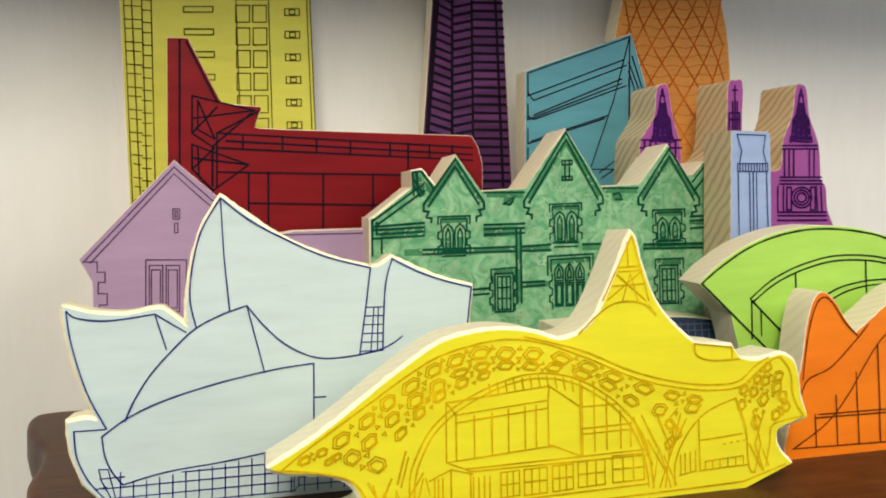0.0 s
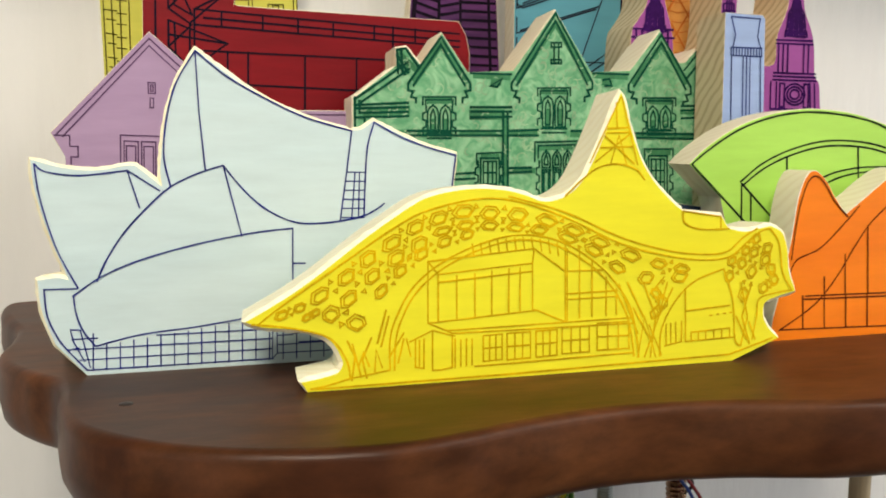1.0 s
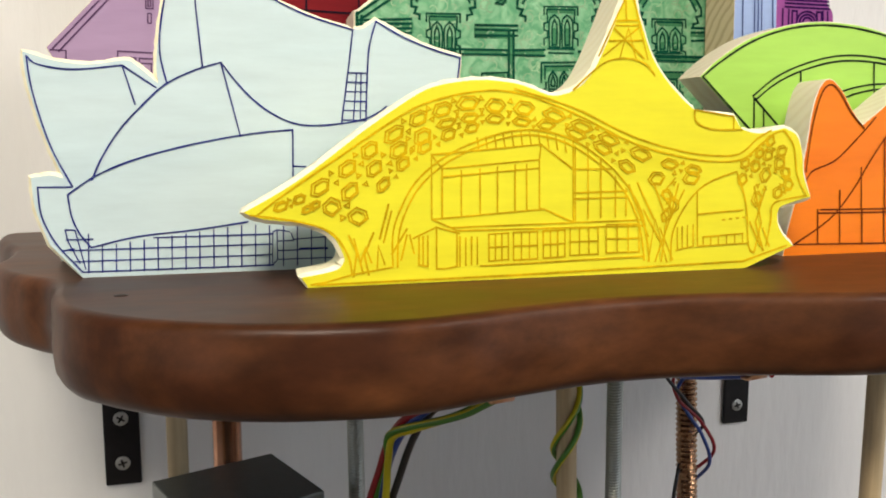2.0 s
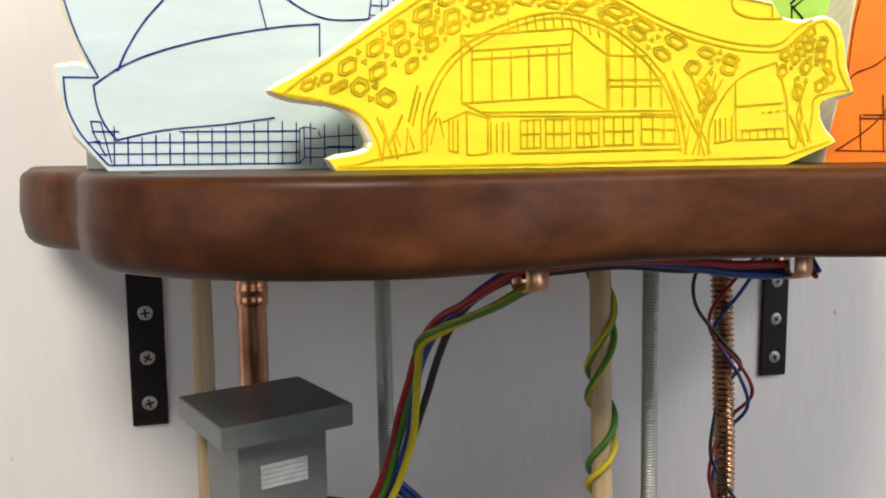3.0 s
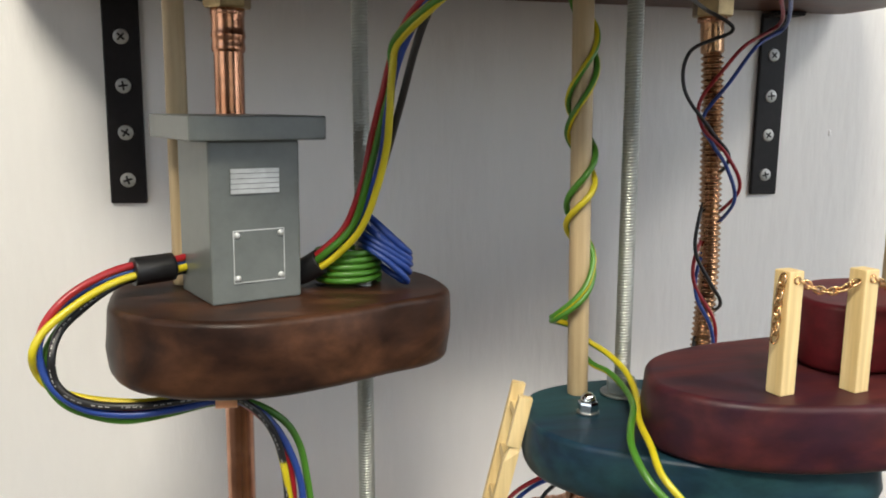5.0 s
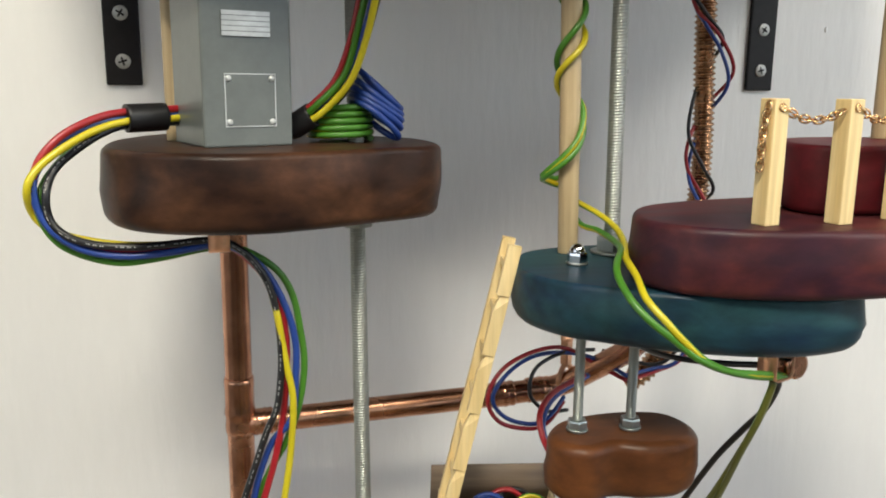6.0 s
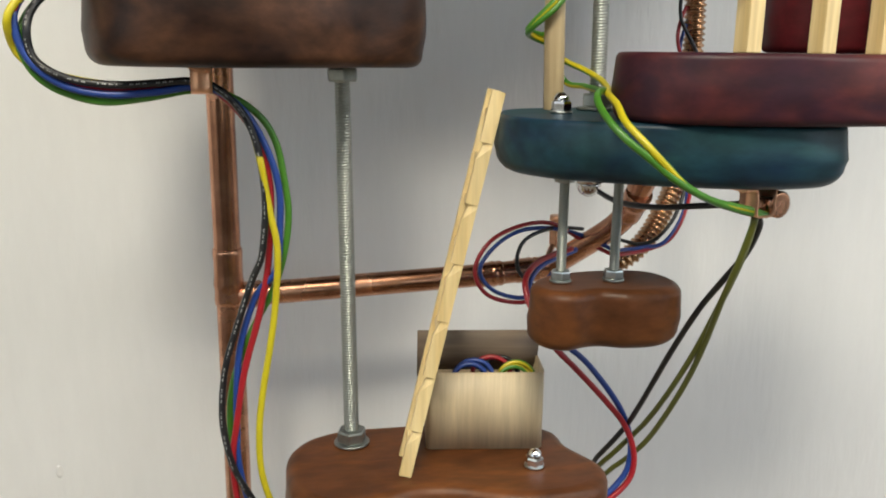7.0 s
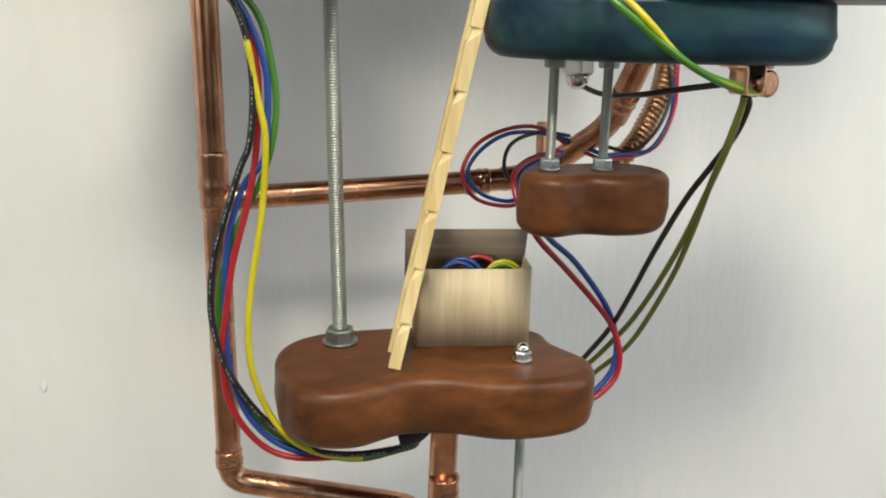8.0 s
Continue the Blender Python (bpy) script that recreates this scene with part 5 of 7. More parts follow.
ink(dome_tower_cutout, "glazing_drawing", INK_RUST, 0.0005, [
    "~26.4,400.2 32.4,398.1 38.4,399.5 44.5,397.8 50.5,400.1 56.6,398.8 62.7,401.6 68.8,401.2 74.9,404.4",
    "~25,392.7 31,390.6 37.5,392.0 44.1,390.3 50.6,392.6 57.3,391.4 63.8,394.1 70.5,393.8 76.6,397.0",
    "~23.2,385.1 30.2,383.1 37.2,384.5 43.7,382.8 50.8,385.1 57.9,383.9 64.5,386.7 71.7,386.3 78.9,389.6",
    "~21.8,377.6 28.8,375.5 36.3,377.0 43.3,375.3 50.9,377.6 58.6,376.5 65.7,379.2 73.4,378.9 80.6,382.1",
    "~19.9,370.0 27.9,368.0 35.4,369.4 43.5,367.8 51,370.1 58.7,368.9 66.8,371.7 74.6,371.4 82.8,374.7",
    "~18.5,362.5 26.5,360.4 35,361.9 43.1,360.3 51.2,362.6 59.4,361.4 67.5,364.2 76.3,363.9 84.5,367.2",
    "~17.1,354.9 25.6,352.9 34.1,354.3 42.7,352.7 51.3,355.1 60,353.9 68.7,356.7 77.5,356.4 86.3,359.7",
    "~15.8,347.4 24.7,345.3 33.2,346.8 42.3,345.2 51.4,347.5 60.7,346.3 69.9,349.2 78.7,348.8 88,352.1",
    "~14.4,339.8 23.9,337.8 32.9,339.2 42.5,337.6 51.6,340.0 60.8,338.7 70.6,341.6 79.9,341.3 89.8,344.6",
    "~13,332.3 23,330.2 32.5,331.7 42.1,330.0 51.7,332.4 61.5,331.2 71.2,334.0 81.1,333.7 91.5,337.0",
    "~12.1,324.7 22.1,322.7 31.6,324.1 41.7,322.4 51.9,324.8 62.1,323.6 72.4,326.4 82.3,326.0 92.7,329.4",
    "~10.7,317.2 21.2,315.1 31.2,316.5 41.8,314.8 52,317.2 62.3,315.9 73.1,318.8 83.5,318.4 94.5,321.7",
    "~9.8,309.6 20.3,307.5 30.8,308.9 41.5,307.2 52.1,309.5 63,308.3 73.8,311.1 84.8,310.7 95.7,314.0",
    "~8.9,302.0 19.4,299.9 30.4,301.3 41.1,299.6 52.3,301.9 63.6,300.6 74.5,303.4 86,303.1 97,306.3",
    "~8,294.5 19,292.3 30,293.7 41.2,292.0 52.4,294.3 63.8,293.0 75.1,295.7 86.7,295.3 98.2,298.6",
    "~7.1,286.9 18.6,284.7 29.7,286.1 41.3,284.3 52.5,286.6 63.9,285.3 75.8,288.0 87.4,287.6 99.5,290.9",
    "~6.2,279.3 17.7,277.1 29.3,278.4 41,276.7 52.7,278.9 64.6,277.6 76.5,280.3 88.6,279.9 100.7,283.1",
    "~5.8,271.7 17.3,269.5 28.9,270.8 41.1,269.0 52.8,271.2 64.7,269.8 77.2,272.6 89.3,272.1 101.4,275.3",
    "~5.4,264.1 16.9,261.9 29,263.2 40.7,261.3 53,263.5 65.4,262.1 77.4,264.8 90,264.3 102.2,267.5",
    "~5,256.5 16.5,254.2 28.6,255.5 40.8,253.6 53.1,255.8 65.6,254.3 78,257.0 90.7,256.5 102.9,259.6",
    "~4.6,248.9 16.6,246.6 28.7,247.8 41,245.9 53.2,248.1 65.7,246.6 78.2,249.2 90.9,248.6 103.6,251.8",
    "~4.2,241.3 16.2,238.9 28.3,240.1 41.1,238.2 53.4,240.3 65.9,238.8 78.9,241.4 91.6,240.8 104.3,243.9",
    "~3.8,233.7 16.4,231.3 28.4,232.4 41.2,230.4 53.5,232.5 66,231.0 79.1,233.6 91.8,232.9 105.1,236.0",
    "~3.9,226.1 16.5,223.6 28.6,224.7 41.3,222.7 53.7,224.8 66.2,223.1 79.2,225.7 92,225.0 105.3,228.1",
    "~4,218.4 16.6,215.9 28.7,217.0 41.5,214.9 53.8,217.0 66.3,215.3 79.4,217.8 92.1,217.1 105.5,220.1",
    "~4.1,210.7 16.7,208.2 28.8,209.3 41.6,207.1 54,209.1 66.5,207.5 79.6,209.9 92.3,209.2 105.6,212.2",
    "~4.2,203.1 16.8,200.5 28.9,201.5 41.7,199.4 54.1,201.3 66.6,199.6 79.7,202.1 92.5,201.2 105.8,204.2",
    "~4.8,195.4 16.9,192.7 29,193.8 41.9,191.5 54.2,193.5 66.8,191.7 79.9,194.1 92.7,193.3 105.5,196.2",
    "~5.4,187.7 17.5,185.0 29.7,186.0 42,183.7 54.4,185.6 66.9,183.8 79.5,186.2 92.3,185.3 105.1,188.2",
    "~5.5,180.0 17.6,177.2 29.8,178.2 42.1,175.9 54.5,177.8 67.1,175.9 79.7,178.3 92.5,177.3 105.3,180.2",
    "~5.6,172.2 17.7,169.5 29.9,170.4 42.3,168.0 54.7,169.9 67.3,168.0 79.9,170.3 92.7,169.3 105.5,172.2",
    "~5.7,164.5 17.8,161.7 30,162.5 42.4,160.2 54.8,162.0 67.4,160.0 80.1,162.3 92.9,161.3 105.7,164.1",
    "~5.8,156.7 17.9,153.9 30.1,154.7 42.5,152.3 55,154.1 67.6,152.1 80.2,154.3 93.1,153.3 105.9,156.1",
    "~5.9,148.9 18,146.0 30.3,146.8 42.7,144.4 55.1,146.1 67.7,144.1 80.4,146.3 93.2,145.3 106.1,148.0",
])
church_cutout = board("building_cutout", 0.295, 0.553, 0.042, MAGENTA,
    "0.8,45.8* 174.6,36.5* 168.1,127.0* 162.4,139.4 160.3,156.0 155.5,161.3* 153.6,183.9 150.2,196.0 143.5,210.9 140.4,230.1 135.7,234.2 130.8,231.6 128.4,210.7 121,191.4 118.7,170.0 98.9,170.1* 88.7,187.0 85,199.5 84.6,233.0 78.7,235.7 72.6,231.8 72,199.4 67.6,180.6 50.8,170.1* 34.8,170.1* 32.6,190.7 26.7,209.1 22.7,229.0 18.1,231.3 13.6,227.1 12.1,208.9 5,196.6 1.5,190.5 -0,170.1",
    "magenta painted pine cutout of a church with three spires", "building cutout", PINE_RINGED)
ink(church_cutout, "spire_drawing", INK_PURPLE, 0.0015, [
    "18.1,228.1 16.4,219.9 14.8,209.7 12.1,205.6 11.4,191.4",
    "18.1,228.1 20.1,220.0 22.1,209.9 24.9,205.8 26.1,191.5",
    "16.4,223.2 20,223.2",
    "14.8,210.2 22.1,210.3",
    "13.9,205.7 23.1,205.8",
    "13.6,201.2 23.6,201.3",
    "12.7,196.7 24.6,196.8",
    "12.3,192.2 25.2,192.3",
    "16,216.7 20.6,215.9",
    "15.6,213.4 21.1,212.7",
    "14.8,210.2 22.1,209.5",
    "14.4,206.9 22.6,206.2",
    "13.5,203.6 23.6,202.9",
    "13.1,200.4 24.1,199.7",
    "12.7,197.1 24.6,196.4",
    "11.9,193.8 25.6,193.1",
    "11.5,190.6 26.1,189.9",
    "~14.4,202.8 13,205.2 12.6,201.2",
    "~13.2,197.1 11.8,199.5 11.4,195.5",
    "~11.9,191.4 10.5,193.8 10.1,189.8",
    "~22.7,202.9 24,205.4 24.5,201.3",
    "~24.2,197.2 25.5,199.7 26,195.6",
    "~25.6,191.5 27,194.0 27.5,189.9",
    "16,217.9 12.8,191.4",
    "16.5,217.9 14.2,191.4",
    "16.9,217.9 15.5,191.4",
    "17.8,217.9 17.4,191.4",
    "18.3,217.9 18.7,191.5",
    "18.8,217.9 20.1,191.5",
    "19.7,218.0 22,191.5",
    "20.1,218.0 23.3,191.5",
    "20.6,218.0 24.7,191.5",
    "135.3,230.8 133.6,222.3 131.9,211.6 129,207.3 128.5,192.3",
    "135.3,230.8 137.6,222.4 140,211.7 143.1,207.5 144.7,192.5",
    "133.5,225.7 137.5,225.8",
    "131.9,212.0 140,212.2",
    "131,207.3 141.1,207.5",
    "130.7,202.6 141.8,202.8",
    "129.8,197.9 143,198.0",
    "129.5,193.2 143.6,193.3",
    "133.2,218.9 138.2,218.1",
    "132.8,215.4 138.9,214.7",
    "131.9,212.0 140,211.3",
    "131.5,208.6 140.6,207.9",
    "130.6,205.2 141.7,204.5",
    "130.2,201.8 142.4,201.0",
    "129.8,198.3 143,197.6",
    "128.9,194.9 144.1,194.2",
    "128.5,191.5 144.7,190.7",
    "~131.6,204.3 130.1,206.9 129.7,202.6",
    "~130.3,198.3 128.7,200.9 128.4,196.6",
    "~129,192.3 127.4,194.9 127.1,190.6",
    "~140.7,204.5 142.1,207.0 142.8,202.8",
    "~142.4,198.5 143.9,201.1 144.5,196.8",
    "~144.2,192.5 145.6,195.1 146.3,190.8",
    "133.1,220.1 130,192.4",
    "133.6,220.1 131.5,192.4",
    "134.1,220.2 133,192.4",
    "135.2,220.2 135.1,192.4",
    "135.7,220.2 136.6,192.4",
    "136.2,220.2 138.1,192.4",
    "137.2,220.2 140.1,192.4",
    "137.7,220.2 141.6,192.4",
    "138.2,220.2 143.1,192.5",
    "77.9,232.0 78.7,199.5",
    "76,228.6 79.9,228.7",
    "74.5,211.9 82.2,212.1",
    "73.7,206.9 83.3,207.1",
    "73.6,211.9 74,195.2",
    "82.2,212.1 82.7,195.3",
    "76.2,220.3 76.8,196.9",
    "80.1,220.4 80.7,197.0",
])
ink(church_cutout, "tower_drawing", INK_PURPLE, 0.0015, [
    "119.9,188.0 151.9,188.2",
    "119.8,185.4 152.4,185.6",
    "119,164.0 156.2,163.9",
    "118.9,161.5 156.7,161.3",
    "118.8,158.9 157.2,158.7",
    "117.9,137.4 161.1,136.8",
    "117.8,134.8 161.5,134.1",
    "117.7,131.3 162.1,130.6",
    "122.2,185.5 122.9,164.0",
    "126.2,185.5 126.9,164.0",
    "130.2,185.5 130.9,164.0",
    "144.4,185.6 145.1,164.0",
    "148.5,185.6 149.2,163.9",
    "117.1,157.2 117.7,137.4",
    "122.1,157.2 122.7,137.3",
    "155.6,156.9 157.4,136.8",
    "151.5,157.0 153.2,136.9",
    "125.1,156.3 129.2,156.2 129.7,138.9 125.7,139.0 125.1,156.3",
    "146.4,156.1 150.5,156.1 151.1,138.7 147,138.7 146.4,156.1",
    "~142.6,148.3 141.9,146.3 139.9,145.1 137.4,145.1 135.3,146.4 134.5,148.4 135.2,150.4 137.2,151.7 139.7,151.7 141.8,150.4 142.6,148.3",
    "~145.2,148.3 144,145.0 140.7,143.0 136.7,143.0 133.3,145.1 131.9,148.4 133.1,151.7 136.3,153.8 140.4,153.7 143.8,151.6 145.2,148.3",
    "~147.7,148.3 146.1,143.7 141.6,140.9 135.9,141.0 131.3,143.9 129.4,148.5 131,153.0 135.4,155.8 141.1,155.8 145.8,152.9 147.7,148.3",
    "4.2,190.5 4.5,170.1",
    "8.7,190.6 9,170.1",
    "13.3,190.6 13.6,170.1",
    "24.7,190.7 25.1,170.1",
    "29.3,190.7 29.7,170.1",
    "1.5,191.3 33.5,191.6",
    "0.6,185.6 34.5,185.8",
])
column_cutout = board("building_cutout", 0.325, 0.484, 0.032, SKY_BLUE,
    "3.4,56.4* 37,54.6* 29,191.3 26.8,193.5* -0.4,193.9*",
    "light blue painted pine cutout of a slender brick tower", "building cutout", PINE_RINGED)
ink(column_cutout, "tower_drawing", INK_NAVY, 0.0008, [
    "3.8,191.8 25.2,191.2 23.8,180.1 26.6,172.7 6,172.6 7.5,180.8 3.8,191.8",
    "4.7,172.6 27.4,172.7 27.6,167.4 4.9,167.5 4.7,172.6",
    "6.4,172.3 6.6,167.8",
    "8.6,172.3 8.7,167.8",
    "10.7,172.3 10.8,167.8",
    "12.8,172.3 12.9,167.8",
    "15,172.3 15.1,167.8",
    "17.1,172.3 17.2,167.8",
    "19.2,172.3 19.4,167.8",
    "21.4,172.3 21.5,167.8",
    "23.5,172.3 23.7,167.8",
    "25.7,172.3 25.8,167.8",
    "5.3,166.7 9.8,59.9",
    "26.7,166.7 33.4,58.7",
    "13.8,166.7 18.4,59.5",
    "16.4,166.7 21.1,59.3",
    "19,166.7 23.7,59.2",
])
terrace_cutout = board("building_cutout", 0.197, 0.478, 0.03, NAVY,
    "-0.2,36.2* 138.6,34.4* 125.2,57.8 113.1,71.2* 79.3,74.2 3.4,71.4*",
    "dark navy painted pine cutout of a low terrace", "building cutout")
ink(terrace_cutout, "window_drawing", INK_PALE, 0.0006, [
    "79.4,71.3 80.8,60.2",
    "84.3,71.1 85.7,60.0",
    "89.2,70.8 90.6,59.7",
    "94.1,70.6 95.5,59.4",
    "99,70.4 100.5,59.2",
    "104,70.1 105.5,58.9",
    "109,69.9 110.5,58.6",
    "114,69.6 115.5,58.4",
    "119,69.4 120.5,58.1",
    "78.6,69.5 115.7,68.8",
    "78.7,65.5 118.7,64.6",
])
annex_cutout = board("building_cutout", -0.072, 0.490, 0.02, SAGE,
    "0,0* 60,0* 60,50* 30,54 0,46*",
    "small sage green painted pine cutout behind the concert hall", "building cutout")


# ---- the shelf and its fixings
shelf = slab("shelf", [(-0.02, 0.646), (-0.08, 0.646), (-0.114, 0.646), (-0.130, 0.638), (-0.129, 0.612), (-0.119, 0.580), (-0.108, 0.550), (-0.105, 0.520), (-0.105, 0.492), (-0.098, 0.467), (-0.083, 0.444), (-0.069, 0.428), (-0.0635, 0.412), (-0.0605, 0.388), (-0.053, 0.363), (-0.042, 0.347), (-0.026, 0.332), (-0.010, 0.321), (0.012, 0.311), (0.039, 0.304), (0.070, 0.301), (0.096, 0.305), (0.125, 0.313), (0.163, 0.320), (0.195, 0.320), (0.229, 0.315), (0.255, 0.308), (0.280, 0.302), (0.312, 0.300), (0.345, 0.306), (0.380, 0.322), (0.410, 0.345), (0.435, 0.375), (0.455, 0.410), (0.475, 0.450), (0.495, 0.500), (0.512, 0.550), (0.522, 0.600), (0.514, 0.646), (0.45, 0.646), (0.35, 0.646), (0.20, 0.646), (0.08, 0.646)],
             SHELF_BASE, SHELF_TOP, WALNUT, "thick dark walnut live-edge shelf fixed to the wall", "shelf", 0.005, 0.010, 0.002)


def knot(parent, at, radius, axis="z"):
    """A small dark knot flush in the wood."""
    ob = part("knot", lathe(bmesh.new(), [(radius, -0.0008), (radius * 0.95, 0.0002), (radius * 0.3, 0.0005)], 14, Vector(at) - parent.location, axis), KNOT_WOOD, parent, "small dark knot")
    return ob


knot(shelf, (-0.0316, 0.381, SHELF_TOP), 0.0032)


def screw(parent, at, turn):
    """A zinc countersunk screw, its head towards the room, the cross recess drawn as a flat black cross."""
    bm = lathe(bmesh.new(), [(0.0012, -0.001), (0.0054, 0.0), (0.0053, 0.0006), (0.0044, 0.0010), (0.0004, 0.0011)], 20, at, "y")
    head = part("screw", bm, SCREW_ZINC, parent, "zinc cross-head screw")
    # Black cross laid on the head, for the shade in its recess.
    bm = bmesh.new()
    for a in (turn, turn + math.pi / 2):
        c, s = math.cos(a), math.sin(a)
        q = [(0.0032 * c * i - 0.0007 * s * j, -0.00125, 0.0032 * s * i + 0.0007 * c * j) for i, j in ((-1, -1), (1, -1), (1, 1), (-1, 1))]
        bm.faces.new([bm.verts.new(Vector(at) + Vector(p)) for p in q])
    bm.verts.ensure_lookup_table()
    part("recess_shade", bm, BLACK_STEEL, head)


def shelf_bracket(x):
    root = thing("shelf_bracket", (x, WALL_Y, 1.247), "black steel angle bracket screwed to the wall under the shelf", "shelf bracket", "shelf brackets")
    part("wall_plate", box_bm(-0.0125, -0.004, 0, 0.0125, -0.0002, 0.1523, 0.0012), BLACK_STEEL, root)
    part("shelf_plate", box_bm(-0.0125, -0.026, 0.1485, 0.0125, -0.0042, 0.1523, 0.0012), BLACK_STEEL, root)
    for k, z in enumerate((0.017, 0.051, 0.084, 0.118)):
        screw(root, (0, -0.0042, z), 0.3 + k * 0.7)
    return root


shelf_bracket(-0.064)
shelf_bracket(0.456)


def dowel(at, top, radius, label, slant=0.0):
    bm = lathe(bmesh.new(), [(radius * 0.96, 0), (radius, 0.0006), (radius, top - at[2] - 0.0006), (radius * 0.96, top - at[2])], 20)
    ob = part("wooden_dowel", bm, DOWEL_WOOD)
    ob.matrix_world = pose(*at, 0, math.degrees(math.atan2(slant, top - at[2])), 0)
    return tagged(ob, label, "dowel", "wooden dowels")


TEAL_BASE = 1.1215
PLINTH_TOP, TEAL_TOP, MAROON_TOP, RED_TOP, SMALL_TOP, LOW_TOP = 1.2175, 1.153, 1.187, 1.223, 1.059, 0.936
dowel((-0.0175, 0.495, PLINTH_TOP), SHELF_BASE, 0.0058, "pale wooden dowel standing behind the grey cabinet")
dowel((0.206, 0.447, TEAL_TOP), SHELF_BASE, 0.0060, "pale wooden dowel wrapped by a striped cable", -0.0060)
dowel((0.376, 0.400, RED_TOP), SHELF_BASE, 0.0060, "pale wooden dowel standing on the red platform")

# ---- platforms
plinth = slab("platform", [(-0.054, 0.464), (-0.048, 0.436), (-0.031, 0.415), (-0.004, 0.403), (0.028, 0.401), (0.060, 0.411), (0.090, 0.426), (0.116, 0.438), (0.128, 0.452), (0.130, 0.476), (0.122, 0.508), (0.098, 0.530), (0.06, 0.556), (0.015, 0.575), (-0.03, 0.557), (-0.052, 0.510)],
              1.1765, PLINTH_TOP, WALNUT_DARK, "dark stained wooden platform under the grey cabinet", "platform", 0.0035, 0.008, 0.003)
teal = slab("platform", [(0.166, 0.428), (0.163, 0.403), (0.174, 0.378), (0.193, 0.361), (0.213, 0.346), (0.239, 0.332), (0.265, 0.323), (0.290, 0.321), (0.313, 0.327), (0.326, 0.345), (0.329, 0.374), (0.319, 0.412), (0.290, 0.450), (0.250, 0.466), (0.215, 0.467), (0.181, 0.455)],
            TEAL_BASE, TEAL_TOP, TEAL_STAIN, "teal stained wooden platform with rounded edges", "platform", 0.003, 0.011, 0.0022)
maroon = slab("platform", [(0.214, 0.380), (0.210, 0.358), (0.221, 0.338), (0.243, 0.323), (0.272, 0.314), (0.312, 0.311), (0.36, 0.317), (0.40, 0.335), (0.415, 0.37), (0.40, 0.41), (0.35, 0.43), (0.29, 0.426), (0.25, 0.416), (0.227, 0.402)],
              TEAL_TOP + 0.0004, MAROON_TOP, MAROON_STAIN, "maroon stained wooden platform stacked on the teal one", "platform", 0.004, 0.005, 0.0022)
red_step = slab("platform", [(0.303, 0.386), (0.299, 0.367), (0.307, 0.353), (0.33, 0.349), (0.37, 0.349), (0.403, 0.358), (0.41, 0.385), (0.39, 0.412), (0.35, 0.42), (0.318, 0.410)],
                MAROON_TOP + 0.0004, RED_TOP, RED_STAIN, "red stained wooden platform on the maroon one", "platform", 0.0035, 0.004, 0.0015)
small = slab("platform", [(0.180, 0.404), (0.182, 0.387), (0.196, 0.378), (0.214, 0.382), (0.230, 0.376), (0.251, 0.376), (0.265, 0.386), (0.268, 0.404), (0.258, 0.422), (0.228, 0.428), (0.196, 0.422)],
             1.0235, SMALL_TOP, CHESTNUT, "small chestnut wooden block hung on threaded rods", "platform", 0.006, 0.010, 0.002)
lower = slab("platform", [(0.042, 0.447), (0.045, 0.420), (0.060, 0.401), (0.086, 0.395), (0.116, 0.405), (0.143, 0.400), (0.172, 0.386), (0.206, 0.384), (0.230, 0.394), (0.238, 0.416), (0.226, 0.446), (0.222, 0.470), (0.19, 0.490), (0.10, 0.498), (0.065, 0.492), (0.047, 0.474)],
             0.896, LOW_TOP, CHESTNUT, "chestnut wooden platform with a waisted outline", "platform", 0.008, 0.012, 0.002)

# ---- rods and nuts
rod_a = threaded_rod((0.0865, 0.473, LOW_TOP - 0.02), SHELF_BASE - LOW_TOP + 0.02, 0.010, "long zinc threaded rod between shelf and lower platform", slant=-0.0058)
washer(rod_a, 0.0204, 0.0115)
nut(rod_a, 0.022, 0.0165, 0.008)
nut(rod_a, 1.1765 - LOW_TOP + 0.02 - 0.0085, 0.0165, 0.008, 0.5)
washer(rod_a, SHELF_BASE - LOW_TOP + 0.02 - 0.0018, 0.0135)
nut(rod_a, SHELF_BASE - LOW_TOP + 0.02 - 0.0098, 0.0165, 0.008, 0.1)
rod_b = threaded_rod((0.231, 0.440, TEAL_TOP - 0.02), SHELF_BASE - TEAL_TOP + 0.02, 0.010, "zinc threaded rod between shelf and teal platform", slant=-0.0030)
washer(rod_b, 0.0204, 0.0125)
nut(rod_b, 0.022, 0.0165, 0.008)
washer(rod_b, SHELF_BASE - TEAL_TOP + 0.02 - 0.0018, 0.0135)
nut(rod_b, SHELF_BASE - TEAL_TOP + 0.02 - 0.0098, 0.0165, 0.008, 0.5)
for x, y in ((0.1985, 0.403), (0.2295, 0.400)):
    rod = threaded_rod((x, y, SMALL_TOP - 0.01), TEAL_BASE - SMALL_TOP + 0.02, 0.006, "short zinc threaded rod above the small block", 0.001)
    washer(rod, 0.0102, 0.0062)
    nut(rod, 0.0118, 0.0100, 0.005, 0.3)
    nut(rod, TEAL_BASE - SMALL_TOP + 0.01 - 0.0052, 0.0100, 0.005, 0.6)
low_rod = threaded_rod((0.1945, 0.420, 0.70), 0.197, 0.0065, "thin zinc rod below the lower platform", 0.001)
acorn_nut((0.199, 0.415, TEAL_TOP + 0.0006), 0.0100, "domed chrome acorn nut on the teal platform")
acorn_nut((0.1935, 0.420, LOW_TOP + 0.0006), 0.0100, "domed chrome acorn nut on the lower platform")
acorn_nut((0.2270, 0.438, TEAL_BASE - 0.0006), 0.0170, "domed chrome acorn nut under the teal platform", -1)


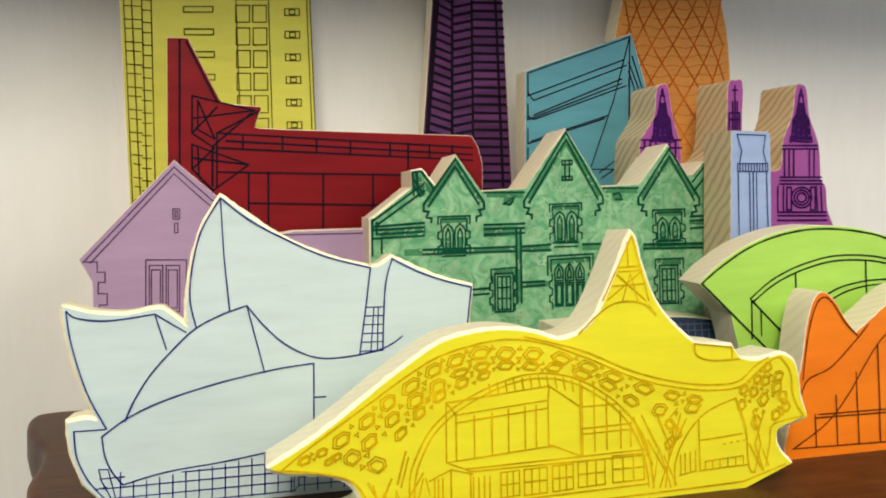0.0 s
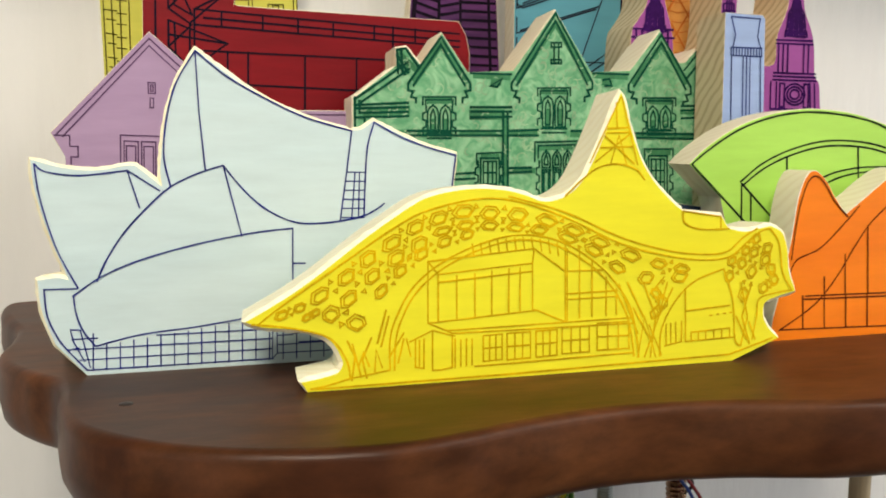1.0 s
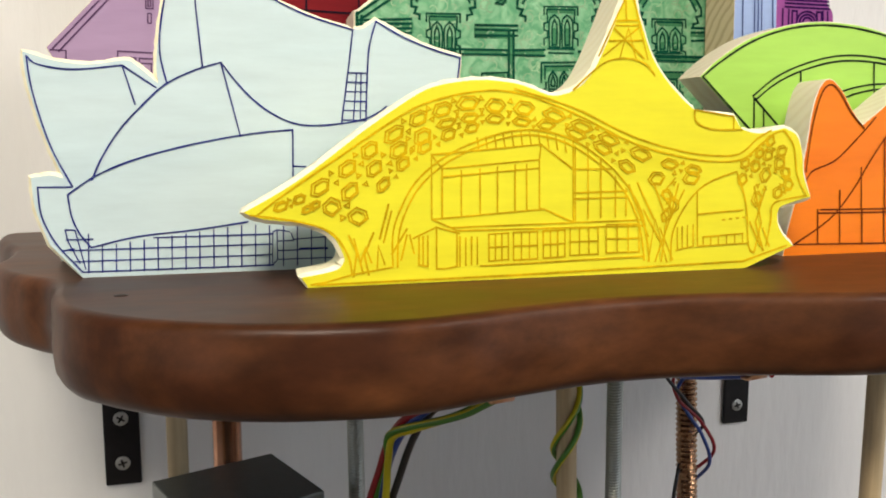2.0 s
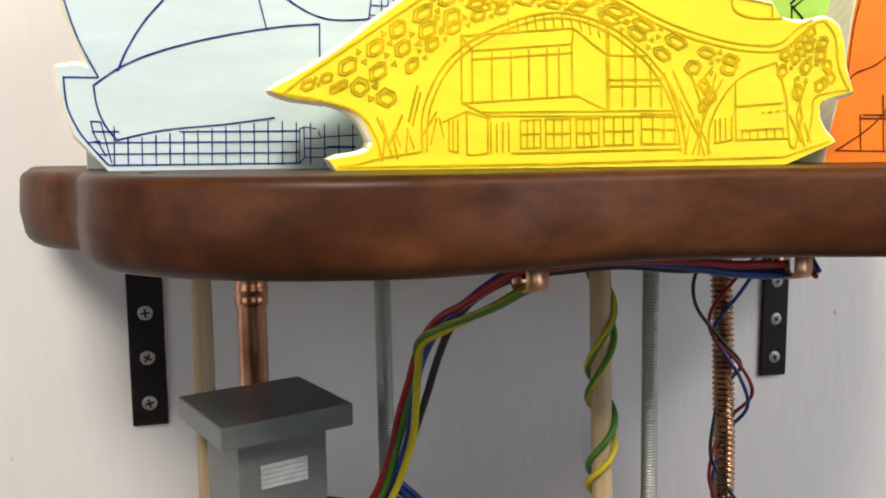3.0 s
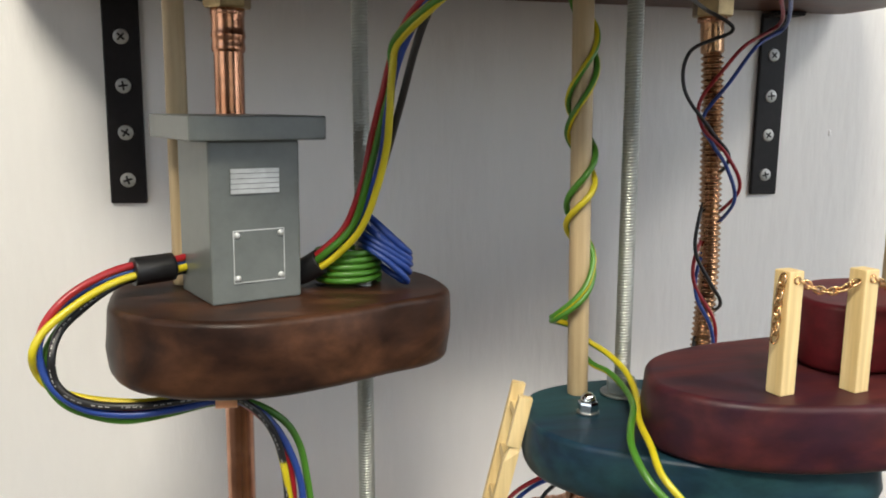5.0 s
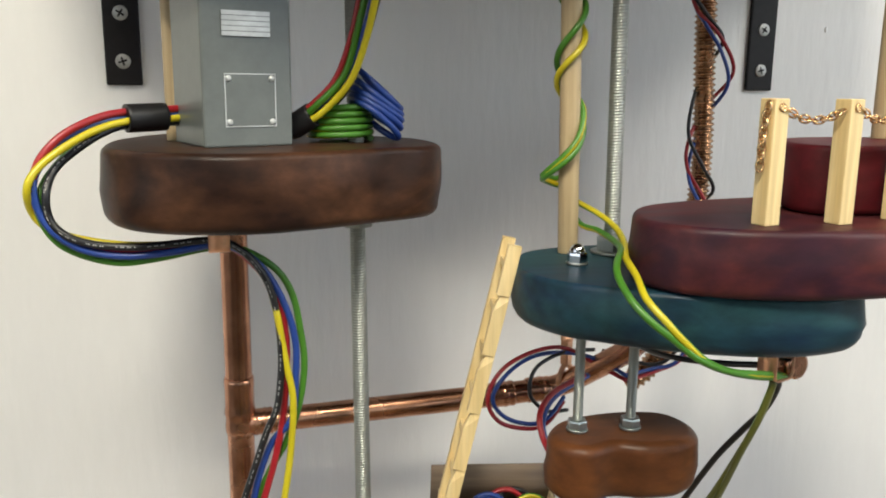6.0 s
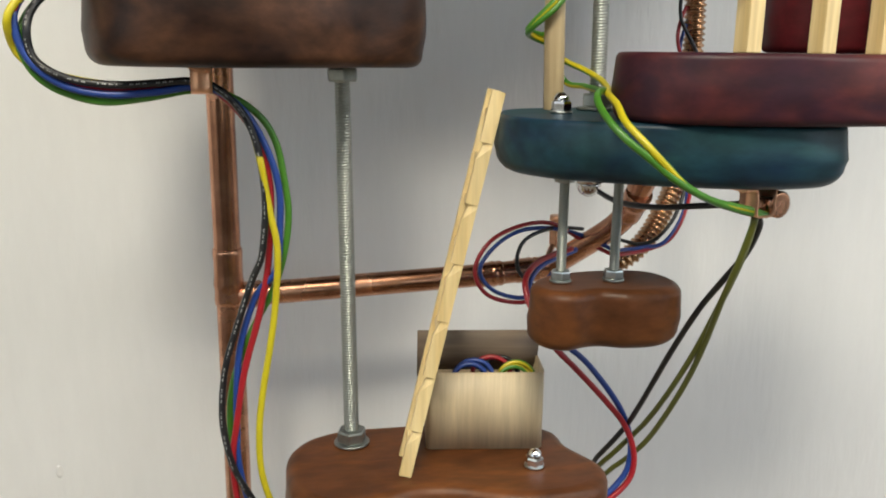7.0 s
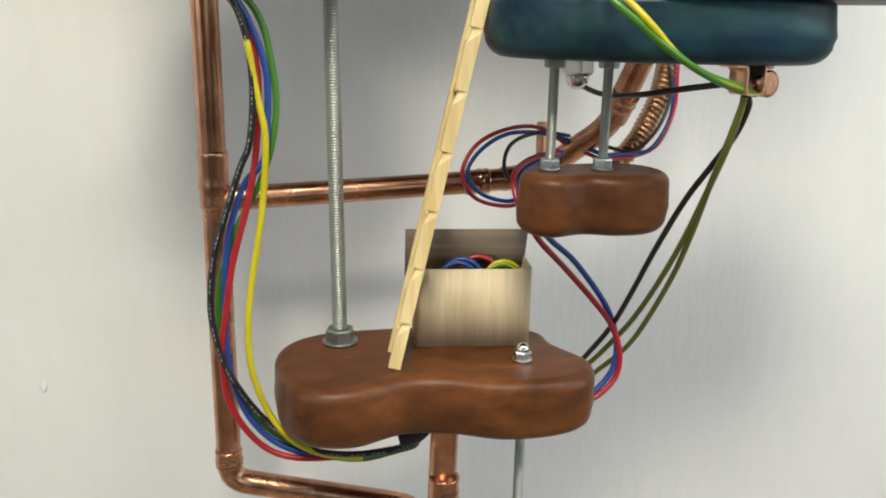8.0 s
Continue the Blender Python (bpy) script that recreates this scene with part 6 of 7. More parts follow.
# ---- copper pipework
def pipe(name, path, radius, mat, label, category, segs=20, gap=0.004, collars=(), radius_of=None):
    """A pipe along a smooth path, with soldered collars (place along the path, length) as parts."""
    root = thing(name, path[0], label, category, "copper pipes")
    base = Vector(path[0])
    pts = [Vector(p) - base for p in (path if radius_of else resample(path, 0.004))]
    part("tube", tube(bmesh.new(), pts, radius_of or radius, segs), mat, root)
    for c0, c1 in collars:
        a, b = Vector(c0) - base, Vector(c1) - base
        d = (b - a).length
        bead = resample([a, b], d / 14)
        part("coupling", tube(bmesh.new(), bead, lambda s, d=d: radius * (1.09 + 0.10 * max(0, 1 - abs(s / d - 0.62) / 0.09) + 0.05 * max(0, 1 - abs(s / d - 0.10) / 0.09) + 0.06 * max(0, 1 - abs(s / d - 0.90) / 0.09)), segs), mat, root, "soldered copper coupling")
    return root


def rounded(points, radius, steps=8):
    """A path of straight runs with rounded bends."""
    pts = [Vector(p) for p in points]
    out = [pts[0]]
    for a, b, c in zip(pts, pts[1:], pts[2:]):
        u, v = (a - b).normalized(), (c - b).normalized()
        p, q = b + u * radius, b + v * radius
        for k in range(steps + 1):
            s = k / steps
            out.append(p * (1 - s) ** 2 + b * 2 * s * (1 - s) + q * s**2)
    out.append(pts[-1])
    return out


PX, PY = 0.0105, 0.550
pipe("copper_pipe", rounded([(PX, PY, SHELF_BASE - 0.014), (PX, PY, 0.800), (0.1455, 0.53, 0.772), (0.147, 0.44, 0.790), (0.147, 0.43, 0.896)], 0.014), 0.0091, COPPER,
     "long upright copper pipe that turns along the wall below", "copper pipe",
     collars=[((PX, PY, 1.3765), (PX, PY, 1.3505)), ((PX, PY, 1.052), (PX, PY, 1.012)), ((PX, PY, 0.826), (PX, PY, 0.812)), ((0.147, 0.43, 0.855), (0.147, 0.43, 0.838))])
pipe("copper_pipe", rounded([(PX + 0.006, PY, 1.0180), (0.190, 0.549, 1.0245), (0.244, 0.548, 1.028), (0.280, 0.50, 1.072), (0.281, 0.46, TEAL_BASE)], 0.016), 0.0084, COPPER,
     "copper branch pipe that climbs under the teal platform", "copper pipe",
     collars=[((PX + 0.009, PY, 1.0181), (PX + 0.022, PY, 1.0186)), ((0.190, 0.549, 1.0245), (0.208, 0.5487, 1.0257)), ((0.2185, 0.5485, 1.0268), (0.236, 0.548, 1.0275)), ((0.2800, 0.495, 1.078), (0.2805, 0.478, 1.096))])


def hex_fitting(x, y, tall):
    root = thing("brass_fitting", (x, y, SHELF_BASE - tall - 0.0002), "brass hexagonal tank fitting under the shelf", "brass fitting", "brass fittings")
    part("hexagon", hexagon(bmesh.new(), (0, 0, 0), 0.0255, tall, 0.25), BRASS, root)
    part("flange", lathe(bmesh.new(), [(0.0140, tall - 0.0025), (0.0150, tall - 0.0019), (0.0150, tall + 0.0001)], 24), BRASS, root)
    part("collar", lathe(bmesh.new(), [(0.0100, -0.004), (0.0104, -0.003), (0.0106, 0.001)], 24), COPPER, root)


hex_fitting(PX, PY, 0.0228)
FX, FY = 0.3515, 0.570
hex_fitting(FX, FY, 0.0143)
flex_path = resample(spline(V((FX, FY, 1.3825), (FX + 0.004, FY, 1.33), (FX + 0.007, FY, 1.27), (FX + 0.010, FY, 1.20), (FX + 0.008, FY, 1.14), (0.351, 0.557, 1.110), (0.340, 0.545, 1.086), (0.330, 0.540, 1.070), (0.319, 0.535, 1.055), (0.304, 0.532, 1.041), (0.292, 0.536, 1.032)), 16), 0.0007)
pipe("corrugated_pipe", flex_path, 0.0066, COPPER_FLEX, "corrugated copper hose between shelf and teal platform", "corrugated pipe", 14,
     radius_of=lambda s: 0.0084 if s < 0.022 else 0.0074 + 0.0010 * math.sin(s * math.tau / 0.0042))


# ---- copper clips
def saddle_clip(at, turn, width, drop, gap, label):
    """A bent copper strap under a board: a loop that holds cables, with a screwed ear."""
    root = thing("copper_clip", at, label, "copper clip", "copper clips", turn)
    for nm, r0, half in (("strap", 0.0, 0.0055), ("inner_strap", -0.0012, 0.003)):
        path = rounded([(-width / 2 - 0.009, 0, -0.0008), (-width / 2, 0, -0.0008), (-width / 2, 0, -drop + r0), (width / 2, 0, -drop + r0), (width / 2, 0, -0.0008)], 0.0035, 6)
        bm = bmesh.new()
        rows = []
        for p, s, u, t in frames_along(path):
            n = Vector((0, 1, 0)).cross(t).normalized() * 0.0005
            rows.append([bm.verts.new(p + Vector((0, y, 0)) * half + n * k) for y, k in ((-1, -1), (1, -1), (1, 1), (-1, 1))])
        for a, b in zip(rows, rows[1:]):
            for k in range(4):
                bm.faces.new((a[k], a[(k + 1) % 4], b[(k + 1) % 4], b[k])).smooth = k in (0, 2)
        bm.faces.new(rows[0][::-1])
        bm.faces.new(rows[-1])
        part(nm, bm, COPPER_BRIGHT, root)
        if gap < 1:
            break
    part("clip_screw", lathe(bmesh.new(), [(0.0022, -0.0024), (0.0026, -0.0018), (0.0026, -0.0014)], 14, (-width / 2 - 0.005, 0, 0)), COPPER_BRIGHT, root)
    return root


saddle_clip((0.1305, 0.367, SHELF_BASE), -80, 0.014, 0.016, 0, "bright copper strap clip holding cables under the shelf")
saddle_clip((0.2665, 0.369, SHELF_BASE), -80, 0.014, 0.016, 0, "bright copper strap clip holding cables under the shelf")
saddle_clip((0.0055, 0.440, 1.1767), 90, 0.012, 0.014, 0, "bright copper strap clip under the dark platform")
saddle_clip((0.2790, 0.342, TEAL_BASE + 0.0004), 20, 0.014, 0.015, 0, "bright copper strap clip under the teal platform")
branch_clip = thing("copper_clip", (0.2475, 0.545, 1.036), "copper pipe clip round the branch pipe", "copper clip", "copper clips", 40)
part("ring", tube(bmesh.new(), spline(V((0.0105, 0, 0), (0, 0, 0.0115), (-0.0105, 0, 0), (0, 0, -0.0105)), 8, True) + V((0.0105, 0, 0)), 0.0022, 8), COPPER_BRIGHT, branch_clip)
part("stand_off", box_bm(-0.004, -0.003, 0.0110, 0.004, 0.003, 0.029, 0.0008), COPPER_BRIGHT, branch_clip)
part("clip_screw", lathe(bmesh.new(), [(0.0045, 0.029), (0.0048, 0.0295), (0.0045, 0.033)], 14), COPPER_BRIGHT, branch_clip)


# ---- cables
def cable(path, colour, label, radius=0.0017, second=None, twist=60.0, group="cables", stripe=(0, 1, 2, 5, 6)):
    pts = resample(spline([Vector(p) for p in path], 10), 0.0022)
    base = pts[0].copy()
    ob = part("cable", tube(bmesh.new(), [p - base for p in pts], radius, 10, stripe if second else None, twist), [colour] + ([second] if second else []))
    ob.location = base
    return tagged(ob, label, "cable", group)


CORES = ((PVC_RED, None, "red"), (PVC_BLUE, None, "blue"), (PVC_YELLOW, PVC_GREEN, "yellow and green striped"), (PVC_BLACK, None, "black"), (PVC_GREEN, PVC_YELLOW, "green striped"))
RISES = {
    "red": [(0.044, 0.472, 1.228), (0.059, 0.464, 1.240), (0.071, 0.458, 1.254), (0.079, 0.450, 1.278), (0.084, 0.445, 1.304), (0.088, 0.435, 1.326), (0.092, 0.426, 1.347), (0.098, 0.411, 1.363), (0.107, 0.392, 1.374), (0.118, 0.376, 1.386), (0.125, 0.371, 1.391), (0.132, 0.367, 1.392), (0.149, 0.367, 1.394), (0.176, 0.367, 1.395), (0.204, 0.367, 1.394), (0.233, 0.367, 1.391), (0.262, 0.367, 1.390)],
    "blue": [(0.044, 0.474, 1.226), (0.060, 0.467, 1.234), (0.073, 0.460, 1.247), (0.082, 0.451, 1.268), (0.088, 0.441, 1.292), (0.090, 0.435, 1.314), (0.093, 0.428, 1.336), (0.098, 0.417, 1.354), (0.104, 0.400, 1.368), (0.115, 0.384, 1.383), (0.126, 0.374, 1.392), (0.137, 0.370, 1.394), (0.150, 0.370, 1.395), (0.177, 0.370, 1.394), (0.206, 0.370, 1.391), (0.235, 0.370, 1.386), (0.264, 0.370, 1.384)],
    "yellow and green striped": [(0.044, 0.472, 1.224), (0.056, 0.463, 1.230), (0.066, 0.458, 1.238), (0.078, 0.450, 1.253), (0.085, 0.441, 1.274), (0.089, 0.431, 1.297), (0.090, 0.427, 1.315), (0.091, 0.425, 1.336), (0.093, 0.422, 1.349), (0.099, 0.406, 1.358), (0.108, 0.387, 1.368), (0.117, 0.374, 1.376), (0.126, 0.368, 1.383), (0.131, 0.365, 1.387)],
    "black": [(0.044, 0.478, 1.225), (0.063, 0.468, 1.234), (0.077, 0.458, 1.249), (0.087, 0.445, 1.279), (0.095, 0.428, 1.317), (0.100, 0.415, 1.345), (0.104, 0.403, 1.362), (0.112, 0.392, 1.376), (0.127, 0.376, 1.388), (0.151, 0.372, 1.391), (0.178, 0.372, 1.392), (0.207, 0.372, 1.389), (0.237, 0.372, 1.388), (0.264, 0.372, 1.387)],
    "green striped": [(0.044, 0.478, 1.223), (0.059, 0.46, 1.238), (0.0745, 0.454, 1.255), (0.0815, 0.447, 1.28), (0.0875, 0.44, 1.308), (0.0915, 0.431, 1.331), (0.091, 0.424, 1.349), (0.098, 0.405, 1.36), (0.108, 0.385, 1.369), (0.117, 0.372, 1.376), (0.125, 0.366, 1.382), (0.132, 0.363, 1.386)],
}
for c, d, word in CORES:
    cable(RISES[word], c, word + " cable climbing from the cabinet to the shelf", 0.0020, d, 3, "cables from the grey cabinet", (8,))
LOOPS = {
    "red": [(-0.011, 0.480, 1.237), (-0.019, 0.471, 1.236), (-0.040, 0.462, 1.235), (-0.054, 0.452, 1.232), (-0.069, 0.444, 1.224), (-0.079, 0.439, 1.213), (-0.083, 0.437, 1.202), (-0.083, 0.437, 1.191), (-0.076, 0.437, 1.179), (-0.064, 0.438, 1.170), (-0.042, 0.439, 1.165), (-0.020, 0.441, 1.166), (0.001, 0.442, 1.167), (0.013, 0.443, 1.163), (0.026, 0.444, 1.150), (0.035, 0.445, 1.133), (0.039, 0.445, 1.113), (0.039, 0.445, 1.093), (0.037, 0.445, 1.070), (0.035, 0.445, 1.056), (0.030, 0.445, 1.034), (0.023, 0.445, 1.010), (0.019, 0.445, 0.993), (0.015, 0.445, 0.969), (0.012, 0.445, 0.951), (0.012, 0.445, 0.933), (0.015, 0.445, 0.912), (0.025, 0.445, 0.892), (0.038, 0.441, 0.880), (0.055, 0.437, 0.875), (0.080, 0.435, 0.874), (0.109, 0.435, 0.875), (0.125, 0.435, 0.877), (0.129, 0.431, 0.886)],
    "blue": [(-0.011, 0.481, 1.234), (-0.019, 0.472, 1.233), (-0.040, 0.463, 1.232), (-0.054, 0.454, 1.229), (-0.070, 0.446, 1.221), (-0.080, 0.441, 1.209), (-0.083, 0.436, 1.199), (-0.081, 0.436, 1.186), (-0.074, 0.435, 1.175), (-0.061, 0.436, 1.166), (-0.042, 0.437, 1.162), (-0.020, 0.438, 1.163), (0.002, 0.439, 1.166), (0.015, 0.440, 1.163), (0.029, 0.442, 1.150), (0.039, 0.443, 1.130), (0.044, 0.443, 1.110), (0.044, 0.443, 1.090), (0.041, 0.443, 1.063), (0.031, 0.447, 1.050), (0.025, 0.447, 1.037), (0.019, 0.447, 1.017), (0.016, 0.447, 0.993), (0.015, 0.447, 0.968), (0.015, 0.447, 0.943), (0.020, 0.447, 0.916), (0.029, 0.446, 0.897), (0.042, 0.443, 0.884), (0.059, 0.439, 0.877), (0.087, 0.437, 0.872), (0.124, 0.437, 0.876), (0.129, 0.431, 0.886)],
    "yellow and green striped": [(-0.011, 0.476, 1.232), (-0.019, 0.468, 1.231), (-0.040, 0.458, 1.230), (-0.054, 0.449, 1.226), (-0.068, 0.441, 1.218), (-0.080, 0.435, 1.208), (-0.085, 0.432, 1.198), (-0.085, 0.440, 1.185), (-0.078, 0.440, 1.177), (-0.064, 0.441, 1.171), (-0.043, 0.442, 1.167), (-0.020, 0.444, 1.166), (0.001, 0.445, 1.166), (0.014, 0.446, 1.162), (0.028, 0.447, 1.147), (0.034, 0.440, 1.128), (0.037, 0.440, 1.108), (0.039, 0.440, 1.095), (0.042, 0.440, 1.075), (0.040, 0.442, 1.044), (0.036, 0.442, 1.017), (0.031, 0.442, 0.990), (0.028, 0.442, 0.966), (0.028, 0.442, 0.940), (0.033, 0.442, 0.918), (0.041, 0.438, 0.901), (0.052, 0.435, 0.888), (0.069, 0.432, 0.879), (0.094, 0.432, 0.873)],
    "black": [(-0.011, 0.480, 1.229), (-0.019, 0.471, 1.229), (-0.040, 0.462, 1.228), (-0.052, 0.454, 1.224), (-0.065, 0.447, 1.215), (-0.074, 0.442, 1.206), (-0.077, 0.435, 1.195), (-0.076, 0.435, 1.182), (-0.068, 0.433, 1.174), (-0.055, 0.434, 1.169), (-0.036, 0.435, 1.167), (-0.017, 0.436, 1.168), (0.000, 0.437, 1.169), (0.012, 0.438, 1.166), (0.023, 0.439, 1.156), (0.031, 0.440, 1.141), (0.035, 0.440, 1.121), (0.036, 0.440, 1.098), (0.033, 0.440, 1.072), (0.027, 0.442, 1.057), (0.017, 0.442, 1.028), (0.010, 0.442, 1.005), (0.007, 0.442, 0.977), (0.009, 0.442, 0.956), (0.014, 0.442, 0.937), (0.026, 0.442, 0.914), (0.039, 0.439, 0.898), (0.052, 0.436, 0.887), (0.069, 0.432, 0.880), (0.094, 0.432, 0.876), (0.123, 0.432, 0.878), (0.129, 0.431, 0.886)],
    "green striped": [(-0.011, 0.484, 1.230), (-0.020, 0.475, 1.230), (-0.041, 0.466, 1.229), (-0.052, 0.458, 1.225), (-0.067, 0.450, 1.215), (-0.078, 0.444, 1.202), (-0.082, 0.439, 1.190), (-0.080, 0.439, 1.179), (-0.073, 0.439, 1.169), (-0.061, 0.440, 1.162), (-0.044, 0.440, 1.158), (-0.023, 0.441, 1.160), (-0.000, 0.442, 1.164), (0.017, 0.444, 1.162), (0.034, 0.445, 1.151), (0.043, 0.446, 1.136), (0.047, 0.446, 1.116), (0.049, 0.446, 1.095), (0.046, 0.446, 1.072), (0.039, 0.450, 1.049), (0.028, 0.450, 1.029), (0.019, 0.450, 1.009), (0.013, 0.450, 0.989), (0.011, 0.450, 0.968), (0.013, 0.450, 0.942), (0.020, 0.450, 0.919), (0.033, 0.448, 0.897), (0.052, 0.443, 0.882), (0.073, 0.440, 0.873), (0.095, 0.440, 0.868), (0.117, 0.440, 0.871), (0.130, 0.440, 0.874), (0.129, 0.431, 0.886)],
}
for c, d, word in CORES:
    path = LOOPS[word]
    core = cable(path, c, word + " cable looping from the cabinet down below", 0.0020, d, 3, "cables from the grey cabinet", (8,))
    if word == "black":
        bm = bmesh.new()
        line = resample(spline([Vector(p) for p in path], 10), 0.0011)
        for k, (p, q) in enumerate(zip(line, line[1:])):
            if k % 13 > 8 or k % 3 == 2:
                continue
            t = (q - p).normalized()
            out = Vector((-0.25, -1, 0.1))
            out = (out - t * out.dot(t)).normalized()
            up = t.cross(out) * 0.00032
            mid = out * 0.00207 - core.location
            bm.faces.new([bm.verts.new(v + mid) for v in (p - up, p + t * 0.0008 - up, p + t * 0.0008 + up, p + up)])
        tagged(part("printed_bar", bm, PVC_PRINT, core, "grey printed bars along the sheath"), kind="stuff")


def sleeve(path, radius, label):
    pts = resample(spline([Vector(p) for p in path], 8), 0.002)
    base = pts[0].copy()
    ob = part("cable_sleeve", tube(bmesh.new(), [p - base for p in pts], radius, 14), SLEEVE)
    ob.location = base
    return tagged(ob, label, "cable sleeve", "cable sleeves")


sleeve([(0.0390, 0.4740, 1.2250), (0.0480, 0.4710, 1.2270), (0.0580, 0.4660, 1.2335)], 0.0072, "black heat-shrink sleeve on the rising cable bundle")
sleeve([(-0.0215, 0.4710, 1.2321), (-0.0300, 0.4665, 1.2318), (-0.0405, 0.4615, 1.2315)], 0.0076, "black heat-shrink sleeve on the looping cable bundle")
sleeve([(0.118, 0.432, 0.8835), (0.1290, 0.430, 0.8875), (0.137, 0.43, 0.896)], 0.0056, "black cable gland under the lower platform")

TAILS = (
    [(0.216, 0.458, 1.170), (0.222, 0.440, 1.167), (0.220, 0.415, 1.166), (0.211, 0.385, 1.167), (0.195, 0.355, 1.167), (0.190, 0.342, 1.163), (0.191, 0.329, 1.155), (0.197, 0.321, 1.147), (0.207, 0.318, 1.139), (0.220, 0.316, 1.129), (0.241, 0.323, 1.119), (0.265, 0.334, 1.111), (0.284, 0.341, 1.107)],
    [(0.215, 0.458, 1.182), (0.224, 0.445, 1.176), (0.226, 0.425, 1.171), (0.220, 0.400, 1.167), (0.206, 0.368, 1.166), (0.201, 0.345, 1.162), (0.199, 0.330, 1.155), (0.205, 0.320, 1.146), (0.212, 0.316, 1.138), (0.225, 0.318, 1.127), (0.244, 0.325, 1.118), (0.271, 0.336, 1.111), (0.284, 0.342, 1.107)],
)
# striped cables wound round the wooden dowel, then looping over the teal platform: heights at each half turn
TURNS = ((1.394, 1.362, 1.326, 1.297, 1.268, 1.238, 1.200, 1.189), (1.392, 1.346, 1.309, 1.281, 1.256, 1.230, 1.198, 1.184))
for n, word in enumerate(("green and yellow striped cable wound round the dowel", "second striped cable wound round the dowel")):
    wind = V((0.172 - 0.006 * n, 0.400, 1.3935), (0.182, 0.435, 1.3930))
    for k in range(1, 57):
        h = k / 8
        lo = int(min(h, 6.99))
        z = TURNS[n][lo] + (TURNS[n][lo + 1] - TURNS[n][lo]) * (h - lo)
        a = math.pi * (h - 1)
        r = 0.0079 + 0.0085 * max(0, 1 - abs(h - 6.05) / 0.8) ** 1.5
        if a > math.pi * 5.6:
            break
        wind.append(Vector((0.206 - 0.0060 * (z - TEAL_TOP) / 0.244 + r * math.cos(a), 0.447 - r * math.sin(a), z)))
    wind += V(*TAILS[n])
    cable(wind, PVC_GREEN if n == 0 else PVC_YELLOW, word, 0.0018, PVC_YELLOW if n == 0 else PVC_GREEN, 9, "striped cables", (0, 1, 2) if n == 0 else (0, 1, 2, 3, 4))

# thin wires round the corrugated hose
for c, word, pts in (
    (PVC_BLACK, "black", [(0.290, 0.50, 1.391), (0.3300, 0.545, 1.388), (0.3598, 0.555, 1.3753), (0.3300, 0.560, 1.3600), (0.3285, 0.562, 1.3324), (0.3505, 0.559, 1.3032), (0.3665, 0.560, 1.2840), (0.3640, 0.579, 1.262), (0.3482, 0.565, 1.2396), (0.3452, 0.562, 1.2137), (0.3580, 0.5600, 1.1900), (0.3695, 0.563, 1.1725), (0.3650, 0.578, 1.157), (0.3500, 0.565, 1.1380), (0.349, 0.548, 1.1080), (0.341, 0.530, 1.085), (0.326, 0.522, 1.062), (0.306, 0.522, 1.050), (0.270, 0.532, 1.060)]),
    (PVC_RED, "red", [(0.280, 0.369, 1.383), (0.330, 0.46, 1.392), (0.3978, 0.555, 1.3818), (0.3711, 0.555, 1.3653), (0.3581, 0.558, 1.3500), (0.3430, 0.565, 1.3250), (0.3440, 0.561, 1.3060), (0.3629, 0.558, 1.2868), (0.3770, 0.560, 1.2610), (0.3650, 0.575, 1.2357), (0.3470, 0.565, 1.2107), (0.3455, 0.561, 1.1890), (0.3623, 0.559, 1.1612), (0.3690, 0.566, 1.1339), (0.360, 0.555, 1.108), (0.347, 0.532, 1.080), (0.330, 0.521, 1.055), (0.310, 0.520, 1.046), (0.275, 0.50, 1.048)]),
    (PVC_BLUE, "blue", [(0.280, 0.367, 1.386), (0.335, 0.455, 1.390), (0.4000, 0.552, 1.3790), (0.3790, 0.553, 1.3650), (0.3620, 0.557, 1.3400), (0.3450, 0.564, 1.3120), (0.3520, 0.559, 1.2940), (0.3640, 0.557, 1.2760), (0.3720, 0.558, 1.2520), (0.3650, 0.574, 1.2270), (0.3500, 0.566, 1.2000), (0.3470, 0.560, 1.1800), (0.3600, 0.559, 1.1560), (0.3668, 0.563, 1.1280), (0.356, 0.552, 1.102), (0.343, 0.530, 1.074), (0.324, 0.520, 1.052), (0.304, 0.519, 1.048), (0.275, 0.50, 1.0515)]),
):
    cable(pts, c, word + " wire wound round the corrugated copper hose", 0.0014, None, 0, "wires round the hose")

# loops beside the branch pipe, and the tails that hang below
for c, word, dx in ((PVC_RED, "red", 0.0), (PVC_BLUE, "blue", 0.0035)):
    cable([(0.275, 0.50, 1.048 + dx), (0.2590, 0.52, 1.0550 + dx), (0.2359, 0.520, 1.0680 - dx), (0.2109, 0.515, 1.0684 - dx), (0.1872 + dx, 0.510, 1.0589 - dx), (0.1754 + dx, 0.505, 1.0405), (0.1847 + dx, 0.505, 1.0225 + dx), (0.2071, 0.506, 1.0154 + dx), (0.2200, 0.506, 1.019 + dx), (0.235, 0.515, 1.030 + dx)], c, word + " wire looping beside the copper branch pipe", 0.0015, None, 0, "looping wires")
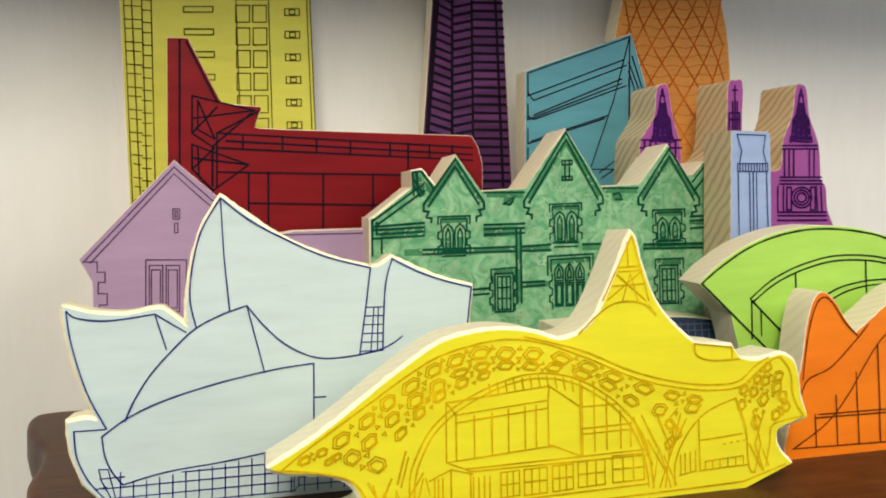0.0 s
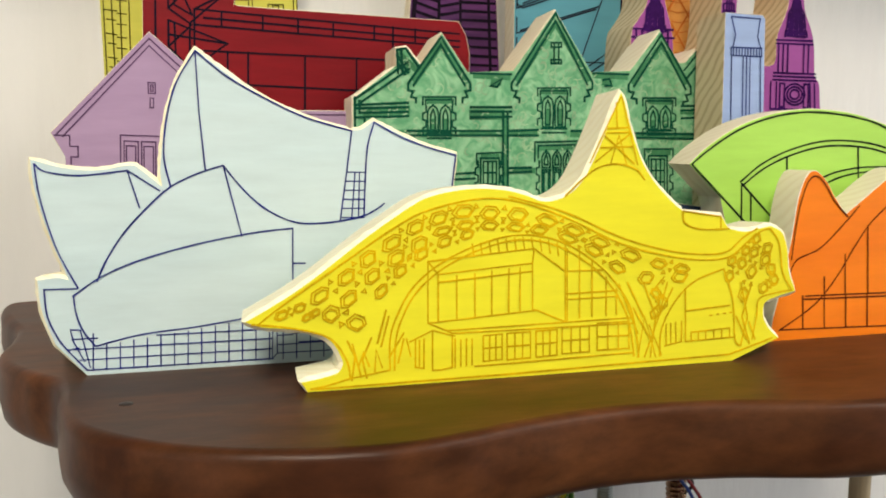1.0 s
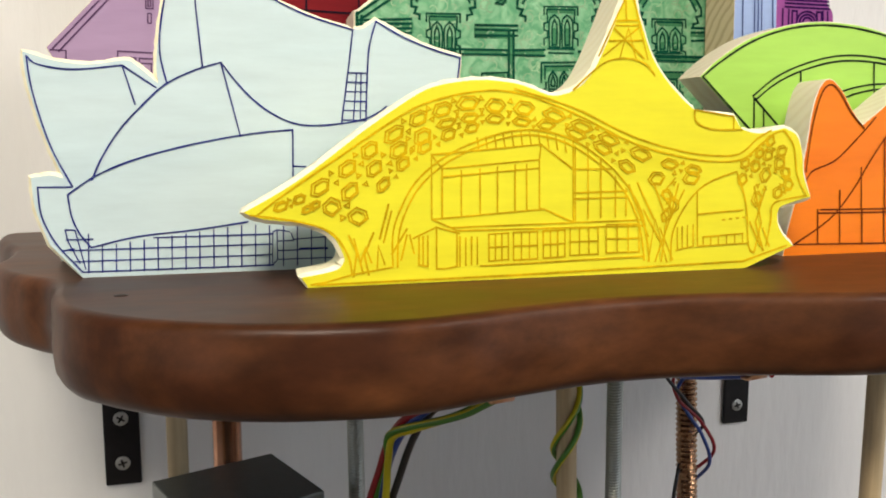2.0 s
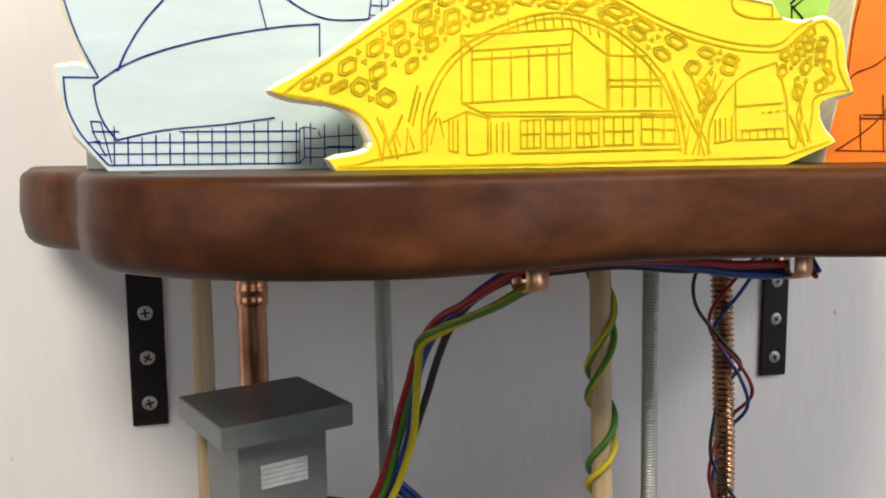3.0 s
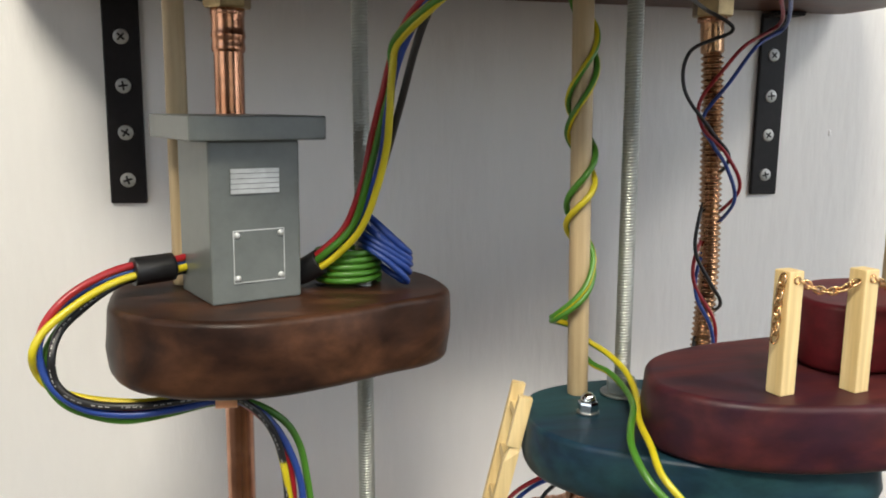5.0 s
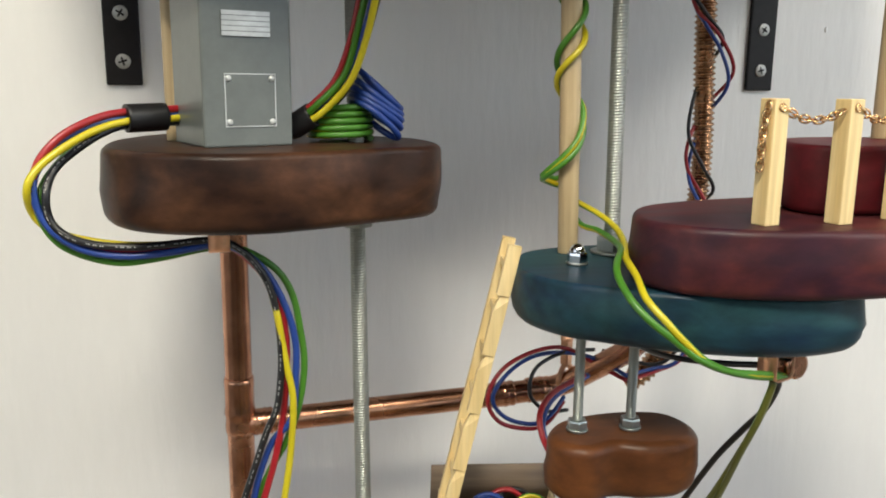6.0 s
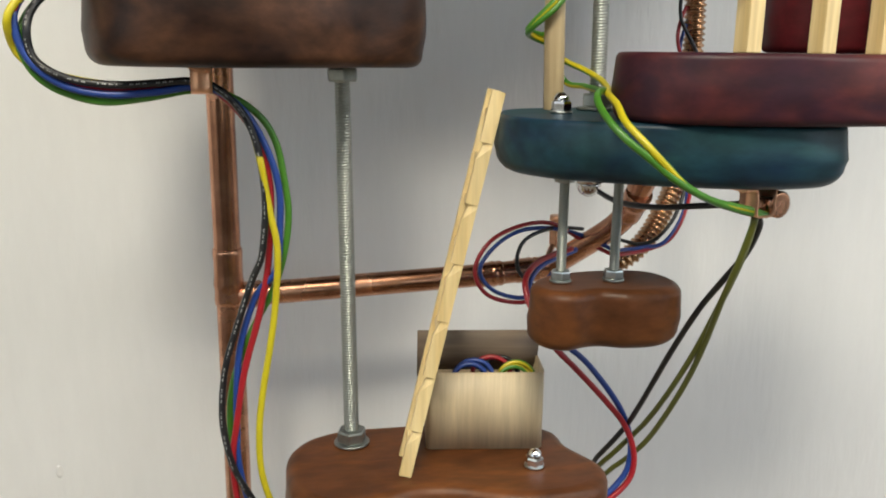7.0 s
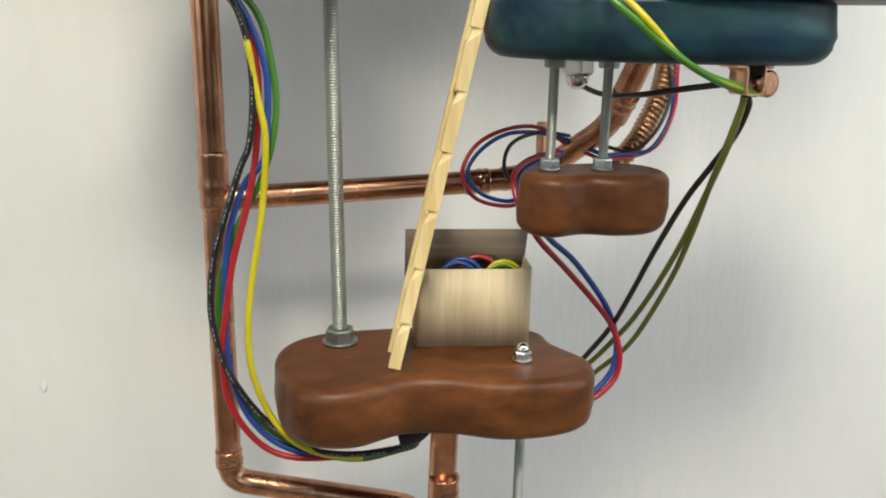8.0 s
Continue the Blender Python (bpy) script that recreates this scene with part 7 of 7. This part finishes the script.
HANGS = {
    "red": [(0.243, 0.500, 1.054), (0.214, 0.480, 1.052), (0.198, 0.462, 1.046), (0.196, 0.452, 1.035), (0.201, 0.447, 1.023), (0.211, 0.446, 1.006), (0.229, 0.444, 0.987), (0.250, 0.444, 0.964), (0.264, 0.443, 0.946), (0.271, 0.442, 0.927), (0.270, 0.441, 0.911), (0.261, 0.440, 0.900), (0.249, 0.440, 0.894), (0.234, 0.440, 0.902)],
    "blue": [(0.248, 0.505, 1.052), (0.217, 0.484, 1.048), (0.202, 0.466, 1.042), (0.199, 0.456, 1.032), (0.206, 0.450, 1.020), (0.220, 0.448, 1.005), (0.236, 0.447, 0.991), (0.255, 0.446, 0.967), (0.265, 0.445, 0.949), (0.270, 0.445, 0.930), (0.267, 0.443, 0.913), (0.256, 0.442, 0.900), (0.248, 0.442, 0.896), (0.234, 0.442, 0.903)],
}
for c, word in ((PVC_RED, "red"), (PVC_BLUE, "blue")):
    cable(HANGS[word], c, word + " cable hanging behind the small block", 0.0020, None, 0, "hanging cables")
cable([(0.265, 0.535, 1.06), (0.2359, 0.52, 1.0647), (0.2117, 0.510, 1.0585), (0.2057, 0.505, 1.0417), (0.2190, 0.508, 1.0270), (0.240, 0.52, 1.021)], PVC_BLACK, "black wire looping beside the copper branch pipe", 0.0014, None, 0, "looping wires")
cable([(0.2440, 0.475, 1.102), (0.2450, 0.440, 1.0985), (0.2480, 0.40, 1.1015), (0.2600, 0.365, 1.1080), (0.2790, 0.343, 1.1130)], PVC_BLACK, "black cable running to the clip under the teal platform", 0.0017, None, 0, "hanging cables")
for c, d, word, path in (
    (PVC_BLACK, None, "black", [(0.280, 0.342, 1.106), (0.284, 0.346, 1.100), (0.284, 0.355, 1.084), (0.282, 0.370, 1.066), (0.276, 0.385, 1.043), (0.271, 0.405, 1.009), (0.268, 0.430, 0.968), (0.266, 0.448, 0.942), (0.257, 0.466, 0.914), (0.253, 0.475, 0.903), (0.222, 0.478, 0.906)]),
    (PVC_OLIVE, PVC_YELLOW, "olive striped", [(0.278, 0.342, 1.106), (0.278, 0.343, 1.099), (0.279, 0.352, 1.080), (0.281, 0.372, 1.049), (0.282, 0.395, 1.014), (0.281, 0.420, 0.978), (0.278, 0.440, 0.950), (0.273, 0.453, 0.932), (0.262, 0.466, 0.910), (0.255, 0.475, 0.900), (0.222, 0.478, 0.906)]),
    (PVC_OLIVE, PVC_GREEN, "green striped", [(0.277, 0.340, 1.106), (0.277, 0.342, 1.099), (0.276, 0.350, 1.078), (0.278, 0.365, 1.054), (0.283, 0.386, 1.023), (0.287, 0.408, 0.992), (0.286, 0.433, 0.954), (0.282, 0.452, 0.926), (0.269, 0.466, 0.904), (0.260, 0.475, 0.894), (0.222, 0.478, 0.906)]),
):
    cable(path, c, word + " cable hanging from the clip to the lower platform", 0.0018, d, 8, "hanging cables", (5, 6, 7))
cable([(-0.018, 0.600, 1.389), (-0.010, 0.590, 1.387), (-0.002, 0.575, 1.383), (0.000, 0.566, 1.379)], PVC_BLACK, "short black cable behind the brass fitting", 0.0017, None, 0, "hanging cables")
eye = thing("pipe_clip", (0.2905, 0.346, 1.1120), "dark copper ring clip under the teal platform", "copper clip", "copper clips", 12)
part("ring", lathe(bmesh.new(), [(0.0056, -0.005), (0.0070, -0.0046), (0.0070, 0.0046), (0.0056, 0.005)], 24, (0, 0, 0), "y"), COPPER, eye)
# Black disc stands in for the dark inside of the hollow ring.
part("hole_shade", lathe(bmesh.new(), [(0.0054, -0.0045), (0.0054, 0.0038), (0.0030, 0.0034)], 20, (0, 0, 0), "y"), SLEEVE, eye, "black disc for the shade inside the ring's hole")
part("tab", box_bm(-0.003, -0.004, 0.0074, 0.003, 0.004, 0.0102, 0.0005), COPPER, eye)

# ---- grey cabinet on the dark platform
cabinet = thing("control_cabinet", (0.0145, 0.4655, PLINTH_TOP), "grey painted toy control cabinet with an overhanging lid", "cabinet", turn=21)
part("body", box_bm(-0.0245, -0.0245, 0, 0.0245, 0.0245, 0.0836, 0.0012), GREY_PAINT, cabinet)
part("lid", box_bm(-0.0365, -0.0345, 0.0838, 0.0355, 0.0330, 0.0960, 0.0009), GREY_PAINT, cabinet, "flat overhanging grey lid")
vent = part("vent", box_bm(-0.0135, -0.0249, 0.0565, 0.0125, -0.0247, 0.0692), GREY_PAINT, cabinet, "silver louvred vent label")
for k in range(5):
    bm = bmesh.new()
    box(bm, -0.0135, -0.0256, 0.0568 + 0.0026 * k, 0.0125, -0.0249, 0.0590 + 0.0026 * k)
    part("louvre", bm, SILVER_INK, vent)
plate = part("name_plate", box_bm(-0.0130, -0.0248, 0.0105, 0.0150, -0.0246, 0.0380), GREY_PAINT, cabinet, "plain grey plate with a silver border")
for a in ((-0.0130, 0.0105, 0.0150, 0.0110), (-0.0130, 0.0375, 0.0150, 0.0380), (-0.0130, 0.0110, -0.0125, 0.0375), (0.0145, 0.0110, 0.0150, 0.0375)):
    bm = bmesh.new()
    box(bm, a[0], -0.0251, a[1], a[2], -0.0248, a[3])
    part("border", bm, SILVER_INK, plate)
for x, z in ((-0.0108, 0.0130), (0.0128, 0.0130), (-0.0108, 0.0355), (0.0128, 0.0355)):
    part("rivet", lathe(bmesh.new(), [(0.0017, 0.0248), (0.0016, 0.0254), (0.0004, 0.0258)], 14, (x, 0, z), "y"), SILVER_INK, plate)

# ---- coils of spare cable on the dark platform
coil = thing("cable_coil", (0.0750, 0.480, PLINTH_TOP), "neat stack of green striped cable loops", "cable coil")
for k in range(5):
    ring = [Vector((0.0178 * math.cos(a), 0.0178 * math.sin(a), 0.0020 + 0.0038 * k + 0.0038 * i / 40)) for i, a in ((i, math.tau * i / 40) for i in range(41))]
    part("winding", tube(bmesh.new(), ring, 0.0019, 8, (0, 5), 40), [PVC_GREEN, PVC_YELLOW], coil)
blue = thing("cable_coil", (0.0985, 0.462, PLINTH_TOP), "leaning bunch of blue cable loops", "cable coil")
along, stack = Vector((0.76, -0.22, -0.61)).normalized(), Vector((0.60, 0.10, 0.79))
stack = (stack - along * stack.dot(along)).normalized()
deep = along.cross(stack)
for k in range(5):
    mid = Vector((-0.005, 0.004, 0.0135)) + stack * (0.0037 * k) - along * (0.0022 * k)
    ring = [mid + along * (0.0165 * math.cos(a)) + deep * (0.0095 * math.sin(a)) + stack * (0.0016 * math.sin(a + k)) for a in (math.tau * i / 32 for i in range(33))]
    part("winding", tube(bmesh.new(), ring, 0.0019, 8, cap=False), PVC_BLUE, blue)

# ---- posts and chain on the maroon platform
def chain(points, link, parent):
    """Round links, every other one turned a quarter, hung along the points."""
    pts = resample(points, link * 0.62)
    for k, (p, s, u, t) in enumerate(frames_along(pts)[:-1]):
        w = (s if k % 2 else u)
        ring = [p + t * (link * 0.5 * math.cos(a)) + w * (link * 0.32 * math.sin(a)) for a in (math.tau * i / 14 for i in range(15))]
        part("link", tube(bmesh.new(), ring, link * 0.10, 6, cap=False), GOLD, parent)


POSTS = ((0.2620, 0.337), (0.3000, 0.334), (0.3365, 0.339), (0.372, 0.334))
for x, y in POSTS:
    post = thing("fence_post", (x, y, MAROON_TOP), "pale square pine post on the maroon platform", "post", "fence posts", 12)
    part("shaft", box_bm(-0.0046, -0.0046, 0, 0.0046, 0.0046, 0.0595, 0.0005), PINE, post)
    part("eyelet", tube(bmesh.new(), [Vector((0.0018 * math.cos(a), -0.0048, 0.0555 + 0.0018 * math.sin(a))) for a in (math.tau * i / 12 for i in range(13))], 0.0005, 6, cap=False), GOLD, post)
rail = thing("gold_chain", (0.2620, 0.337, MAROON_TOP), "gold link chain strung between the pine posts", "chain")
for (xa, ya), (xb, yb) in zip(POSTS, POSTS[1:]):
    a, b = Vector((xa - 0.262 + 0.004, ya - 0.337 - 0.003, 0.0548)), Vector((xb - 0.262 - 0.004, yb - 0.337 - 0.003, 0.0555))
    chain([a.lerp(b, i / 24) - Vector((0, 0, 0.0055 * 4 * (i / 24) * (1 - i / 24))) for i in range(25)], 0.0058, rail)
chain(V((-0.0055, -0.003, 0.0555), (-0.0070, -0.003, 0.046), (-0.0072, -0.003, 0.034), (-0.0075, -0.003, 0.0265)), 0.0062, rail)

# ---- ladder leaning on the teal platform
ladder = thing("toy_ladder", (0.1148, 0.4355, LOW_TOP), "small pale pine ladder leaning on the teal platform", "ladder", turn=-10)
foot, head = Vector((0, 0, 0)), Vector((0.0505, 0, 0.2290))
lean = (head - foot).normalized()
across = Vector((lean.z, 0, -lean.x))
for s in (-1, 1):
    bm = bmesh.new()
    c = Vector((0, 0.0125 * s, 0))
    stops = [(0.0, 0)]
    for m in range(6):
        mid = 0.12 + 0.15 * m
        stops += [(mid - 0.034, 0), (mid, 1), (mid + 0.004, 1), (mid + 0.008, 0)]
    stops.append((1.0, 0))
    rows = []
    for f, cut in stops:
        p = (foot + Vector((0, 0, 0.0008))).lerp(head, f) + c
        cut *= 0.0022 if s < 0 else 0.0
        rows.append([bm.verts.new(p + across * (0.0037 * i + (cut if i < 0 else 0)) + Vector((0, 0.0024 * j + (cut * 0.8 if i < 0 and j < 0 else 0), 0))) for i, j in ((-1, -1), (1, -1), (1, 1), (-1, 1))])
    for a, b in zip(rows, rows[1:]):
        for k in range(4):
            bm.faces.new((a[k], a[(k + 1) % 4], b[(k + 1) % 4], b[k]))
    bm.faces.new(rows[0][::-1])
    bm.faces.new(rows[-1])
    part("rail", bm, PINE, ladder)
for k in range(9):
    p = foot.lerp(head, (k + 0.7) / 9.2)
    bm = bmesh.new()
    rows = [[bm.verts.new(p + lean * (0.0019 * i) + across * (0.0024 * j) + Vector((0, y, 0))) for i, j in ((-1, -1), (1, -1), (1, 1), (-1, 1))] for y in (-0.0101, 0.0101)]
    for q in range(4):
        bm.faces.new((rows[0][q], rows[0][(q + 1) % 4], rows[1][(q + 1) % 4], rows[1][q]))
    bm.faces.new(rows[0][::-1])
    bm.faces.new(rows[1])
    part("rung", bm, PINE, ladder)

# ---- veneer box of cable ends on the lower platform
crate = thing("veneer_box", (0.172, 0.466, LOW_TOP), "bent birch veneer box with its lid open, holding cable ends", "box", turn=-10)


def bent_wall(points, thick, height, z=0.0004, flare=0.0):
    """A thin bent strip of veneer standing along points."""
    bm = bmesh.new()
    rows = []
    for p, s, u, t in frames_along(points):
        n = Vector((-t.y, t.x, 0)).normalized() * thick / 2
        f = n.normalized() * flare
        rows.append([bm.verts.new(q) for q in (p - n + Vector((0, 0, z)), p + n + Vector((0, 0, z)), p + n + f + Vector((0, 0, z + height)), p - n + f + Vector((0, 0, z + height)))])
    for a, b in zip(rows, rows[1:]):
        for k in range(4):
            bm.faces.new((a[k], a[(k + 1) % 4], b[(k + 1) % 4], b[k])).smooth = k in (1, 3)
    bm.faces.new(rows[0][::-1])
    bm.faces.new(rows[-1])
    return bm


hoop = rounded([(0, 0.018, 0), (-0.037, 0.018, 0), (-0.037, -0.018, 0), (0.037, -0.018, 0), (0.037, 0.018, 0), (0, 0.018, 0)], 0.004, 6)
part("box_wall", bent_wall(hoop, 0.0016, 0.052), VENEER, crate)
part("box_floor", box_bm(-0.036, -0.017, 0.0004, 0.036, 0.017, 0.002), VENEER, crate)
part("lid", bent_wall(rounded([(-0.043, 0.0205, 0), (0.0, 0.0205, 0), (0.0375, 0.0205, 0)], 0.004, 4), 0.0016, 0.038, 0.035, -0.016), VENEER_SHADED, crate, "open veneer lid, the shade of its inner face put into the brown")
for c, d, cx, cy, r, tilt in ((PVC_BLUE, None, -0.009, -0.006, 0.0115, 0.2), (PVC_BLUE, None, -0.006, -0.003, 0.0125, 0.5), (PVC_YELLOW, PVC_GREEN, 0.020, -0.006, 0.0105, -0.2), (PVC_GREEN, PVC_YELLOW, 0.022, -0.002, 0.0115, 0.1), (PVC_RED, None, 0.006, 0.004, 0.0125, 0.3), (PVC_BLACK, None, 0.012, 0.007, 0.012, -0.1)):
    ring = [Vector((cx + r * math.cos(a), cy + r * math.sin(a) * 0.35, 0.0420 + r * 0.85 * math.sin(a) + tilt * 0.002)) for a in (math.tau * i / 28 for i in range(29))]
    ob = part("cable_end", tube(bmesh.new(), ring, 0.0017, 8, (0, 1, 5) if d else None, 40, cap=False), [c] + ([d] if d else []))
    ob.matrix_world = crate.matrix_world.copy()
    tagged(ob, "loop of coloured cable inside the veneer box", "cable", "cable ends in the box")

# ---- raised white spots for a bump, a screw hole and other marks on the wall
for x, z, r in ((0.107, 1.004, 0.0022), (-0.135, 0.846, 0.004), (0.335, 1.262, 0.0016), (0.52, 1.30, 0.002), (-0.16, 1.23, 0.0015)):
    bm = lathe(bmesh.new(), [(r, -0.0006), (r * 0.92, 0.0003), (r * 0.5, 0.0007), (r * 0.1, 0.0008)], 14, (0, 0, 0), "y")
    bmesh.ops.scale(bm, vec=(0.8, 1, 1.5), verts=bm.verts[:])
    run = part("wall_mark", bm, WALL_PAINT, smooth=True)
    run.location = (x, WALL_Y, z)
    tagged(run, "small raised white spot for a mark on the wall", "paint drip", "paint drips")
